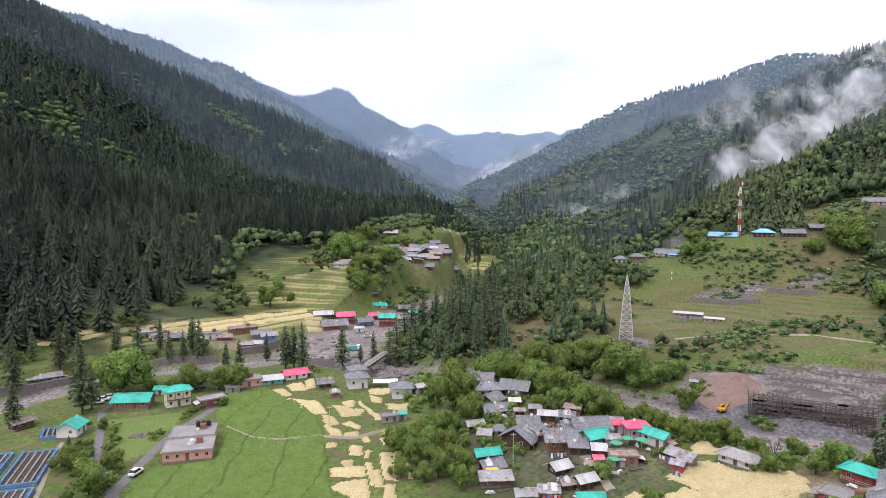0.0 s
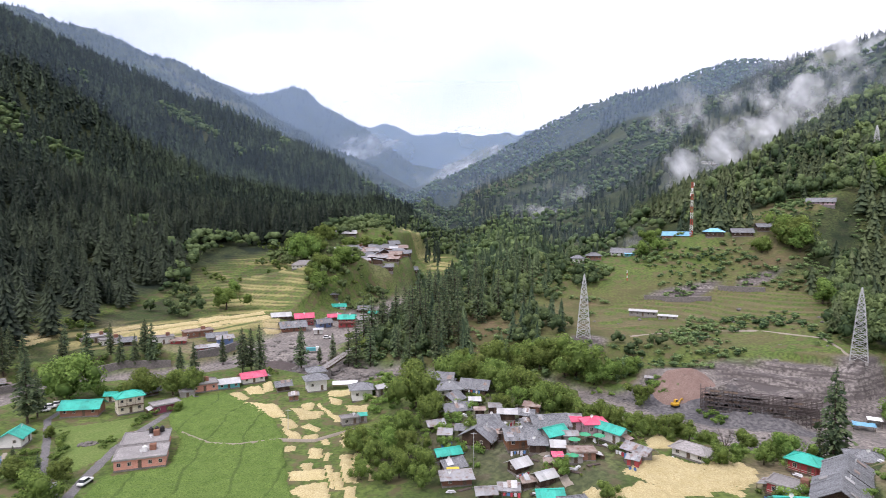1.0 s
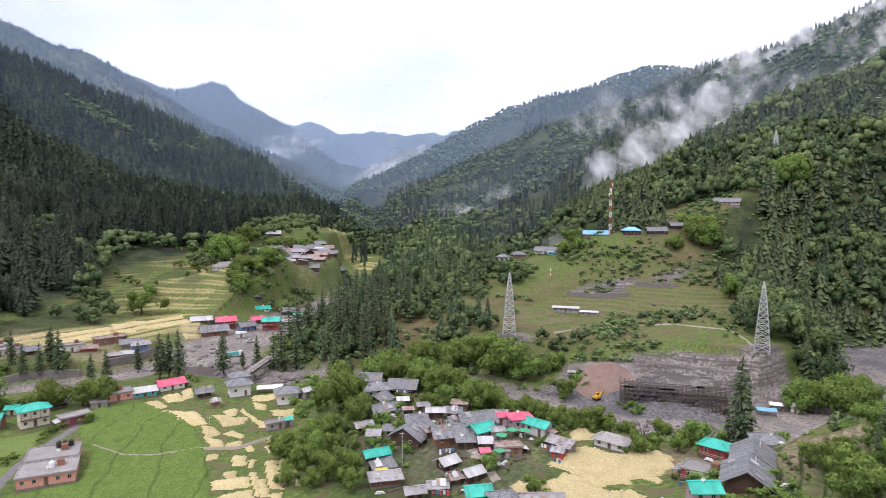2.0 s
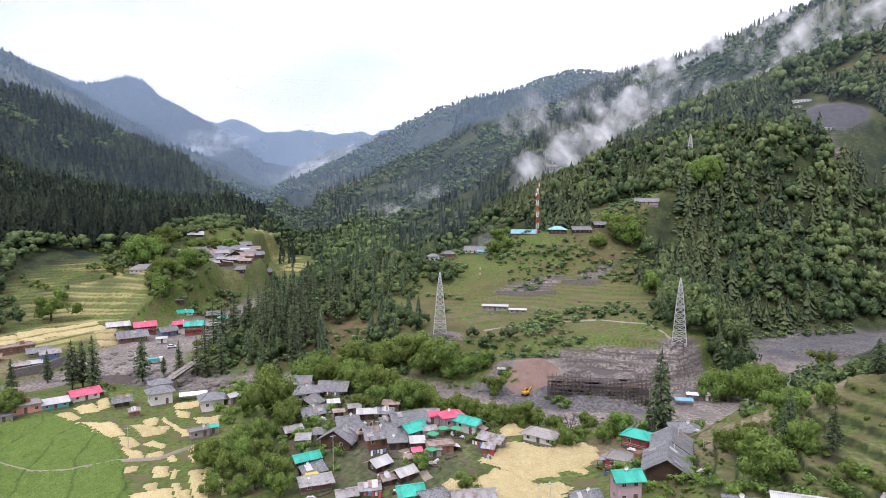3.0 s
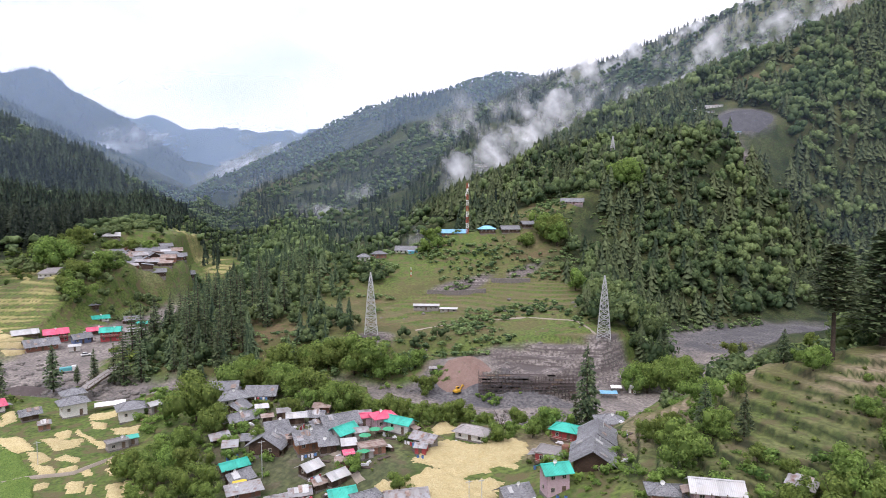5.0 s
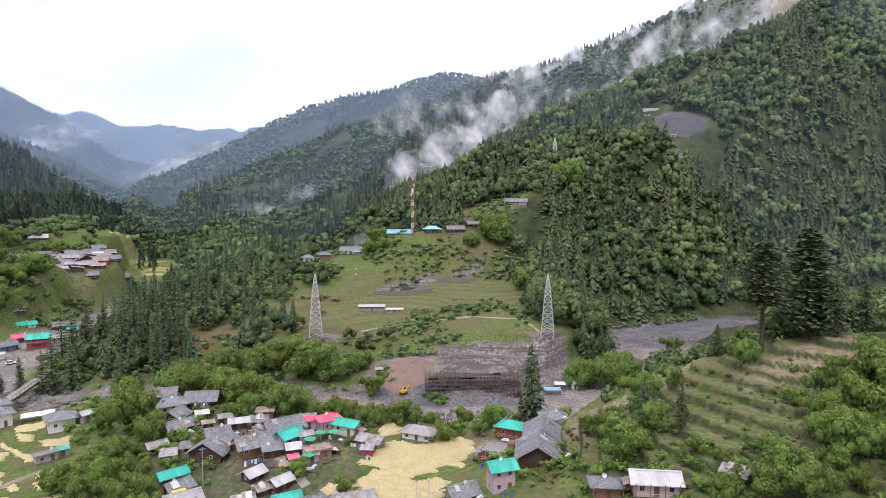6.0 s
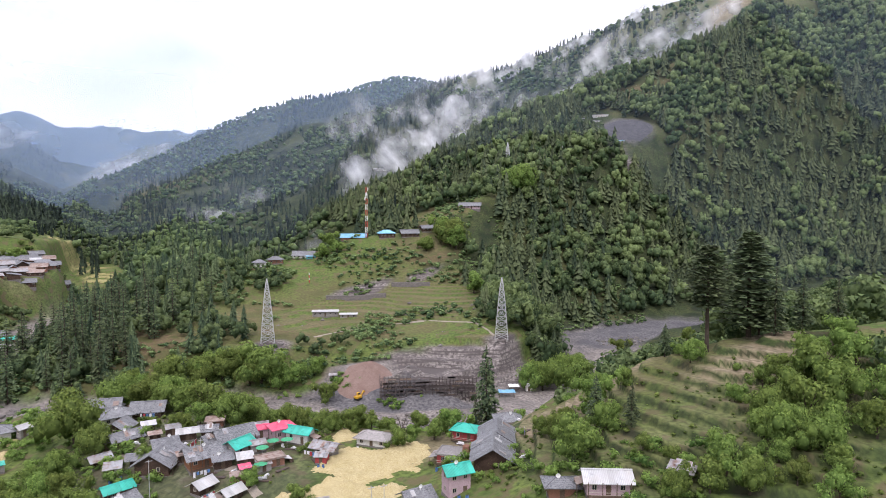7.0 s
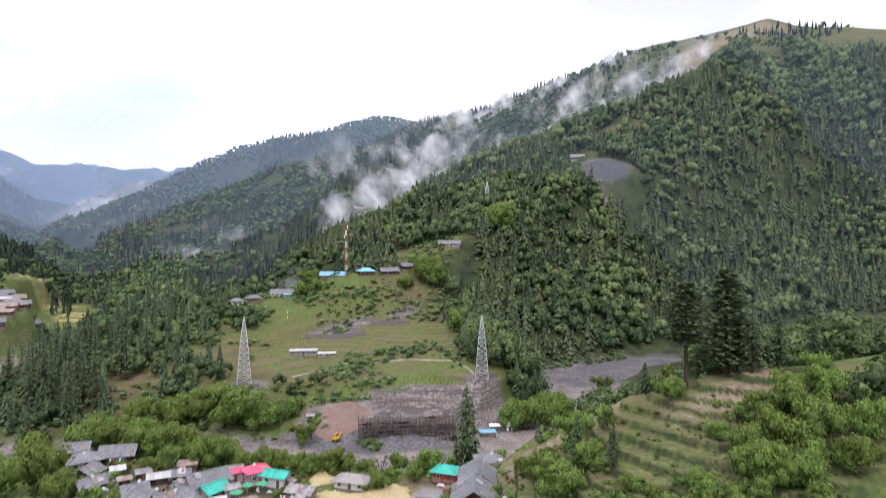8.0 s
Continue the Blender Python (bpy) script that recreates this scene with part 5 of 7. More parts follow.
ROWS_FLAT_HOUSES = [
    (-136.5, 283.8, 31, 12.6, 8.8, 1.0, "flat", "concrete", "concrete"),
    (-127.6, 279.5, 35, 9.1, 6.4, 0.9, "flat", "concrete", "white"),
    (-119.4, 276.4, 23, 7.6, 5.3, 0.9, "gable", "slate", "wood"),
    (-106.5, 282.4, 26, 8.9, 5.3, 1.2, "flat", "concrete", "white"),
    (-100.1, 283.2, 9, 7.5, 4.5, 0.8, "gable", "rust", "red"),
    (-96.2, 297.2, 33, 13.1, 6.5, 1.1, "flat", "rust", "brick"),
    (-85.7, 291.0, 21, 9.5, 5.7, 0.9, "gable", "slate", "concrete"),
    (-87.2, 274.4, 18, 6.1, 4.9, 1.0, "hip", "tin", "red"),
    (-80.0, 283.7, 26, 7.8, 4.7, 2.0, "gable", "tin", "blue"),
    (-84.0, 278.8, 17, 6.2, 4.3, 0.7, "shed", "white", "concrete"),
]
ROWS_RIDGE_HOUSES = [
    (104.7, 367.6, -6, 7.9, 6.3, 1.1, "hip", "slate", "white"),
    (115.3, 370.9, -7, 9.5, 6.6, 1.0, "hip", "slate", "brick"),
    (134.7, 374.9, -30, 14.1, 8.5, 1.0, "gable", "slate", "white"),
    (136.9, 368.8, -20, 6.9, 4.1, 0.8, "shed", "blue", "teal_wall"),
    (165.5, 369.0, -27, 16.7, 8.3, 1.0, "gable", "blue", "brick"),
    (183.1, 357.3, -17, 11.2, 7.8, 1.2, "hip", "blue", "wood"),
    (197.1, 352.6, -14, 12.5, 7.5, 1.1, "gable", "slate", "wood"),
    (211.5, 352.6, -11, 11.1, 6.7, 1.1, "gable", "slate", "wood"),
    (248.6, 358.0, -38, 15.6, 7.8, 1.0, "gable", "slate", "lilac"),
    (302.2, 601.3, -30, 16.5, 8.2, 1.0, "shed", "tin", "white"),
]
ROWS_WORKS_SHEDS = [
    (116.9, 295.5, -26, 14.0, 3.5, 1.1, "shed", "white", "concrete"),
    (126.4, 288.8, -28, 9.6, 2.9, 0.9, "shed", "white", "concrete"),
    (163.7, 193.5, -30, 3.9, 3.1, 1.0, "shed", "white", "white"),
    (127.7, 151.9, -30, 2.7, 2.2, 0.9, "shed", "white", "white"),
    (94.2, 230.8, -22, 3.9, 2.3, 0.8, "shed", "tin", "concrete"),
]
ROWS_QUARRY_HUTS = [
    (445.3, 450.5, -40, 12.9, 7.7, 1.0, "shed", "white", "white"),
    (455.1, 450.3, -40, 10.7, 6.4, 1.0, "shed", "tin", "white"),
    (464.0, 446.4, -41, 18.0, 9.0, 1.2, "flat", "white", "white"),
    (453.0, 439.3, -46, 12.2, 7.3, 0.8, "shed", "tin", "white"),
    (442.3, 438.4, -40, 12.8, 6.4, 0.7, "shed", "blue", "teal_wall"),
    (432.2, 388.8, -43, 7.5, 4.5, 0.7, "shed", "blue", "white"),
]
ROWS_HILL_HAMLET = [
    (-63.8, 423.6, 4, 20.9, 10.4, 1.0, "hip", "concrete", "white"),
    (-46.5, 503.0, 5, 19.9, 9.0, 0.9, "gable", "white", "wood"),
    (6.0, 470.0, 5, 11.0, 7.5, 1.2, "gable", "slate", "wood"),
]
TALL_CONIFERS = [(103, 140, 27.4), (100, 141, 13), (106, 140, 11)]
KNOLL_CONIFERS = [(92, 88, 11), (91, 78, 9), (118, 92, 8), (237, 207, 12), (129, 73, 15), (136, 71, 13), (136, 64, 12), (135, 80, 13)]
RIVER_CONIFERS = [(-61, 239, 18), (-54, 237, 20), (-59, 244, 17), (-42, 258, 19), (-30, 267, 15), (-36, 269, 8), (-151, 216, 24), (-146, 235, 19), (-141, 239, 18), (-159, 239, 14), (-126, 255, 18), (-107, 264, 17), (-103, 261, 19), (-110, 187, 22), (-110, 192, 15), (-122, 174, 15), (-114, 257, 14), (-109, 259, 14), (-89, 253, 12), (-79, 239, 13), (-76, 266, 13), (-133, 250, 16), (-150, 246, 16), (-138, 262, 13), (-165, 228, 19), (-120, 262, 14), (-95, 155, 6), (-88, 153, 5)]
BROADLEAF_LEFT = [(-109, 209, 16), (-87, 213, 10), (-78, 134, 9), (-78, 214, 10), (-73, 214, 10), (-12, 159, 8), (-10, 161, 7), (-91, 148, 6), (-97, 175, 4), (-80, 146, 6), (-113, 211, 6), (-95, 213, 4), (-70, 195, 4), (-31, 252, 5), (-6, 272, 5), (-101, 213, 4)]
BROADLEAF_VILLAGE = [(4, 184, 15), (8, 172, 9), (0, 169, 8), (-3, 157, 8), (-7, 152, 7), (1, 155, 9), (4, 144, 8), (-1, 143, 8), (-6, 169, 6), (-10, 143, 6), (4, 138, 6), (-4, 141, 5), (13, 171, 3), (25, 255, 10), (27, 198, 9), (28, 171, 6), (33, 174, 7), (23, 178, 3), (40, 172, 9), (47, 174, 8), (38, 182, 3), (47, 163, 7), (54, 162, 7), (56, 159, 6)]
BROADLEAF_EDGE = [(50, 251, 12), (42, 172, 10), (55, 180, 8), (69, 152, 7), (82, 142, 6), (58, 153, 5), (66, 150, 7), (71, 148, 5), (71, 133, 6), (82, 134, 6), (88, 139, 5), (88, 135, 8), (62, 152, 5), (87, 220, 9), (35, 134, 5), (42, 122, 5), (-12, 160, 8), (18, 161, 4), (77, 136, 4), (168, 196, 11), (177, 201, 11), (184, 201, 10), (189, 199, 11), (196, 197, 12), (244, 216, 10), (116, 87, 3)]
BROADLEAF_KNOLL = [(170, 192, 14), (176, 188, 16), (183, 186, 15), (104, 100, 6), (81, 82, 9), (85, 89, 6), (90, 84, 7), (90, 58, 8), (86, 58, 7), (90, 54, 7), (100, 58, 7), (102, 55, 8), (108, 55, 10), (116, 58, 11), (116, 54, 8), (111, 60, 8), (105, 60, 7), (105, 50, 7), (101, 46, 6), (96, 50, 5), (105, 62, 5), (87, 72, 4)]
BROADLEAF_KNOLL_B = [(97, 93, 8), (88, 94, 7), (93, 98, 5), (90, 102, 5), (126, 56, 9), (120, 48, 9), (112, 46, 8), (96, 44, 6), (88, 67, 3), (112, 81, 6), (102, 89, 5), (119, 54, 6), (124, 62, 6), (131, 61, 8), (106, 67, 4), (83, 62, 5), (93, 62, 4), (94, 56, 5), (98, 54, 5), (102, 52, 6), (109, 51, 7), (113, 66, 5), (115, 64, 6), (261, 191, 8), (190, 216, 5), (114, 72, 2)]
BROADLEAF_RIVER = [(36, 182, 11), (44, 184, 12), (50, 186, 11), (57, 184, 10), (62, 178, 9), (66, 171, 8), (60, 191, 8), (31, 190, 9), (30, 201, 10), (24, 206, 10), (75, 163, 6), (70, 157, 6), (17, 214, 11), (20, 222, 9), (78, 152, 5)]
BROADLEAF_SPUR = [(38, 254, 12), (47, 249, 10), (27, 254, 9), (56, 250, 12), (69, 243, 18), (75, 238, 12), (65, 244, 12), (82, 238, 9), (89, 237, 9), (62, 251, 12), (74, 245, 9), (52, 253, 12), (200, 284, 14), (214, 340, 18), (216, 333, 19), (199, 334, 10), (150, 369, 11), (150, 359, 9), (141, 361, 11), (217, 328, 17), (291, 357, 22), (-70, 447, 21), (-60, 475, 18), (-40, 414, 10)]
BROADLEAF_HAMLET = [(-64, 455, 17), (-52, 400, 13), (-45, 396, 13), (-50, 380, 14), (-38, 405, 15), (-98, 352, 15), (-102, 381, 10), (-56, 495, 10), (-41, 487, 10), (-30, 487, 11), (-19, 488, 10), (-57, 385, 11)]
WHEAT_PLOTS = [
    [(-54, 205), (-41, 200), (-36, 189), (-41, 187)],
    [(-38, 188), (-33, 186), (-30, 180), (-33, 178)],
    [(-35, 180), (-30, 175), (-28, 170), (-32, 170)],
    [(-36, 197), (-31, 196), (-25, 188), (-30, 186)],
    [(-33, 200), (-29, 202), (-28, 196), (-31, 195)],
    [(-29, 194), (-25, 193), (-25, 189), (-27, 189)],
    [(-30, 180), (-28, 182), (-24, 177), (-25, 175)],
    [(-28, 172), (-24, 173), (-24, 169), (-28, 170)],
    [(-31, 165), (-28, 165), (-28, 162), (-31, 161)],
    [(-25, 163), (-22, 163), (-21, 157), (-24, 157)],
    [(-23, 169), (-21, 169), (-20, 165), (-22, 165)],
    [(-21, 160), (-19, 160), (-19, 155), (-20, 155)],
]
WHEAT_PLOTS_NEAR = [
    [(-28, 148), (-19, 150), (-18, 144), (-26, 143)],
    [(-25, 153), (-22, 154), (-22, 149), (-24, 149)],
    [(-19, 152), (-17, 151), (-16, 138), (-17, 139)],
    [(-17, 147), (-15, 147), (-14, 138), (-16, 138)],
    [(-16, 158), (-13, 158), (-11, 141), (-14, 142)],
    [(-13, 159), (-11, 159), (-10, 145), (-11, 145)],
    [(-9, 151), (-8, 151), (-7, 142), (-8, 142)],
    [(-10, 165), (-8, 166), (-8, 160), (-10, 161)],
    [(-26, 214), (-18, 214), (-18, 208), (-25, 209)],
    [(-25, 208), (-20, 204), (-20, 199), (-23, 200)],
    [(-19, 199), (-11, 196), (-11, 191), (-17, 193)],
    [(-26, 137), (-24, 140), (-18, 142), (-16, 130)],
]
WHEAT_PLOTS_EDGE = [
    [(-28, 201), (-27, 201), (-18, 184), (-20, 183)],
    [(-17, 168), (-14, 170), (-14, 164), (-16, 163)],
    [(-18, 174), (-15, 174), (-15, 171), (-17, 171)],
    [(-60, 214), (-56, 216), (-51, 208), (-54, 205)],
    [(-50, 224), (-48, 228), (-45, 217), (-48, 214)],
    [(-56, 219), (-51, 222), (-47, 214), (-52, 213)],
    [(-12, 203), (-8, 201), (-9, 198), (-11, 199)],
    [(-25, 131), (-18, 132), (-17, 126), (-24, 126)],
    [(-14, 139), (-11, 140), (-10, 129), (-13, 129)],
]
WHEAT_STRIPS = [
    [(-127, 306), (-106, 328), (-100, 311), (-117, 294)],
    [(-107, 330), (-78, 353), (-69, 339), (-99, 314)],
    [(-134, 304), (-129, 312), (-125, 306), (-131, 299)],
    [(-169, 256), (-154, 280), (-148, 277), (-164, 248)],
    [(-145, 282), (-134, 303), (-127, 299), (-139, 279)],
    [(-74, 330), (-66, 340), (-63, 325), (-69, 316)],
]
CROP_EDGE = [(-74, 200), (-74, 209), (-60, 214), (-46, 198), (-37, 183), (-32, 167), (-28, 148), (-23, 129), (-69.5, 129), (-71, 148), (-57.2, 152), (-60.5, 172), (-68, 183)]
WHEAT_EDGE = [(33, 129), (41, 132), (48, 131), (54, 137), (60, 148), (64, 152), (68, 147), (62, 139), (66, 135), (75, 136), (78, 130), (72, 122), (66, 114), (58, 110), (50, 106), (40, 116), (30, 122)]
for rows, group, where, detail in (
        (ROWS_VILLAGE + ROWS_VILLAGE_B + ROWS_VILLAGE_E, "houses of the near village", "in near village", 2), (ROWS_VILLAGE_C + ROWS_VILLAGE_D, "houses of the near village", "beside ripe wheat", 2),
        (ROWS_KNOLL_HOUSES, "houses below the terraces", "below terraced slope", 2), (ROWS_LODGE_HOUSES, "buildings by the lane", "beside tarmac lane", 2), (ROWS_FIELD_HOUSES, "houses by the fields", "beside harvested fields", 2),
        (ROWS_BAZAAR, "houses of the riverside hamlet", "on river bank", 2), (ROWS_FLAT_HOUSES, "houses on the far flats", "below dark forest", 1), (ROWS_RIDGE_HOUSES, "houses on the ridge", "on wooded ridge", 1),
        (ROWS_WORKS_SHEDS, "sheds of the works", "at building works", 1), (ROWS_QUARRY_HUTS, "huts at the quarry", "at hillside quarry", 1), (ROWS_HILL_HAMLET, "houses of the hill hamlet", "in hill hamlet", 1)):
    for row in rows:
        house(row, group, where, detail)



for k in range(8):
    for q in range(8):
        x, y = -47 + 7.2 * q + 1.2 * hr.uniform(-1, 1) + (3.6 if k % 2 else 0), 436 + 8.4 * k + 1.6 * hr.uniform(-1, 1)
        if math.hypot((x + 22) / 27, (y - 467) / 36) < 1:
            house((x, y, hr.choice((4, 10, 16, -8, 96)), hr.uniform(7.4, 10.0), hr.uniform(6.4, 8.0), hr.uniform(0.9, 1.5), "gable" if hr.random() < 0.8 else "shed", hr.choice(("slate", "slate", "slate", "slate", "tin", "white", "rust")), hr.choice(("wood", "wood", "brick"))), "houses of the hill hamlet", "in hill hamlet", 1)


# ---------------------------------------------------------------- fields
def inside(poly, x, y):
    r = np.zeros(np.shape(x), bool)
    for (ax, ay), (bx, by) in zip(poly, poly[1:] + poly[:1]):
        r ^= ((ay > y) != (by > y)) & (x < (bx - ax) * (y - ay) / (by - ay + 1e-9) + ax)
    return r


def field(name, poly, height, mat, label, category, cell=0.7, uneven=0.12, fringe=0.5, gaps=9.0, ribs=False):
    """A standing crop: a thick, uneven carpet over the ground, thin at its edges."""
    px_, py_ = [p[0] for p in poly], [p[1] for p in poly]
    xs, ys = np.arange(min(px_) - 1, max(px_) + 1, cell), np.arange(min(py_) - 1, max(py_) + 1, cell)
    X, Y = np.meshgrid(xs, ys, indexing="ij")
    wx, wy = X + wobble(X, Y, 5, 2, 51) * fringe, Y + wobble(X, Y, 5, 2, 52) * fringe
    cells = inside(poly, wx[:-1, :-1] + cell / 2, wy[:-1, :-1] + cell / 2)
    cells &= wobble(X[:-1, :-1] * 0.6 + Y[:-1, :-1] * 0.5, Y[:-1, :-1] * 1.5, 7, 3, 54) < gaps
    if ribs:
        q = along(LEFT_LINES[0], X[:-1, :-1], Y[:-1, :-1])[0] + 1.6 * wobble(X[:-1, :-1], Y[:-1, :-1], 16, 2, 55)
        cells &= np.mod(q, 5.2) > 1.3
    if not cells.any():
        return None
    n = X.shape[1]
    i, j = np.where(cells)
    f = np.stack([i * n + j, (i + 1) * n + j, (i + 1) * n + j + 1, i * n + j + 1], 1)
    count = np.zeros(X.size, int)
    np.add.at(count, f.ravel(), 1)
    z = on_ground(X.ravel(), Y.ravel()) + np.where(count == 4, height + uneven * wobble(X.ravel(), Y.ravel(), 1.6, 2, 53) * 1.5 + uneven * 0.6 * rng.randn(X.size), 0.02)
    used, inv = np.unique(f, return_inverse=True)
    ob = new(name, mesh_of(name, np.stack([X.ravel(), Y.ravel(), z], 1)[used], inv.reshape(f.shape), [mat], None, False))
    return tagged(ob, label, category, kind="stuff")


field("crop_field", CROP_EDGE, 0.55, M_CROP, "dense green crop field beside the lane", "field", 0.55, 0.22)
field("wheat_field", WHEAT_EDGE, 0.6, M_WHEAT, "golden ripe wheat field below the village houses", "field", 0.6, 0.26, 1.8, 0.36)
field("lawn", [(-100, 182), (-87, 187), (-80, 191), (-78, 178), (-76, 160), (-79, 152), (-86, 158)], 0.12, M_LAWN, "mown lawn before the lodge", "lawn", 0.8, 0.03)
for rows in (WHEAT_PLOTS, WHEAT_PLOTS_NEAR, WHEAT_PLOTS_EDGE):
    for poly in rows:
        field("wheat_plot", poly, 0.55, M_WHEAT, "small plot of golden wheat between green strips", "field", 0.6, 0.12, 0.6)
for poly in WHEAT_STRIPS:
    field("wheat_terrace", poly, 0.7, M_WHEAT, "strip of ripe wheat on a terrace", "field", 0.65, 0.1, 1.2, 0.75, True)


def ribbon(name, line, width, mat, label, category, lift=0.1):
    """A lane or path laid on the ground."""
    pts = [Vector(p) for p in line]
    dense = [a.lerp(b, k / 8) for a, b in zip(pts, pts[1:]) for k in range(8)] + [pts[-1]]
    V, Fc = [], []
    for k, p in enumerate(dense):
        d = (dense[min(k + 1, len(dense) - 1)] - dense[max(k - 1, 0)]).normalized()
        s = Vector((-d.y, d.x))
        for u in (-1, -0.33, 0.33, 1):
            q = p + s * (width / 2 * u * (1 + 0.12 * hr.uniform(-1, 1)))
            V.append((q.x, q.y, 0))
    V = np.array(V)
    V[:, 2] = on_ground(V[:, 0], V[:, 1]) + lift
    V[0::4, 2] -= lift + 0.15
    V[3::4, 2] -= lift + 0.15
    for k in range(len(dense) - 1):
        for u in range(3):
            Fc.append((4 * k + u, 4 * k + u + 1, 4 * k + u + 5, 4 * k + u + 4))
    return tagged(new(name, mesh_of(name, V, Fc, [mat], None, True)), label, category, kind="structure")


ribbon("lane", [(-69, 212), (-72.5, 192), (-75, 176), (-75.5, 163), (-75, 150), (-74, 138), (-72.5, 126)], 4.2, M_ASPHALT, "grey tarmac lane past the salmon building", "road")
ribbon("drive", [(-106, 204), (-106, 190), (-96, 171), (-88, 155), (-80, 143), (-72, 133)], 3.2, M_ASPHALT, "grey drive across the grass", "road")
ribbon("footpath", [(-103, 165), (-96, 148), (-88, 130)], 1.8, M_PATH, "pale footpath beside the ponds", "path")
ribbon("footpath", [(-62, 176), (-52, 168), (-44, 166), (-34, 169), (-24, 168), (-14, 176)], 0.7, M_PATH, "thin trodden path through the green crop", "path", 0.75)
ribbon("footpath", [(98, 262), (120, 268), (150, 262), (170, 240), (168, 222)], 2.2, M_PATH, "dirt track across the grassy bench", "path", 0.15)
ribbon("footpath", [(8, 170), (18, 164), (26, 154), (34, 143), (36, 130)], 3.0, M_PATH, "trodden earth lane between the village houses", "path", 0.15)


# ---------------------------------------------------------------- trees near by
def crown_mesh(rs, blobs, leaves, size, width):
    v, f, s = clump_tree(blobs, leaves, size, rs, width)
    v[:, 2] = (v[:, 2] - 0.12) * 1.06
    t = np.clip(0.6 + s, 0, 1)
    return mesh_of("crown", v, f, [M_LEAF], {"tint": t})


def broadleaf(rs, width):
    ob = new("tree")
    bm = bmesh.new()
    tube(bm, (0, 0, -0.08), (0.02, 0.01, 0.28), 0.034, 0.024)
    for k in range(6):
        a, s = k * 1.05 + rs.rand(), 0.2 + 0.1 * rs.rand()
        mid = Vector((math.cos(a) * s * 0.55, math.sin(a) * s * 0.55, 0.42 + 0.12 * rs.rand()))
        tube(bm, (0.02, 0.01, 0.24 + 0.03 * k / 6), mid, 0.016, 0.010, 5)
        tube(bm, mid, mid + Vector((math.cos(a) * s * 0.5, math.sin(a) * s * 0.5, 0.22)), 0.010, 0.004, 5)
    part("trunk", bm, M_BARK, ob)
    part("crown", crown_mesh(rs, 20, 112, 0.026, width), None, ob)
    return ob


def deodar(rs, tiers, bare, width, round_top):
    """A deodar: dark stem and level plates of foliage with gaps between, each branch a fan of small tufts."""
    ob = new("tree")
    bm = bmesh.new()
    tube(bm, (0, 0, -0.05), (0.006, 0, 0.5), 0.021, 0.014, 9)
    tube(bm, (0.006, 0, 0.5), (0, 0, 0.97), 0.014, 0.002, 7)
    v, f, t = [], [], []
    for w in range(tiers):
        q = (w + 0.4 * rs.rand()) / tiers
        z = bare + (0.98 - bare) * q
        span = width * (math.sqrt(max(0.0, 1 - q ** 2.2)) * (0.72 + 0.28 * min(1, q * 4)) if round_top else (1 - q) ** 0.62 * (0.8 + 0.2 * min(1, q * 6))) + 0.015
        for k in range(11):
            a = k * 0.571 + rs.rand() * 0.5 + w * 1.7
            L = span * (0.6 + 0.5 * rs.rand())
            rise = 0.015 + 0.03 * rs.rand()
            d, side = Vector((math.cos(a), math.sin(a), 0)), Vector((-math.sin(a), math.cos(a), 0))
            tone = 0.6 + 0.2 * rs.randn()
            if w % 2 == 0 and k % 2 == 0:
                tube(bm, (0, 0, z - 0.01), d * L * 0.75 + Vector((0, 0, z + rise)), 0.004, 0.0015, 4)
            for m in range(13):
                u = 0.22 + 0.8 * (m + rs.rand()) / 13
                off = (rs.rand() - 0.5) * 0.62 * L * (1.15 - 0.6 * u)
                c = d * (L * u) + side * off + Vector((0, 0, z + rise * math.sin(2.4 * u) - 0.02 * u * u - 0.25 * abs(off) + 0.004 * rs.randn()))
                r, g = 0.019 + 0.013 * rs.rand(), rs.rand() * 6.283
                b0 = len(v)
                for e in (0, 2.2, 4.1):
                    v.append(tuple(c + Vector((math.cos(g + e) * r, math.sin(g + e) * r, -0.4 * r + 0.3 * r * math.cos(e)))))
                f.append((b0, b0 + 1, b0 + 2))
                # crown shade painted in: tufts darken toward the stem
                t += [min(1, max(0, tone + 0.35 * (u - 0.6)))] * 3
    part("trunk", bm, M_BARK, ob)
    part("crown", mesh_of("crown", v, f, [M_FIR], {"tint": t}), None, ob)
    return ob


def conifer(rs, whorls, bare, width, sprays=10, slim=1.0):
    """A deodar-like tree: straight stem, level whorls of drooping sprays."""
    ob = new("tree")
    bm = bmesh.new()
    tube(bm, (0, 0, -0.05), (0, 0, 0.55), 0.018, 0.010, 7)
    tube(bm, (0, 0, 0.55), (0, 0, 0.98), 0.010, 0.002, 6)
    part("trunk", bm, M_BARK, ob)
    v, f, t = [], [], []
    for w in range(whorls):
        q = w / (whorls - 1)
        z = bare + (0.99 - bare) * q
        reach_ = width * ((1 - q) ** 0.75 * (0.55 + 0.45 * min(1, q * 5)) + 0.03)
        n = sprays if q < 0.75 else 6 * sprays // 10
        for k in range(n):
            a = rs.rand() * 6.283
            L = reach_ * (0.65 + 0.5 * rs.rand())
            tint = min(1, max(0, 0.45 + 0.3 * rs.randn()))
            d = Vector((math.cos(a), math.sin(a), 0))
            s = Vector((-d.y, d.x, 0))
            droop = -0.16 * L - 0.01
            for u0, u1, wd in ((0.05, 0.45, 0.13), (0.4, 0.75, 0.17), (0.68, 1.0, 0.12)):
                b0 = len(v)
                zz = lambda u: z + 0.10 * L * math.sin(u * 2.2) + droop * u * u
                c0, c1 = d * (L * u0), d * (L * u1)
                wob = 0.012 * rs.randn()
                wd *= slim
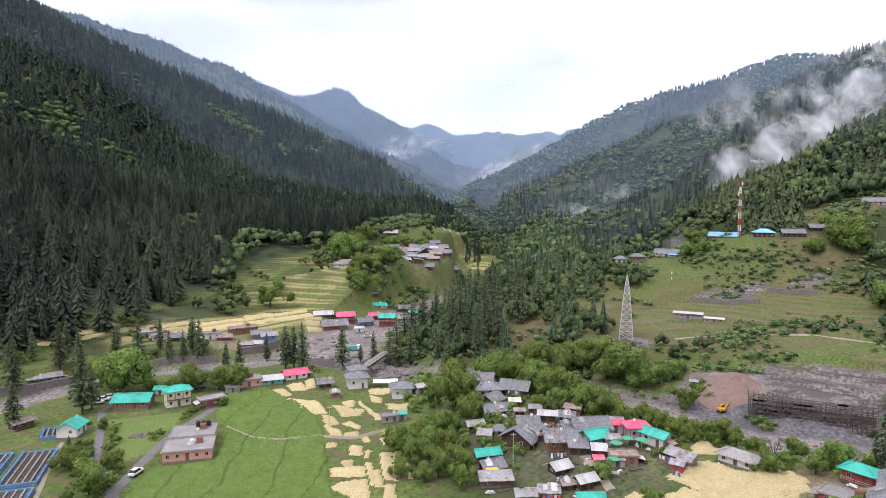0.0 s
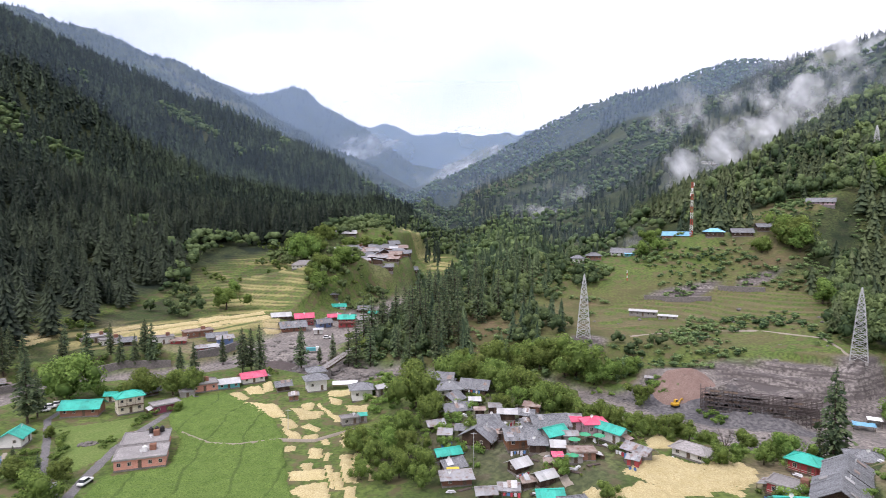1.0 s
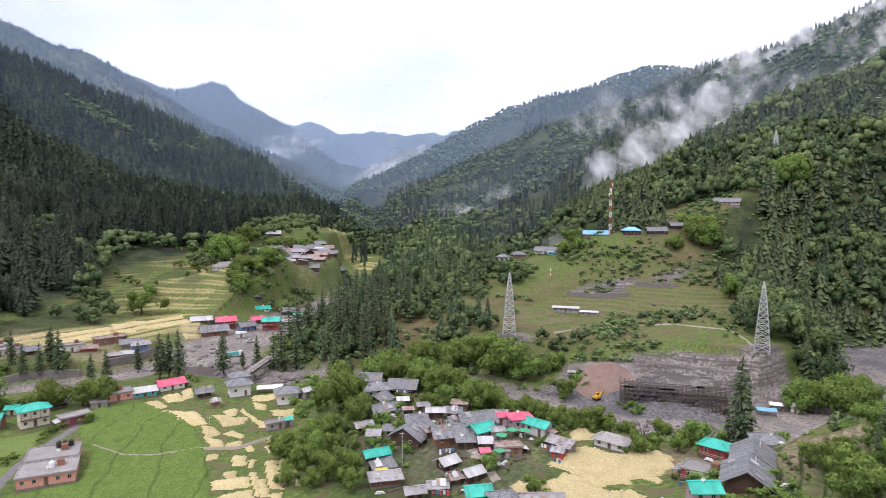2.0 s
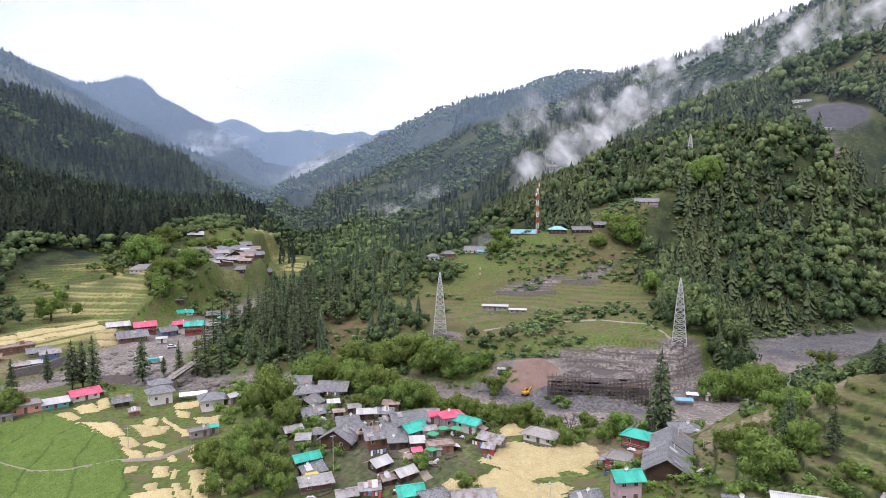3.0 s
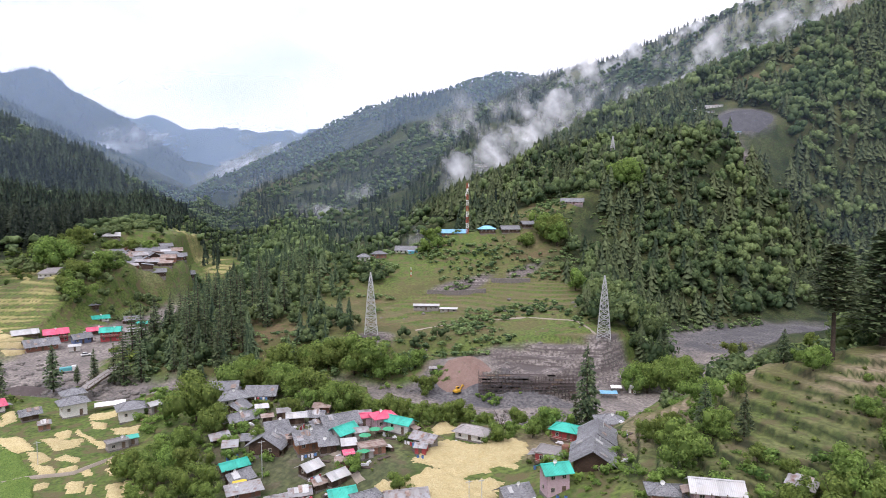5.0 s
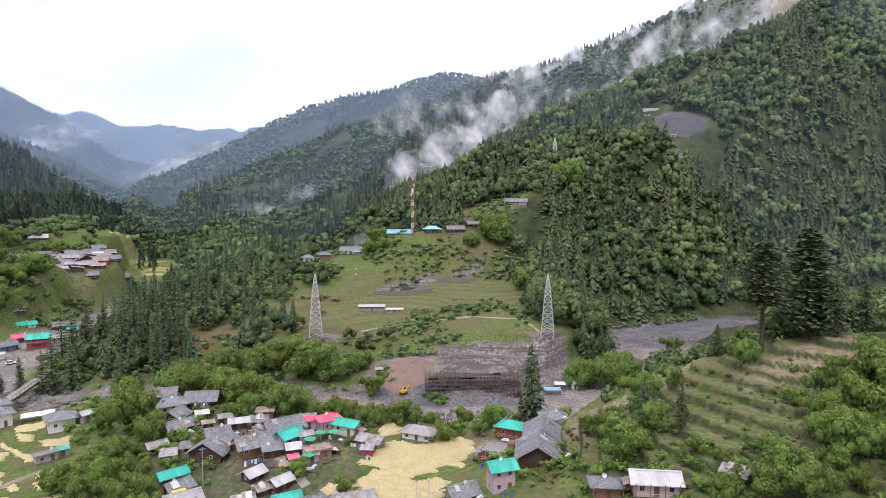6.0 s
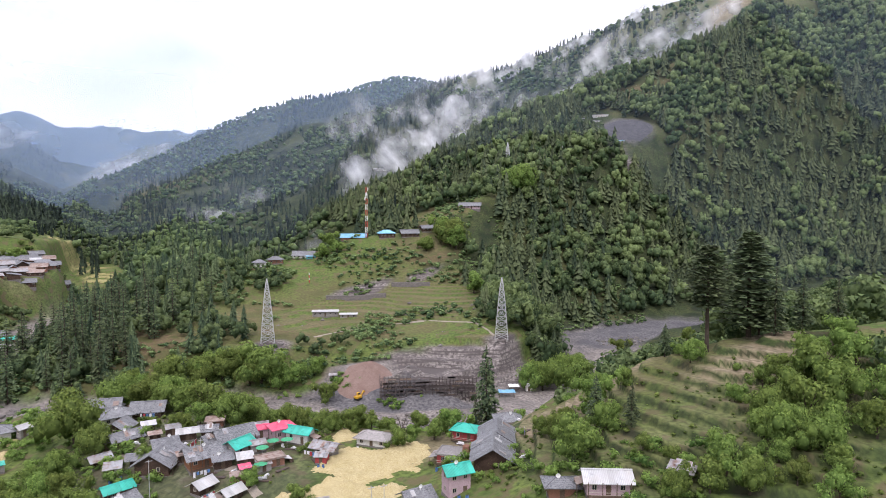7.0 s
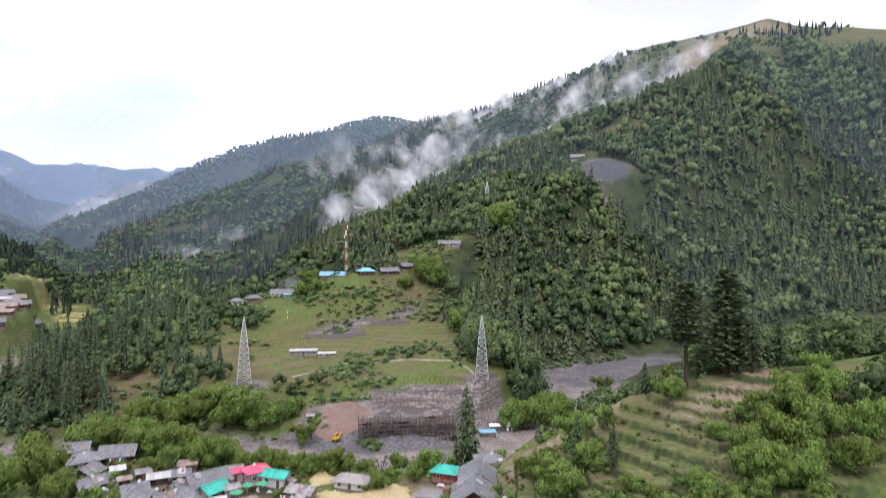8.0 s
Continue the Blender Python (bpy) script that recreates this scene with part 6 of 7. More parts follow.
                v += [tuple(c0 + Vector((0, 0, zz(u0)))), tuple(c0 * 0.55 + c1 * 0.45 + s * (wd * L * 0.85) + Vector((0, 0, zz(u0) - 0.02 + wob))), tuple(c1 + Vector((0, 0, zz(u1)))),
                      tuple(c0 * 0.55 + c1 * 0.45 - s * (wd * L * 0.85) + Vector((0, 0, zz(u0) - 0.02 - wob)))]
                f += [(b0, b0 + 1, b0 + 2), (b0, b0 + 2, b0 + 3)]
                # sprays tinted darker near the stem to imitate shade inside the tree
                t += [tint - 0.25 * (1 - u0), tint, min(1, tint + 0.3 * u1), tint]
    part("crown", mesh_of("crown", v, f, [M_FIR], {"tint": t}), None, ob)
    return ob


rt = np.random.RandomState(9)
PATTERNS = {"broad": [lambda: broadleaf(rt, 0.34), lambda: broadleaf(rt, 0.40), lambda: broadleaf(rt, 0.31), lambda: broadleaf(rt, 0.37)],
            "fir": [lambda: conifer(rt, 30, 0.12, 0.21), lambda: conifer(rt, 28, 0.08, 0.19), lambda: conifer(rt, 32, 0.15, 0.23)],
            "deodar": [lambda: deodar(rt, 15, 0.42, 0.225, True), lambda: deodar(rt, 24, 0.13, 0.31, False)],
            "spruce": [lambda: conifer(rt, 19, 0.06, 0.20, 8, 1.3), lambda: conifer(rt, 21, 0.10, 0.18, 8, 1.3), lambda: conifer(rt, 18, 0.12, 0.22, 8, 1.3)]}
GROWN = {}


def tree(x, y, h, sort, label, group, wide=1.0, which=None):
    k = rt.randint(len(PATTERNS[sort])) if which is None else which
    s = (h * wide, h * wide, h)
    m = lambda q: Matrix.LocRotScale((x, y, ground_z(x, y) - 0.1), Euler((0, 0, rt.rand() * 6.28)), q)
    if (sort, k) not in GROWN:
        ob = GROWN[(sort, k)] = PATTERNS[sort][k]()
        ob.matrix_basis = m(s)
    else:
        first = GROWN[(sort, k)]
        ob = copy_thing(first, m([a / b for a, b in zip(s, first.scale)]))
    return tagged(ob, label, "tree", group)


for rows, sort, label, group, wide in (
        (TALL_CONIFERS, "fir", "tall slender dark conifer by the river works", "conifers by the works", 0.85), (RIVER_CONIFERS, "fir", "dark green conifer on the river bank", "conifers along the river", 1.0),
        (BROADLEAF_LEFT, "broad", "leafy green tree beside lawn and lane", "trees by the lane", 1.05), (BROADLEAF_VILLAGE, "broad", "bright green leafy tree on the village bank", "trees round the village", 0.85),
        (BROADLEAF_EDGE + BROADLEAF_RIVER, "broad", "green leafy tree between wheat and river", "trees along the river edge", 1.0), (BROADLEAF_KNOLL + BROADLEAF_KNOLL_B, "broad", "leafy green tree on the terraced slope", "trees on the terraces", 0.88),
        (BROADLEAF_SPUR, "broad", "green broadleaf tree on the wooded spur", "trees on the spur", 1.0), (BROADLEAF_HAMLET, "broad", "rounded green tree near the hill hamlet", "trees round the hill hamlet", 1.15)):
    for x, y, h in rows:
        tree(x, y, h, sort, label, group, wide)
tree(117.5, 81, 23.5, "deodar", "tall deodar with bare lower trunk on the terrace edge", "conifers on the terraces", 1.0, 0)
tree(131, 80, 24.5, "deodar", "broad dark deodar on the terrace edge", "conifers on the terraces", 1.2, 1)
for x, y, h in KNOLL_CONIFERS:
    tree(x, y, h, "fir", "dark conifer on the terraced slope", "conifers on the terraces", 1.15)
# stand of conifers on the spur
x, y = spread(-28, 72, 250, 376, 5.6)
keep = (np.abs(y - (266 + 0.75 * (x + 24))) < 36) & (wobble(x, y, 30, 2, 61) > -0.55) & ~((x > 40) & (y < 290)) & (along(RIGHT_LINES[0], x, y)[1] > 0) & ((x < 26) | (rng.rand(len(x)) < 0.3))
for a, b in zip(x[keep], y[keep]):
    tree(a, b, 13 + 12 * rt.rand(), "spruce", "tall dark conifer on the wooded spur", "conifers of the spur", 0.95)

# ---------------------------------------------------------------- shrubs and scrub
x, y = spread(-30, 330, 235, 420, 3.3)
up = along(RIGHT_LINES[0], x, y)
edge = along(RIGHT_LINES[1], x, y)
open_ground = (np.hypot((x - 95) / 34, (y - 222) / 13) < 1) | (np.hypot((x - 150) / 36, (y - 212) / 17) < 1)
dense = wobble(x, y, 22, 3, 71)
lower = (edge[1] < 0) & (up[1] > 0)
steep = along(RIGHT_LINES[2], x, y)[1] > 0
keep = (up[1] > 0) & ~open_ground & (((lower) & (dense > -0.75)) | (steep & (dense > -0.1)) | (dense > 0.48) | ((y < 276) & (x > 90) & (dense > 0.0)))
h = 0.8 + 2.6 * rng.rand(keep.sum()) ** 1.4
plant("shrubs", BUSHES, x[keep], y[keep], h, h * 1.7, M_WOODLEAF, "green shrubs scattered over the grassy hillside", "shrub", 0.55 + 0.4 * wobble(x[keep], y[keep], 18, 2, 72))
x, y = spread(70, 145, 40, 130, 1.5)
z = on_ground(x, y)
on_step = np.zeros(len(x), bool)
for cx, cy, rx, ry, rise in TERRACES[3:4]:
    q = z / rise
    on_step |= (np.hypot((x - cx) / rx, (y - cy) / ry) < 0.95) & (np.abs(q - np.round(q)) > 0.06)
keep = (on_step | (along(KNOLL, x, y)[0] > 14)) & (rng.rand(len(x)) < 0.6) & (along(KNOLL, x, y)[0] > 5) & (wobble(x, y, 9, 3, 19) > -0.2)
h = 0.35 + 0.9 * rng.rand(keep.sum()) ** 2
plant("shrubs", WEEDS, x[keep], y[keep], h, h * 1.5, M_LEAF, "rough grass and weeds on the terrace risers", "undergrowth", 0.25 + 0.4 * wobble(x[keep], y[keep], 10, 2, 76), 0.15)
x, y = spread(-45, 120, 60, 232, 2.8)
dv = along(VILLAGE, x, y)
dk = along(KNOLL, x, y)
d_r = along(RIVER, x, y)[0]
wheat = inside(WHEAT_EDGE, x, y) | inside(CROP_EDGE, x, y)
bank = ((dv[0] > 17) & (dv[0] < 36) & (x < 20) & (x > -12)) | ((d_r > 9) & (d_r < 26) & (y < 236) & (x > 0)) | ((dk[0] < 60) & (x > 70) & (y < 130))
keep = bank & ~wheat & (wobble(x, y, 12, 3, 73) > np.where(x < 20, -0.3, np.where((x > 70) & (y < 130), np.where(np.hypot((x - 102) / 15, (y - 80) / 15) < 1, 0.6, 0.05), 0.0)))
h = 0.8 + 2.2 * rng.rand(keep.sum())
plant("shrubs", NEAR_BUSHES, x[keep], y[keep], h, h * 1.1, M_LEAF, "bright green shrubs on banks and terrace edges", "shrub", 0.6 + 0.3 * wobble(x[keep], y[keep], 18, 2, 74))
x, y = spread(-160, 30, 190, 560, 6.0)
d_s, d_r = along(SIDE_STREAM, x, y)[0], along(RIVER, x, y)[0]
keep = (wobble(x, y, 25, 3, 75) > 0.3) & (d_s > 14) & (d_r > 26) & (np.hypot(x, y) > 235) & ~((np.hypot((x + 95) / 40, (y - 340) / 60) < 1))
h = 1.5 + 4.0 * rng.rand(keep.sum())
plant("shrubs", BUSHES, x[keep], y[keep], h, h * 1.2, M_LEAF, "green shrubs and small trees along the far bank", "shrub", np.full(keep.sum(), 0.35))


# ---------------------------------------------------------------- pylons and mast
def pylon(x, y, turn, height, foot):
    ob = tagged(stand("pylon", x, y, turn), "grey lattice steel pylon on the grassy bench", "pylon", "pylons on the bench")
    for sx in (-1, 1):
        for sy in (-1, 1):
            base = bmesh.new()
            slab(base, sx * foot - 0.5, sx * foot + 0.5, sy * foot - 0.5, sy * foot + 0.5, -1.0, 0.35)
            part("footing", base, WALLS["concrete"], ob)
    tiers = 12
    zs = [height * (1 - (1 - k / tiers) ** 1.15) for k in range(tiers + 1)]
    w = lambda z: foot * (1 - z / height) ** 0.9 + 0.42 * (1 - (z / height) ** 6)
    for sx, sy in ((-1, -1), (1, -1), (1, 1), (-1, 1)):
        for a, b in zip(zs, zs[1:]):
            leg = bmesh.new()
            bar(leg, (sx * w(a), sy * w(a), a), (sx * w(b), sy * w(b), b), 0.16)
            part("leg", leg, M_STEEL, ob)
    for a, b in zip(zs, zs[1:]):
        for (ax, ay), (bx, by) in (((-1, -1), (1, -1)), ((1, -1), (1, 1)), ((1, 1), (-1, 1)), ((-1, 1), (-1, -1))):
            for (px_, py_, pz), (qx, qy, qz) in (((ax, ay, a), (bx, by, b)), ((bx, by, a), (ax, ay, b)), ((ax, ay, b), (bx, by, b))):
                br = bmesh.new()
                bar(br, (px_ * w(pz), py_ * w(pz), pz), (qx * w(qz), qy * w(qz), qz), 0.085)
                part("brace", br, M_STEEL, ob)
    return ob


pylon(77, 260, -16, 27, 2.4)
pylon(167, 216, -38, 27, 2.4)
pylon(316, 402, -30, 20, 2.0)

mast = tagged(stand("radio_mast", 171, 361, -25), "red and white lattice radio mast on the ridge", "mast")
for k in range(9):
    seg = bmesh.new()
    z0, z1, r = k * 3.6, (k + 1) * 3.6, 0.72 - 0.03 * k
    for sx, sy in ((-1, -1), (1, -1), (1, 1), (-1, 1)):
        bar(seg, (sx * r, sy * r, z0), (sx * r, sy * r, z1), 0.10)
    for q in range(3):
        za, zb = z0 + q * 1.2, z0 + (q + 1) * 1.2
        for (ax, ay), (bx, by) in (((-1, -1), (1, -1)), ((1, -1), (1, 1)), ((1, 1), (-1, 1)), ((-1, 1), (-1, -1))):
            bar(seg, (ax * r, ay * r, za), (bx * r, by * r, zb), 0.06)
            bar(seg, (bx * r, by * r, za), (ax * r, ay * r, zb), 0.06)
    part("mast_section", seg, M_RED if k % 2 == 0 else M_WHITE, mast, "red lattice section" if k % 2 == 0 else "white lattice section")
for k, z in enumerate((24, 27, 30)):
    panel = bmesh.new()
    slab(panel, -0.25 + 0.9 * (k - 1), 0.25 + 0.9 * (k - 1), -1.35, -1.1, z, z + 2.0)
    part("antenna_panel", panel, M_WHITE, mast)
short = tagged(stand("radio_mast", 125, 340, 0), "short red and white post on the hillside", "mast")
for k in range(4):
    seg = bmesh.new()
    tube(seg, (0, 0, k * 1.4), (0, 0, (k + 1) * 1.4), 0.25, 0.25, 8)
    part("mast_section", seg, M_RED if k % 2 == 0 else M_WHITE, short)


def pole(x, y, h, label="grey utility pole among the houses"):
    ob = tagged(stand("utility_pole", x, y), label, "pole", "utility poles")
    bm = bmesh.new()
    tube(bm, (0, 0, -0.5), (0, 0, h), 0.09, 0.06, 8)
    part("post", bm, M_STEEL, ob)
    arm = bmesh.new()
    bar(arm, (-0.7, 0, h - 0.4), (0.7, 0, h - 0.4), 0.05)
    part("crossarm", arm, M_STEEL, ob)


for x, y, h in ((16.7, 145, 9), (28, 148, 7), (51, 106.5, 6), (53.5, 106, 6), (352, 377, 14), (346, 372, 14), (-33, 178, 6)):
    pole(x, y, h)

# ---------------------------------------------------------------- river works
def heap(x, y, rx, ry, h, mat, label):
    a, r = np.meshgrid(np.linspace(0, 2 * math.pi, 40)[:-1], np.linspace(0.02, 1.0, 12), indexing="ij")
    X, Y = x + np.cos(a) * r * rx, y + np.sin(a) * r * ry
    Z = on_ground(X.ravel(), Y.ravel()).reshape(X.shape) - 0.2 + h * (1 - r) ** 0.9 * (1 + 0.18 * wobble(X, Y, 3, 3, 81)) + 0.2 * wobble(X, Y, 1.5, 2, 82) * (r < 0.95)
    n, m = X.shape
    f = [(i * m + j, i * m + j + 1, ((i + 1) % n) * m + j + 1, ((i + 1) % n) * m + j) for i in range(n) for j in range(m - 1)]
    return tagged(new("earth_mound", mesh_of("earth_mound", np.stack([X, Y, Z], -1).reshape(-1, 3), f, [mat], None, True)), label, "heap")


heap(105, 224, 12, 8, 4.2, M_SPOIL, "reddish-brown heap of excavated earth")
heap(-54, 263, 11, 7, 3.0, M_SCAFF, "dark grey heap of gravel on the river bed")
heap(456, 402, 24, 22, 6, M_SLAG, "dark grey heap of crushed stone on the quarry shelf")

digger = tagged(stand("excavator", 98.5, 216.5, 20, None, 0.9), "yellow excavator standing on the river bank", "excavator")
for s in (-1, 1):
    bm = bmesh.new()
    slab(bm, -1.6, 1.6, s * 1.0 - 0.25, s * 1.0 + 0.25, 0.05, 0.75)
    bmesh.ops.bevel(bm, geom=bm.edges[:], offset=0.2, segments=2, affect="EDGES")
    part("track", bm, M_BLACK, digger)
bm = bmesh.new()
slab(bm, -1.7, 1.2, -1.1, 1.1, 0.8, 1.7)
bmesh.ops.bevel(bm, geom=bm.edges[:], offset=0.1, segments=2, affect="EDGES")
part("body", bm, M_YELLOW, digger)
bm = bmesh.new()
slab(bm, 0.0, 1.2, 0.1, 1.05, 1.702, 2.9)
cab = part("cab", bm, M_YELLOW, digger)
bm = bmesh.new()
slab(bm, 0.15, 1.23, 0.07, 0.95, 2.0, 2.75)
part("pane", bm, M_GLASS, cab)
bm = bmesh.new()
bar(bm, (1.1, -0.3, 1.4), (3.0, -0.3, 3.4), 0.22)
bar(bm, (3.0, -0.3, 3.4), (4.3, -0.3, 1.6), 0.17)
part("arm", bm, M_YELLOW, digger)
bm = bmesh.new()
hull(bm, [(4.0, -0.8, 1.7), (4.5, -0.8, 1.7), (4.6, -0.8, 0.8), (3.9, -0.8, 0.9), (4.0, 0.2, 1.7), (4.5, 0.2, 1.7), (4.6, 0.2, 0.8), (3.9, 0.2, 0.9)], ((0, 1, 2, 3), (4, 5, 6, 7), (0, 1, 5, 4), (1, 2, 6, 5), (2, 3, 7, 6), (3, 0, 4, 7)))
part("bucket", bm, M_STEEL, digger)

works = tagged(stand("scaffolding", 122, 203, -25, -14.6), "grey scaffolding and shuttering round a half-built wall", "scaffolding")
for k in range(27):
    for r in range(3):
        bm = bmesh.new()
        q = -18.5 + k * 1.42 + 0.25 * hr.uniform(-1, 1)
        bar(bm, (q, r * 1.7 - 1.5, 0), (q + 0.1 * hr.uniform(-1, 1), r * 1.7 - 1.5, 9.6 + hr.uniform(-1.6, 1.6) - 0.04 * k), 0.10)
        part("post", bm, M_SCAFF, works)
for lev in range(6):
    for r in range(3):
        bm = bmesh.new()
        bar(bm, (-18.8, r * 1.7 - 1.65, 1.6 + 1.6 * lev), (18.8, r * 1.7 - 1.65, 1.5 + 1.6 * lev), 0.10)
        part("beam", bm, M_SCAFF, works)
for k in range(44):
    bm = bmesh.new()
    q, lev = hr.uniform(-18, 16), hr.randint(0, 5)
    slab(bm, q, q + hr.uniform(1.5, 4), -1.45, 0.4, 1.72 + 1.6 * lev, 1.80 + 1.6 * lev)
    part("plank", bm, M_DARKWOOD if k % 2 else M_SCAFF, works)
for k in range(30):
    bm = bmesh.new()
    q, lev = hr.uniform(-18, 15), hr.randint(0, 3)
    bar(bm, (q, -1.7, 0.2 + 1.6 * lev), (q + 2.4, -1.7, 1.7 + 1.6 * lev), 0.07)
    part("brace", bm, M_SCAFF, works)
core = tagged(stand("retaining_wall", 124, 206, -25, -14.6), "half-built grey concrete wall behind scaffolding", "wall")
bm = bmesh.new()
slab(bm, -18, 18, 0.5, 3.2, -1, 5.6)
part("wall", bm, M_SCAFF, core)
for q, w, h in ((-8.5, 4.5, 3.4), (-2.5, 2.0, 4.4), (4.5, 4.8, 3.6)):
    bm = bmesh.new()
    slab(bm, q, q + w, -4.4, -3.4, 0, h)
    bmesh.ops.bevel(bm, geom=bm.edges[:], offset=0.06, segments=1, affect="EDGES")
    part("footing", bm, WALLS["concrete"], core, "pale concrete block")


def boulder_field(name, boxes, label, size0, size1, mat):
    V, Fc, start = [], [], 0
    ico = bmesh.new()
    bmesh.ops.create_icosphere(ico, subdivisions=1, radius=1)
    iv, if_ = np.array([v.co[:] for v in ico.verts]), np.array([[v.index for v in f.verts] for f in ico.faces])
    ico.free()
    for cx, cy, rx, ry, n in boxes:
        for _ in range(n):
            a, r = rng.rand() * 6.28, math.sqrt(rng.rand())
            px_, py_ = cx + rx * r * math.cos(a), cy + ry * r * math.sin(a)
            s = size0 + (size1 - size0) * rng.rand() ** 2.5
            w = iv * (1 + 0.25 * rng.randn(len(iv), 1)) * s * np.array([1 + 0.5 * rng.rand(), 1, 0.7])
            V.append(w + np.array([px_, py_, ground_z(px_, py_) + 0.15 * s]))
            Fc.append(if_ + start)
            start += len(iv)
    return tagged(new(name, mesh_of(name, np.concatenate(V), np.concatenate(Fc), [mat])), label, "boulders", kind="stuff")


boulder_field("boulders", [(-20, 250, 22, 7, 160), (-45, 262, 14, 14, 90), (270, 238, 18, 12, 110), (112, 185, 26, 8, 120), (60, 228, 26, 6, 80), (-60, 290, 14, 22, 60), (130, 255, 60, 40, 40)], "grey river boulders and rubble", 0.25, 1.3, M_STONE)


def wall_run(line, height, thick, label):
    """A retaining wall that steps along the ground."""
    ob = tagged(new("retaining_wall"), label, "wall")
    for (ax, ay), (bx, by) in zip(line, line[1:]):
        bm = bmesh.new()
        d = Vector((bx - ax, by - ay)).normalized()
        s = Vector((-d.y, d.x)) * thick / 2
        za, zb = ground_z(ax, ay), ground_z(bx, by)
        c = [(ax + s.x, ay + s.y), (bx + s.x, by + s.y), (bx - s.x, by - s.y), (ax - s.x, ay - s.y)]
        hull(bm, [(*c[0], za - 2), (*c[1], zb - 2), (*c[2], zb - 2), (*c[3], za - 2), (*c[0], za + height), (*c[1], zb + height), (*c[2], zb + height), (*c[3], za + height)],
             ((3, 2, 1, 0), (4, 5, 6, 7), (0, 1, 5, 4), (1, 2, 6, 5), (2, 3, 7, 6), (3, 0, 4, 7)))
        bmesh.ops.bevel(bm, geom=bm.edges[:], offset=0.08, segments=1, affect="EDGES")
        part("wall_section", bm, M_STONE, ob)
    return ob


wall_run([(-170, 200), (-156, 210), (-147, 221), (-139, 234), (-126, 250), (-112, 258), (-96, 262)], 2.6, 1.0, "rubble stone retaining wall along the stream")
wall_run([(-88, 268), (-80, 277), (-74, 287), (-76, 300)], 3.2, 1.0, "dark stone retaining wall by the river bend")
wall_run([(127, 320), (142, 316), (158, 309)], 2.6, 0.8, "dark dry-stone terrace wall on the bench")
wall_run([(166, 318), (180, 312), (186, 308)], 2.4, 0.8, "dark dry-stone terrace wall on the slope")

bridge = tagged(stand("footbridge", -27, 262, 75, -4.0), "narrow plank bridge over the boulder river", "bridge")
bm = bmesh.new()
for s in (-1, 1):
    slab(bm, -17, 17, s * 1.2 - 0.2, s * 1.2 + 0.2, -0.9, -0.02)
part("girder", bm, M_DARKWOOD, bridge)
for k in range(34):
    bm = bmesh.new()
    slab(bm, -17 + k, -16.06 + k, -1.7, 1.7, 0.0, 0.1)
    part("plank", bm, WALLS["concrete"], bridge)
for s in (-1, 1):
    bm = bmesh.new()
    bar(bm, (-17, s * 1.6, 1.05), (17, s * 1.6, 1.05), 0.05)
    for k in range(12):
        bar(bm, (-17 + k * 3.09, s * 1.6, 0.1), (-17 + k * 3.09, s * 1.6, 1.05), 0.05)
    part("rail", bm, M_DARKWOOD, bridge)
bm = bmesh.new()
for q in (-16, 16):
    slab(bm, q - 1.5, q + 1.5, -2.0, 2.0, -6, -0.92)
part("abutment", bm, M_STONE, bridge)


# ---------------------------------------------------------------- fish ponds, cars, tanks
def raceway(x, y, turn, L, W, lanes):
    ob = tagged(stand("fish_pond", x, y, turn), "concrete fish pond with blue rails and dark channels", "pond", "fish ponds")
    rim = bmesh.new()
    for x0, x1, y0, y1 in ((-L / 2, L / 2, -W / 2, -W / 2 + 0.4), (-L / 2, L / 2, W / 2 - 0.4, W / 2), (-L / 2, -L / 2 + 0.4, -W / 2 + 0.4, W / 2 - 0.4), (L / 2 - 0.4, L / 2, -W / 2 + 0.4, W / 2 - 0.4)):
        slab(rim, x0, x1, y0, y1, -0.8, 0.9)
    part("rim", rim, M_BLUE, ob, "blue painted rim")
    pool = bmesh.new()
    slab(pool, -L / 2 + 0.4, L / 2 - 0.4, -W / 2 + 0.4, W / 2 - 0.4, -0.8, 0.45)
    part("water", pool, M_POND, ob, "dark brown water")
    for k in range(1, lanes):
        q = -W / 2 + W * k / lanes
        bm = bmesh.new()
        slab(bm, -L / 2 + 0.4, L / 2 - 0.4, q - 0.16, q + 0.16, -0.8, 0.8)
        part("divider", bm, WALLS["concrete"], ob)
    for s in (-1, 1):
        bm = bmesh.new()
        bar(bm, (-L / 2, s * W / 2 * 0.98, 1.7), (L / 2, s * W / 2 * 0.98, 1.7), 0.05)
        for k in range(7):
            bar(bm, (-L / 2 + L * k / 6, s * W / 2 * 0.98, 0.9), (-L / 2 + L * k / 6, s * W / 2 * 0.98, 1.7), 0.05)
        part("rail", bm, M_BLUE, ob)


M_POND = plain("pond_water", (0.09, 0.075, 0.06), (0.07, 0.065, 0.055), 1.0, 0.12, bump=0.1)
raceway(-100.5, 148, 110, 21, 8, 5)
raceway(-110.5, 146, 110, 20, 8, 5)
raceway(-93, 127.5, 110, 16, 8.5, 5)
raceway(-109, 171, 116, 8, 5.5, 4)


def car(x, y, turn, mat, label):
    ob = tagged(stand("car", x, y, turn, ground_z(x, y) + 0.12), label, "car", "parked cars")
    bm = bmesh.new()
    slab(bm, -2.0, 2.0, -0.82, 0.82, 0.35, 0.95)
    bmesh.ops.bevel(bm, geom=bm.edges[:], offset=0.14, segments=2, affect="EDGES")
    part("body", bm, mat, ob)
    bm = bmesh.new()
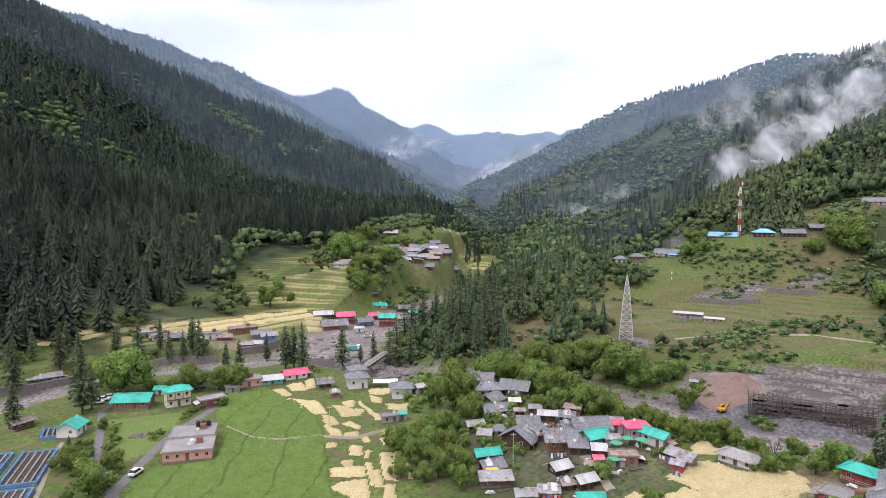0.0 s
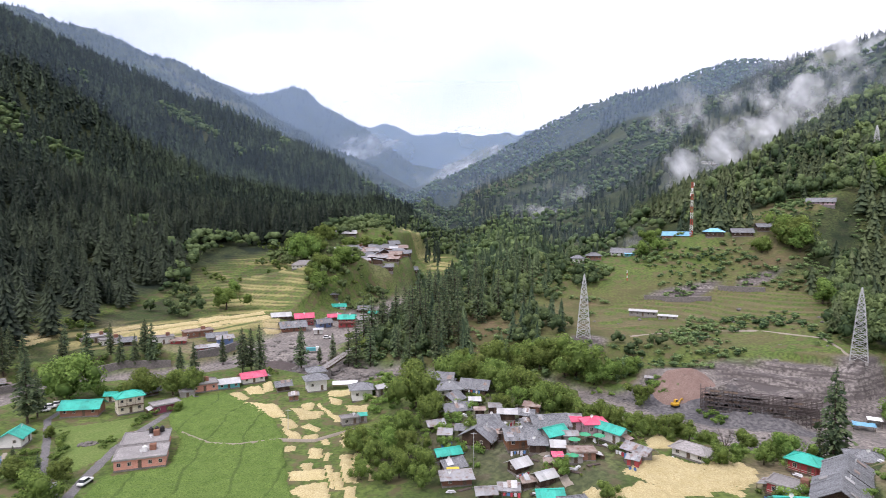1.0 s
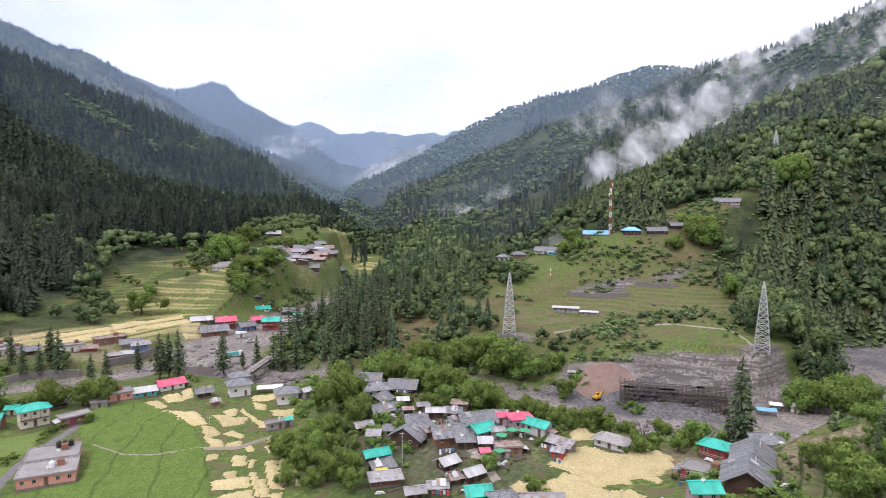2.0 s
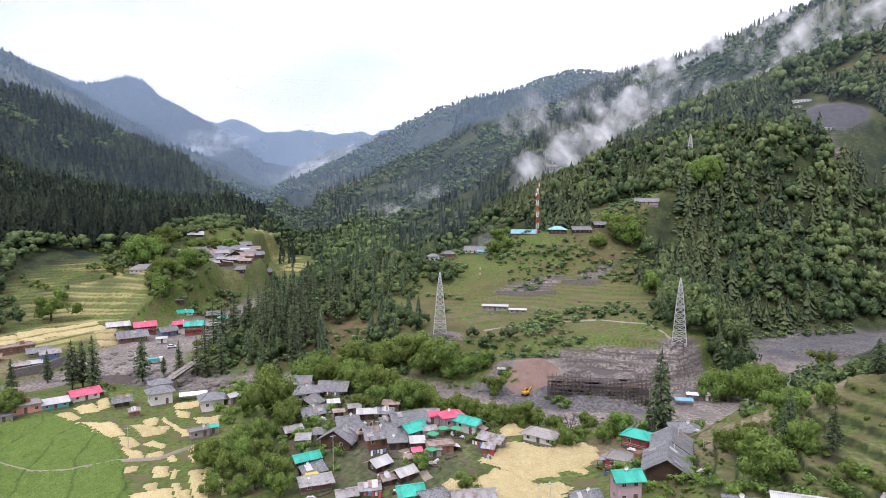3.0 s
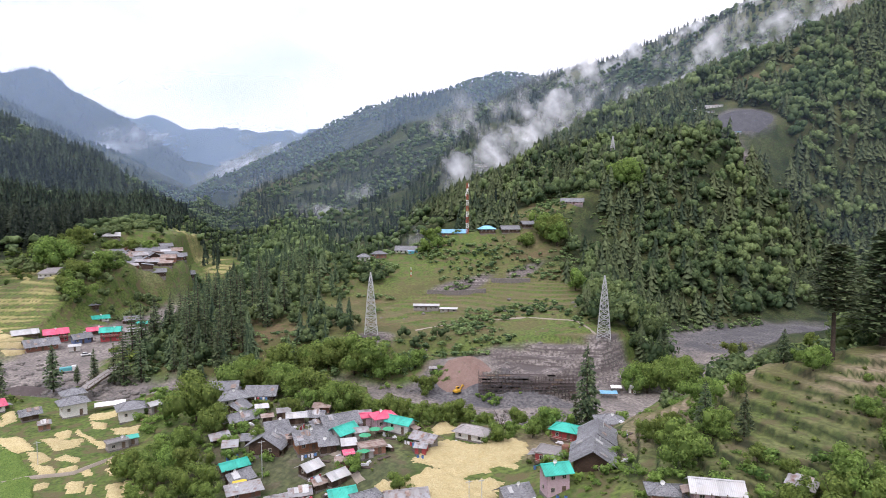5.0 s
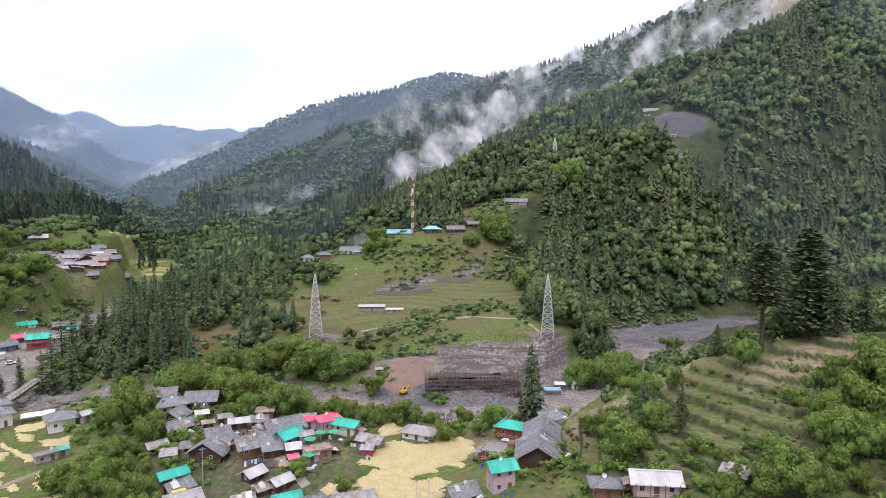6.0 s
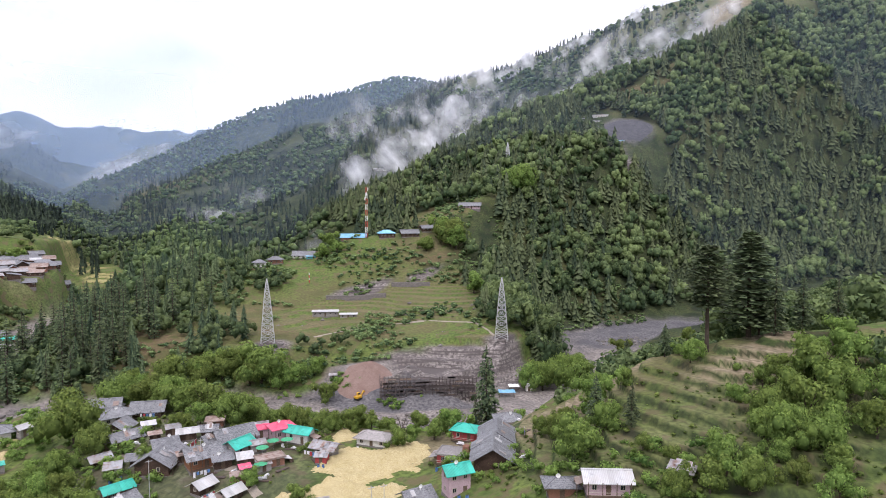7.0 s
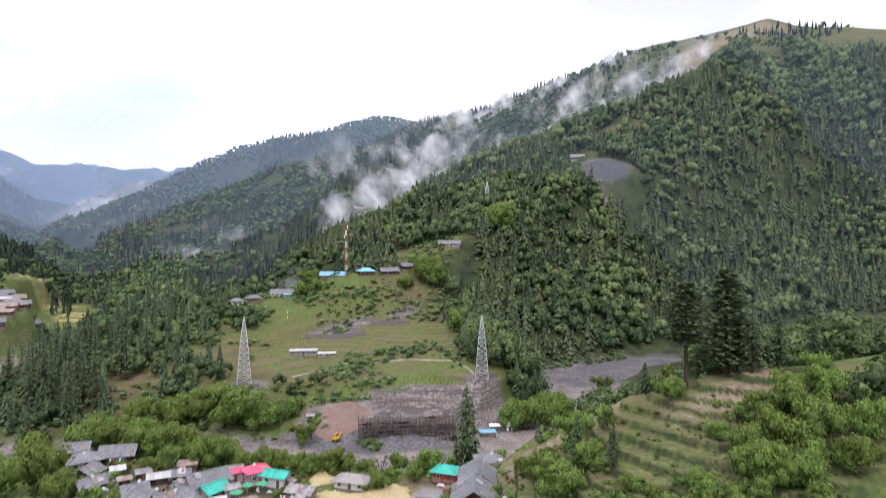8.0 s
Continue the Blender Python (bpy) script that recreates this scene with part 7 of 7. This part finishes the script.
    hull(bm, [(-1.5, -0.72, 0.94), (1.1, -0.72, 0.94), (1.1, 0.72, 0.94), (-1.5, 0.72, 0.94), (-1.1, -0.6, 1.5), (0.5, -0.6, 1.5), (0.5, 0.6, 1.5), (-1.1, 0.6, 1.5)], ((0, 1, 5, 4), (1, 2, 6, 5), (2, 3, 7, 6), (3, 0, 4, 7), (3, 2, 1, 0), (4, 5, 6, 7)))
    part("window", bm, M_GLASS, ob)
    bm = bmesh.new()
    slab(bm, -1.1, 0.5, -0.6, 0.6, 1.504, 1.56)
    part("roof", bm, mat, ob)
    for sx in (-1.25, 1.25):
        for sy in (-0.78, 0.78):
            bm = bmesh.new()
            tube(bm, (sx, sy - 0.1, 0.32), (sx, sy + 0.1, 0.32), 0.32, 0.32, 10)
            part("wheel", bm, M_BLACK, ob)


car(-73.2, 145, 80, M_WHITE, "white hatchback parked on the lane")
car(-110.8, 196.5, 20, M_WHITE, "white car parked at the lodge turning")
car(-110.6, 199.6, 25, M_WHITE, "white car parked at the lodge turning")
car(-109.6, 202.4, 25, M_WHITE, "white car parked at the lodge turning")
car(-80.5, 143, 40, M_STEEL, "grey car parked under trees by the drive")
car(-38, 312, 10, M_WHITE, "white car parked by the riverside hamlet")


def tank(x, y, z, mat, label):
    ob = tagged(stand("water_tank", x, y, 0, z), label, "tank", "water tanks")
    bm = bmesh.new()
    tube(bm, (0, 0, 0), (0, 0, 1.2), 0.6, 0.6, 14)
    tube(bm, (0, 0, 1.2), (0, 0, 1.45), 0.6, 0.25, 14)
    part("tank_body", bm, mat, ob)
    bm = bmesh.new()
    tube(bm, (0, 0, 1.45), (0, 0, 1.55), 0.26, 0.24, 12)
    part("lid", bm, mat, ob)


for q, (x, y) in enumerate(((-67.2, 168.0), (-65.9, 168.4), (-64.6, 168.8))):
    tank(x, y, ground_z(-67.4, 165.4) + 3.36, M_BLACK, "black plastic water tank on the flat roof")
tank(-64.2, 156.3, ground_z(-65.0, 156.4) + 2.93, M_WHITE, "white water tank on the flat roof")


# ---------------------------------------------------------------- small things of the village
def woodpile(x, y, turn, L):
    ob = tagged(stand("woodpile", x, y, turn), "stacked split firewood beside a house wall", "woodpile", "woodpiles")
    for k in range(max(4, int(L / 0.35))):
        for lev in range(3):
            bm = bmesh.new()
            q = -L / 2 + 0.18 + k * 0.35 + (0.17 if lev % 2 else 0)
            tube(bm, (q, -0.45, 0.17 + 0.3 * lev), (q + hr.uniform(-0.05, 0.05), 0.45, 0.17 + 0.3 * lev), 0.16, 0.15, 6)
            part("log", bm, M_DARKWOOD if (k + lev) % 3 else M_BARK, ob)


for k, (x, y, turn, L, W, st, kind, roof, wall) in enumerate(ROWS_VILLAGE + ROWS_VILLAGE_B):
    if k % 3 == 0:
        c, s = math.cos(radians(turn)), math.sin(radians(turn))
        woodpile(x + c * (L / 2 + 1.6), y + s * (L / 2 + 1.6), turn + 90, 2.2)


M_DRUM = plain("blue_drum_plastic", (0.07, 0.16, 0.38), (0.06, 0.13, 0.32), 0.5, 0.5)
M_CLOTH = [plain("washed_cloth_" + k, c, tuple(0.8 * v for v in c), 0.5, 0.9, per_object=0.2) for k, c in (("white", (0.7, 0.7, 0.72)), ("red", (0.5, 0.08, 0.10)), ("blue", (0.12, 0.25, 0.5)))]


def drum(x, y):
    ob = tagged(stand("drum", x, y), "blue plastic water drum in a yard", "drum", "drums in the yards")
    bm = bmesh.new()
    tube(bm, (0, 0, -0.1), (0, 0, 0.45), 0.29, 0.31, 12)
    tube(bm, (0, 0, 0.45), (0, 0, 0.9), 0.31, 0.28, 12)
    part("barrel", bm, M_DRUM, ob)
    bm = bmesh.new()
    tube(bm, (0, 0, 0.9), (0, 0, 0.94), 0.24, 0.22, 12)
    part("lid", bm, M_BLACK, ob)


def sacks(x, y):
    ob = tagged(stand("sack_pile", x, y, hr.uniform(0, 180)), "pile of pale filled sacks in a yard", "sacks", "sacks in the yards")
    for k in range(5):
        bm = bmesh.new()
        bmesh.ops.create_icosphere(bm, subdivisions=2, radius=0.5)
        for v in bm.verts:
            v.co = Vector((v.co.x * 0.95, v.co.y * 0.6, v.co.z * 0.42)) * (1 + 0.08 * hr.uniform(-1, 1))
        bmesh.ops.translate(bm, verts=bm.verts[:], vec=((k % 3 - 1) * 0.75 + (0.35 if k > 2 else 0), hr.uniform(-0.15, 0.15), 0.2 + (0.36 if k > 2 else 0)))
        part("sack", bm, M_CLOTH[0], ob)


def washing(x, y, turn):
    ob = tagged(stand("washing_line", x, y, turn), "washing line with coloured cloths in a yard", "washing line", "washing lines")
    for q in (-2, 2):
        bm = bmesh.new()
        tube(bm, (q, 0, -0.3), (q, 0, 2.0), 0.05, 0.04, 6)
        part("pole", bm, M_DARKWOOD, ob)
    bm = bmesh.new()
    bar(bm, (-2, 0, 1.9), (2, 0, 1.9), 0.015)
    part("line", bm, M_STEEL, ob)
    for k in range(5):
        bm = bmesh.new()
        w, d = hr.uniform(0.45, 0.7), hr.uniform(0.7, 1.3)
        slab(bm, -1.9 + 0.78 * k, -1.9 + 0.78 * k + w, -0.02, 0.02, 1.88 - d, 1.88)
        part("cloth", bm, M_CLOTH[hr.choice((0, 0, 1, 2))], ob)


def planks(x, y, turn):
    ob = tagged(stand("plank_pile", x, y, turn), "stack of grey weathered planks on the ground", "planks", "plank piles")
    for k in range(9):
        bm = bmesh.new()
        slab(bm, -1.6 + hr.uniform(-0.2, 0.2), 1.6 + hr.uniform(-0.2, 0.2), (k % 3) * 0.27 - 0.4, (k % 3) * 0.27 - 0.16, 0.02 + 0.09 * (k // 3), 0.1 + 0.09 * (k // 3))
        part("plank", bm, M_DARKWOOD if k % 2 else M_SCAFF, ob)


for k, (x, y, turn, L, W, st, kind, roof, wall) in enumerate(ROWS_VILLAGE + ROWS_VILLAGE_B + ROWS_VILLAGE_C + ROWS_VILLAGE_D):
    c, s = math.cos(radians(turn)), math.sin(radians(turn))
    for q in range(2):
        u, w = hr.uniform(-0.45, 0.45) * L, -(W / 2 + hr.uniform(1.3, 2.6))
        px_, py_ = x + c * u - s * w, y + s * u + c * w
        if min(math.hypot(px_ - r[0], py_ - r[1]) - 0.42 * max(r[3], r[4]) for r in ROWS_VILLAGE + ROWS_VILLAGE_B + ROWS_VILLAGE_C + ROWS_VILLAGE_D + ROWS_VILLAGE_E) < 0.2:
            continue
        (drum, sacks, lambda a, b: planks(a, b, turn + 20), sacks, lambda a, b: planks(a, b, turn - 35), lambda a, b: washing(a, b, turn), drum)[(2 * k + q) % 7](px_, py_)
x, y = spread(4, 62, 118, 212, 1.9)
keep = (along(VILLAGE, x, y)[0] < 24) & ~inside(WHEAT_EDGE, x, y) & (wobble(x, y, 8, 3, 78) > -0.2)
keep &= np.min([np.hypot(x - r[0], y - r[1]) - 0.55 * r[3] for r in ROWS_VILLAGE + ROWS_VILLAGE_B + ROWS_VILLAGE_C + ROWS_VILLAGE_E], axis=0) > 0.4
h = 0.4 + 1.5 * rng.rand(keep.sum()) ** 2
plant("shrubs", NEAR_BUSHES, x[keep], y[keep], h, h * 1.2, M_LEAF, "weeds and small bushes between the village houses", "undergrowth", 0.45 + 0.3 * wobble(x[keep], y[keep], 9, 2, 79))


def parasol(x, y, tone):
    ob = tagged(stand("parasol", x, y), "open green sunshade standing in a yard", "parasol", "sunshades in the yards")
    bm = bmesh.new()
    tube(bm, (0, 0, -0.2), (0, 0, 2.5), 0.04, 0.04, 8)
    part("pole", bm, M_STEEL, ob)
    bm = bmesh.new()
    top = bm.verts.new((0, 0, 2.75))
    rim = [bm.verts.new((1.5 * math.cos(a), 1.5 * math.sin(a), 2.2 + (0.05 if i % 2 else -0.03))) for i, a in enumerate(np.linspace(0, 2 * math.pi, 17)[:-1])]
    for i in range(16):
        bm.faces.new((top, rim[i], rim[(i + 1) % 16]))
    part("canopy", bm, tone, ob)


M_PARASOL = plain("green_canvas", (0.06, 0.36, 0.18), (0.05, 0.30, 0.16), 0.5, 0.8)
M_TARP = plain("yellow_tarpaulin", (0.66, 0.52, 0.05), (0.58, 0.45, 0.05), 0.5, 0.6)
M_REDTARP = plain("rust_red_canvas", (0.36, 0.10, 0.05), (0.30, 0.09, 0.05), 0.5, 0.8)
for x, y in ((44.5, 147.5), (47.6, 146.4), (38.5, 137.0), (41.0, 144.5)):
    parasol(x, y, M_PARASOL)


def canopy(x, y, turn, w, d, h, mat, label):
    """A sheet tied over four posts."""
    ob = tagged(stand("awning", x, y, turn), label, "awning")
    for sx in (-1, 1):
        for sy in (-1, 1):
            bm = bmesh.new()
            bar(bm, (sx * w / 2, sy * d / 2, -0.3), (sx * w / 2, sy * d / 2, h + 0.2 * sy), 0.05)
            part("post", bm, M_DARKWOOD, ob)
    n = 8
    g = np.linspace(-0.5, 0.5, n)
    X, Y = np.meshgrid(g * w * 1.1, g * d * 1.1, indexing="ij")
    Z = h + 0.4 * Y / d + 0.12 * wobble(X * 3, Y * 3, 2.0, 2, 91) - 0.25 * (1 - (2 * X / w / 1.1) ** 2) * (1 - (2 * Y / d / 1.1) ** 2)
    f = [(i * n + j, (i + 1) * n + j, (i + 1) * n + j + 1, i * n + j + 1) for i in range(n - 1) for j in range(n - 1)]
    part("sheet", mesh_of("sheet", np.stack([X, Y, Z], -1).reshape(-1, 3), f, [mat], None, True), None, ob)


canopy(35.5, 138.8, 0, 2.6, 2.0, 2.2, ROOFS["pink"], "bright pink cloth awning beside a house")
canopy(11.5, 140.5, 10, 2.8, 2.4, 2.6, M_TARP, "yellow tarpaulin tied over a yard")
canopy(-20.5, 219, 5, 8.0, 3.5, 1.8, M_WHITE, "white plastic sheet stretched over posts")
canopy(152, 193, -30, 6, 3, 2.2, ROOFS["blue"], "blue sheet roof over stored steel")
canopy(158, 196, -30, 4, 3, 2.4, M_WHITE, "white sheet roof at the works")

tent = tagged(stand("tent", 88, 51), "rust-red domed tent on the grassy slope", "tent")
bm = bmesh.new()
bmesh.ops.create_uvsphere(bm, u_segments=14, v_segments=10, radius=1.3)
bmesh.ops.delete(bm, geom=[v for v in bm.verts if v.co.z < -0.15], context="VERTS")
for v in bm.verts:
    v.co.z *= 0.95
    v.co.x *= 1 + 0.08 * math.sin(4 * math.atan2(v.co.y, v.co.x))
part("shell", bm, M_REDTARP, tent)


def rubble(x, y, r, n, label):
    ob = tagged(stand("stone_pile", x, y), label, "stones")
    for k in range(n):
        bm = bmesh.new()
        bmesh.ops.create_icosphere(bm, subdivisions=1, radius=0.28 + 0.25 * hr.random())
        a, q = hr.random() * 6.28, r * math.sqrt(hr.random())
        for v in bm.verts:
            v.co *= 1 + 0.3 * hr.uniform(-1, 1)
        bmesh.ops.translate(bm, verts=bm.verts[:], vec=(q * math.cos(a), 0.6 * q * math.sin(a), 0.15 + 0.5 * (1 - q / r) * hr.random()))
        part("stone", bm, M_STONE, ob)


rubble(-84, 169, 2.6, 46, "grey heap of field stones on the lawn")
rubble(79, 120, 2.2, 26, "dark stone heap at the edge of the wheat")
rubble(-14, 184, 2.0, 24, "brown rubble beside the field shed")

dead = tagged(stand("dead_tree", 73, 134.5), "bare grey dead tree at the wheat edge", "tree")
bm = bmesh.new()
tube(bm, (0, 0, -0.3), (0.1, 0, 3.4), 0.2, 0.13)
for k in range(11):
    a, z = k * 2.4, 1.8 + k * 0.38
    mid = Vector((0.1 + math.cos(a) * 0.9, math.sin(a) * 0.9, z + 1.1))
    tube(bm, (0.08, 0, min(z, 3.4)), mid, 0.08, 0.05, 5)
    for q in (-0.5, 0.4):
        tube(bm, mid, mid + Vector((math.cos(a + q) * 0.8, math.sin(a + q) * 0.8, 1.5)), 0.05, 0.012, 4)
part("trunk", bm, M_BARK, dead)


def truck(x, y, turn):
    ob = tagged(stand("lorry", x, y, turn), "small turquoise lorry parked on the river gravel", "lorry")
    bm = bmesh.new()
    slab(bm, -3.2, 1.0, -1.1, 1.1, 1.0, 2.4)
    bmesh.ops.bevel(bm, geom=bm.edges[:], offset=0.08, segments=1, affect="EDGES")
    part("load_bed", bm, WALLS["teal_wall"], ob)
    bm = bmesh.new()
    slab(bm, 1.1, 2.8, -1.05, 1.05, 0.7, 2.7)
    bmesh.ops.bevel(bm, geom=bm.edges[:], offset=0.15, segments=2, affect="EDGES")
    c = part("cab", bm, M_WHITE, ob)
    bm = bmesh.new()
    slab(bm, 2.5, 2.83, -0.9, 0.9, 1.7, 2.4)
    part("windscreen", bm, M_GLASS, c)
    for sx in (-2.2, 1.9):
        for sy in (-1, 1):
            bm = bmesh.new()
            tube(bm, (sx, sy * 0.95 - 0.15, 0.5), (sx, sy * 0.95 + 0.15, 0.5), 0.5, 0.5, 12)
            part("wheel", bm, M_BLACK, ob)


truck(-41, 286, 15)

# hedges along the lane and the drive
x, y = spread(-112, -60, 125, 212, 1.7)
lane_d = along([(-69, 212, 0), (-72.5, 192, 0), (-75, 176, 0), (-75.5, 163, 0), (-75, 150, 0), (-72.5, 126, 0)], x, y)
drive_d = along([(-106, 204, 0), (-106, 190, 0), (-96, 171, 0), (-88, 155, 0), (-81, 143, 0)], x, y)
keep = ((np.abs(lane_d[0] - 3.4) < 1.0) & (lane_d[1] < 0) | (np.abs(drive_d[0] - 3.6) < 1.5)) & (wobble(x, y, 9, 2, 77) > -0.1) & ~((x > -71) & (y < 180)) & (lane_d[0] > 2.6) & (drive_d[0] > 2.2)
h = 0.7 + 1.5 * rng.rand(keep.sum())
plant("hedge", NEAR_BUSHES, x[keep], y[keep], h, h * 1.1, M_LEAF, "uneven green hedge along the lane and drive", "hedge", np.full(keep.sum(), 0.4))

MISTS = [
    (250, 548, 112, 75, 95, 25, 0.55, 1),
    (275, 545, 125, 70, 110, 50, 0.6, 2),
    (318, 532, 142, 100, 85, 35, 0.6, 3),
    (340, 505, 128, 90, 60, 30, 0.7, 4),
    (390, 508, 152, 90, 50, 20, 0.6, 5),
    (380, 588, 182, 150, 80, 35, 0.7, 6),
    (610, 795, 276, 230, 60, 22, 0.85, 7),
    (680, 742, 298, 220, 55, 25, 0.9, 8),
    (735, 690, 325, 180, 50, 25, 0.8, 9),
    (525, 552, 206, 150, 70, 35, 0.8, 10),
    (585, 520, 234, 170, 80, 30, 0.9, 11),
    (640, 497, 258, 160, 62, 28, 0.9, 12),
    (700, 505, 290, 130, 46, 25, 0.8, 19)]
MISTS += [
    (-190, 2290, 262, 420, 110, 12, 0.9, 13),
    (-290, 2285, 240, 260, 90, -30, 0.6, 14),
    (176, 1690, 178, 260, 50, 20, 0.7, 15),
    (115, 1497, 138, 180, 36, 20, 0.5, 16),
    (158, 424, 40, 34, 24, 45, 0.3, 17),
    (180, 790, 60, 120, 60, 10, 0.35, 18)]


# ---------------------------------------------------------------- mist and haze
def vapour(name, colour, density, streak, lo, hi, glow):
    """Thin bright vapour, ragged by noise and thinning towards the sheet's rim."""
    m, n, l, b = shade(name)
    n.remove(b)
    t = n.new("ShaderNodeTexCoord")
    k = n.new("ShaderNodeMapping")
    k.inputs["Scale"].default_value = streak
    l.new(t.outputs["Object"], k.inputs["Vector"])
    fac, _ = grain(n, l, k.outputs[0], 1.0, 7, lo, hi)
    mul = n.new("ShaderNodeMath")
    mul.operation = "MULTIPLY"
    l.new(fac, mul.inputs[0])
    l.new(layer(n, "thick"), mul.inputs[1])
    amount = n.new("ShaderNodeMath")
    amount.operation, amount.use_clamp = "MULTIPLY", True
    amount.inputs[1].default_value = density
    l.new(mul.outputs[0], amount.inputs[0])
    d, tr, add, clear, mix = (n.new(q) for q in ("ShaderNodeBsdfDiffuse", "ShaderNodeBsdfTranslucent", "ShaderNodeMixShader", "ShaderNodeBsdfTransparent", "ShaderNodeMixShader"))
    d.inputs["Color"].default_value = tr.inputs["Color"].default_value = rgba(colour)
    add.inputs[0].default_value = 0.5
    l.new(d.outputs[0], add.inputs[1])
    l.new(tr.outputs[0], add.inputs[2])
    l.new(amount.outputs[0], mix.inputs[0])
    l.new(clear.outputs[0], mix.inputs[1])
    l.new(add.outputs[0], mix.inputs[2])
    l.new(mix.outputs[0], n["Material Output"].inputs["Surface"])
    return m


M_MIST = vapour("mist", (0.95, 0.96, 0.98), 1.15, (0.034, 0.034, 0.026), 0.46, 0.70, 0)
M_CLOUD = vapour("far_mist", (0.95, 0.96, 0.98), 0.9, (0.010, 0.010, 0.010), 0.36, 0.66, 0)
# blue of distant air, painted on the added haze sheets
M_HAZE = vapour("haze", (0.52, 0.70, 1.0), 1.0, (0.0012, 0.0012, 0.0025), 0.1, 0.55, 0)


def mist(x, y, z, w, h, lean, dense, seed):
    """A bank of mist: a billowing sheet, thin at the rim."""
    nx, nz = 36, 18
    u, v = np.meshgrid(np.linspace(-1, 1, nx), np.linspace(-1, 1, nz), indexing="ij")
    turn = math.atan2(-x, y)
    ob = new("mist_bank")
    ob.matrix_basis = Matrix.Translation((x, y, z)) @ Euler((0, 0, turn)).to_matrix().to_4x4() @ Euler((0, radians(-lean), 0)).to_matrix().to_4x4()
    f = [(i * nz + j, (i + 1) * nz + j, (i + 1) * nz + j + 1, i * nz + j + 1) for i in range(nx - 1) for j in range(nz - 1)]
    V, T, Fc = [], [], []
    for k in range(1):
        depth = k * 9 + 5 * wobble(u * 60 + seed * 31, v * 60, 25, 3, seed + k)
        rim = np.clip(1 - np.hypot(u, v) + 0.35 * wobble(u * 50 + seed * 13, v * 50, 18, 3, seed + k + 3), 0, 1)
        V.append(np.stack([u * w / 2, depth, v * h / 2], -1).reshape(-1, 3))
        T.append(np.clip(rim * 1.5, 0, 1).ravel() * min(1.0, dense * 1.6))
        Fc.append(np.array(f) + k * u.size)
    ob.data = None
    me = mesh_of("mist_bank", np.concatenate(V), np.concatenate(Fc), [M_CLOUD if y > 1400 else M_MIST], {"thick": np.concatenate(T)}, True)
    bank_ = new("mist_bank", me)
    bank_.matrix_basis = ob.matrix_basis
    bpy.data.objects.remove(ob)
    return tagged(bank_, "ragged white mist drifting along the wooded slope", "mist", kind="stuff")


for row in MISTS:
    mist(*row)


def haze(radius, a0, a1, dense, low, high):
    """A see-through sheet added across the valley to imitate distance haze, denser low down."""
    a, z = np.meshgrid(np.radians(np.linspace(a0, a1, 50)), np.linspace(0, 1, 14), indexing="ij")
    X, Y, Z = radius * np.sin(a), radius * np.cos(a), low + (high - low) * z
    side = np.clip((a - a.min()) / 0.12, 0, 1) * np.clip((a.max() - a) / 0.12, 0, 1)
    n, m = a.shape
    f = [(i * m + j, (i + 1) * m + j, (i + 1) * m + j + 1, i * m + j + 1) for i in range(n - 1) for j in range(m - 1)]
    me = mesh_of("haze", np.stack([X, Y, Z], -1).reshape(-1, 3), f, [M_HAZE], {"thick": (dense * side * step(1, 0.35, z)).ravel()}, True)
    return tagged(new("haze", me), "bluish see-through sheet imitating haze in the far valley", "haze", kind="stuff")


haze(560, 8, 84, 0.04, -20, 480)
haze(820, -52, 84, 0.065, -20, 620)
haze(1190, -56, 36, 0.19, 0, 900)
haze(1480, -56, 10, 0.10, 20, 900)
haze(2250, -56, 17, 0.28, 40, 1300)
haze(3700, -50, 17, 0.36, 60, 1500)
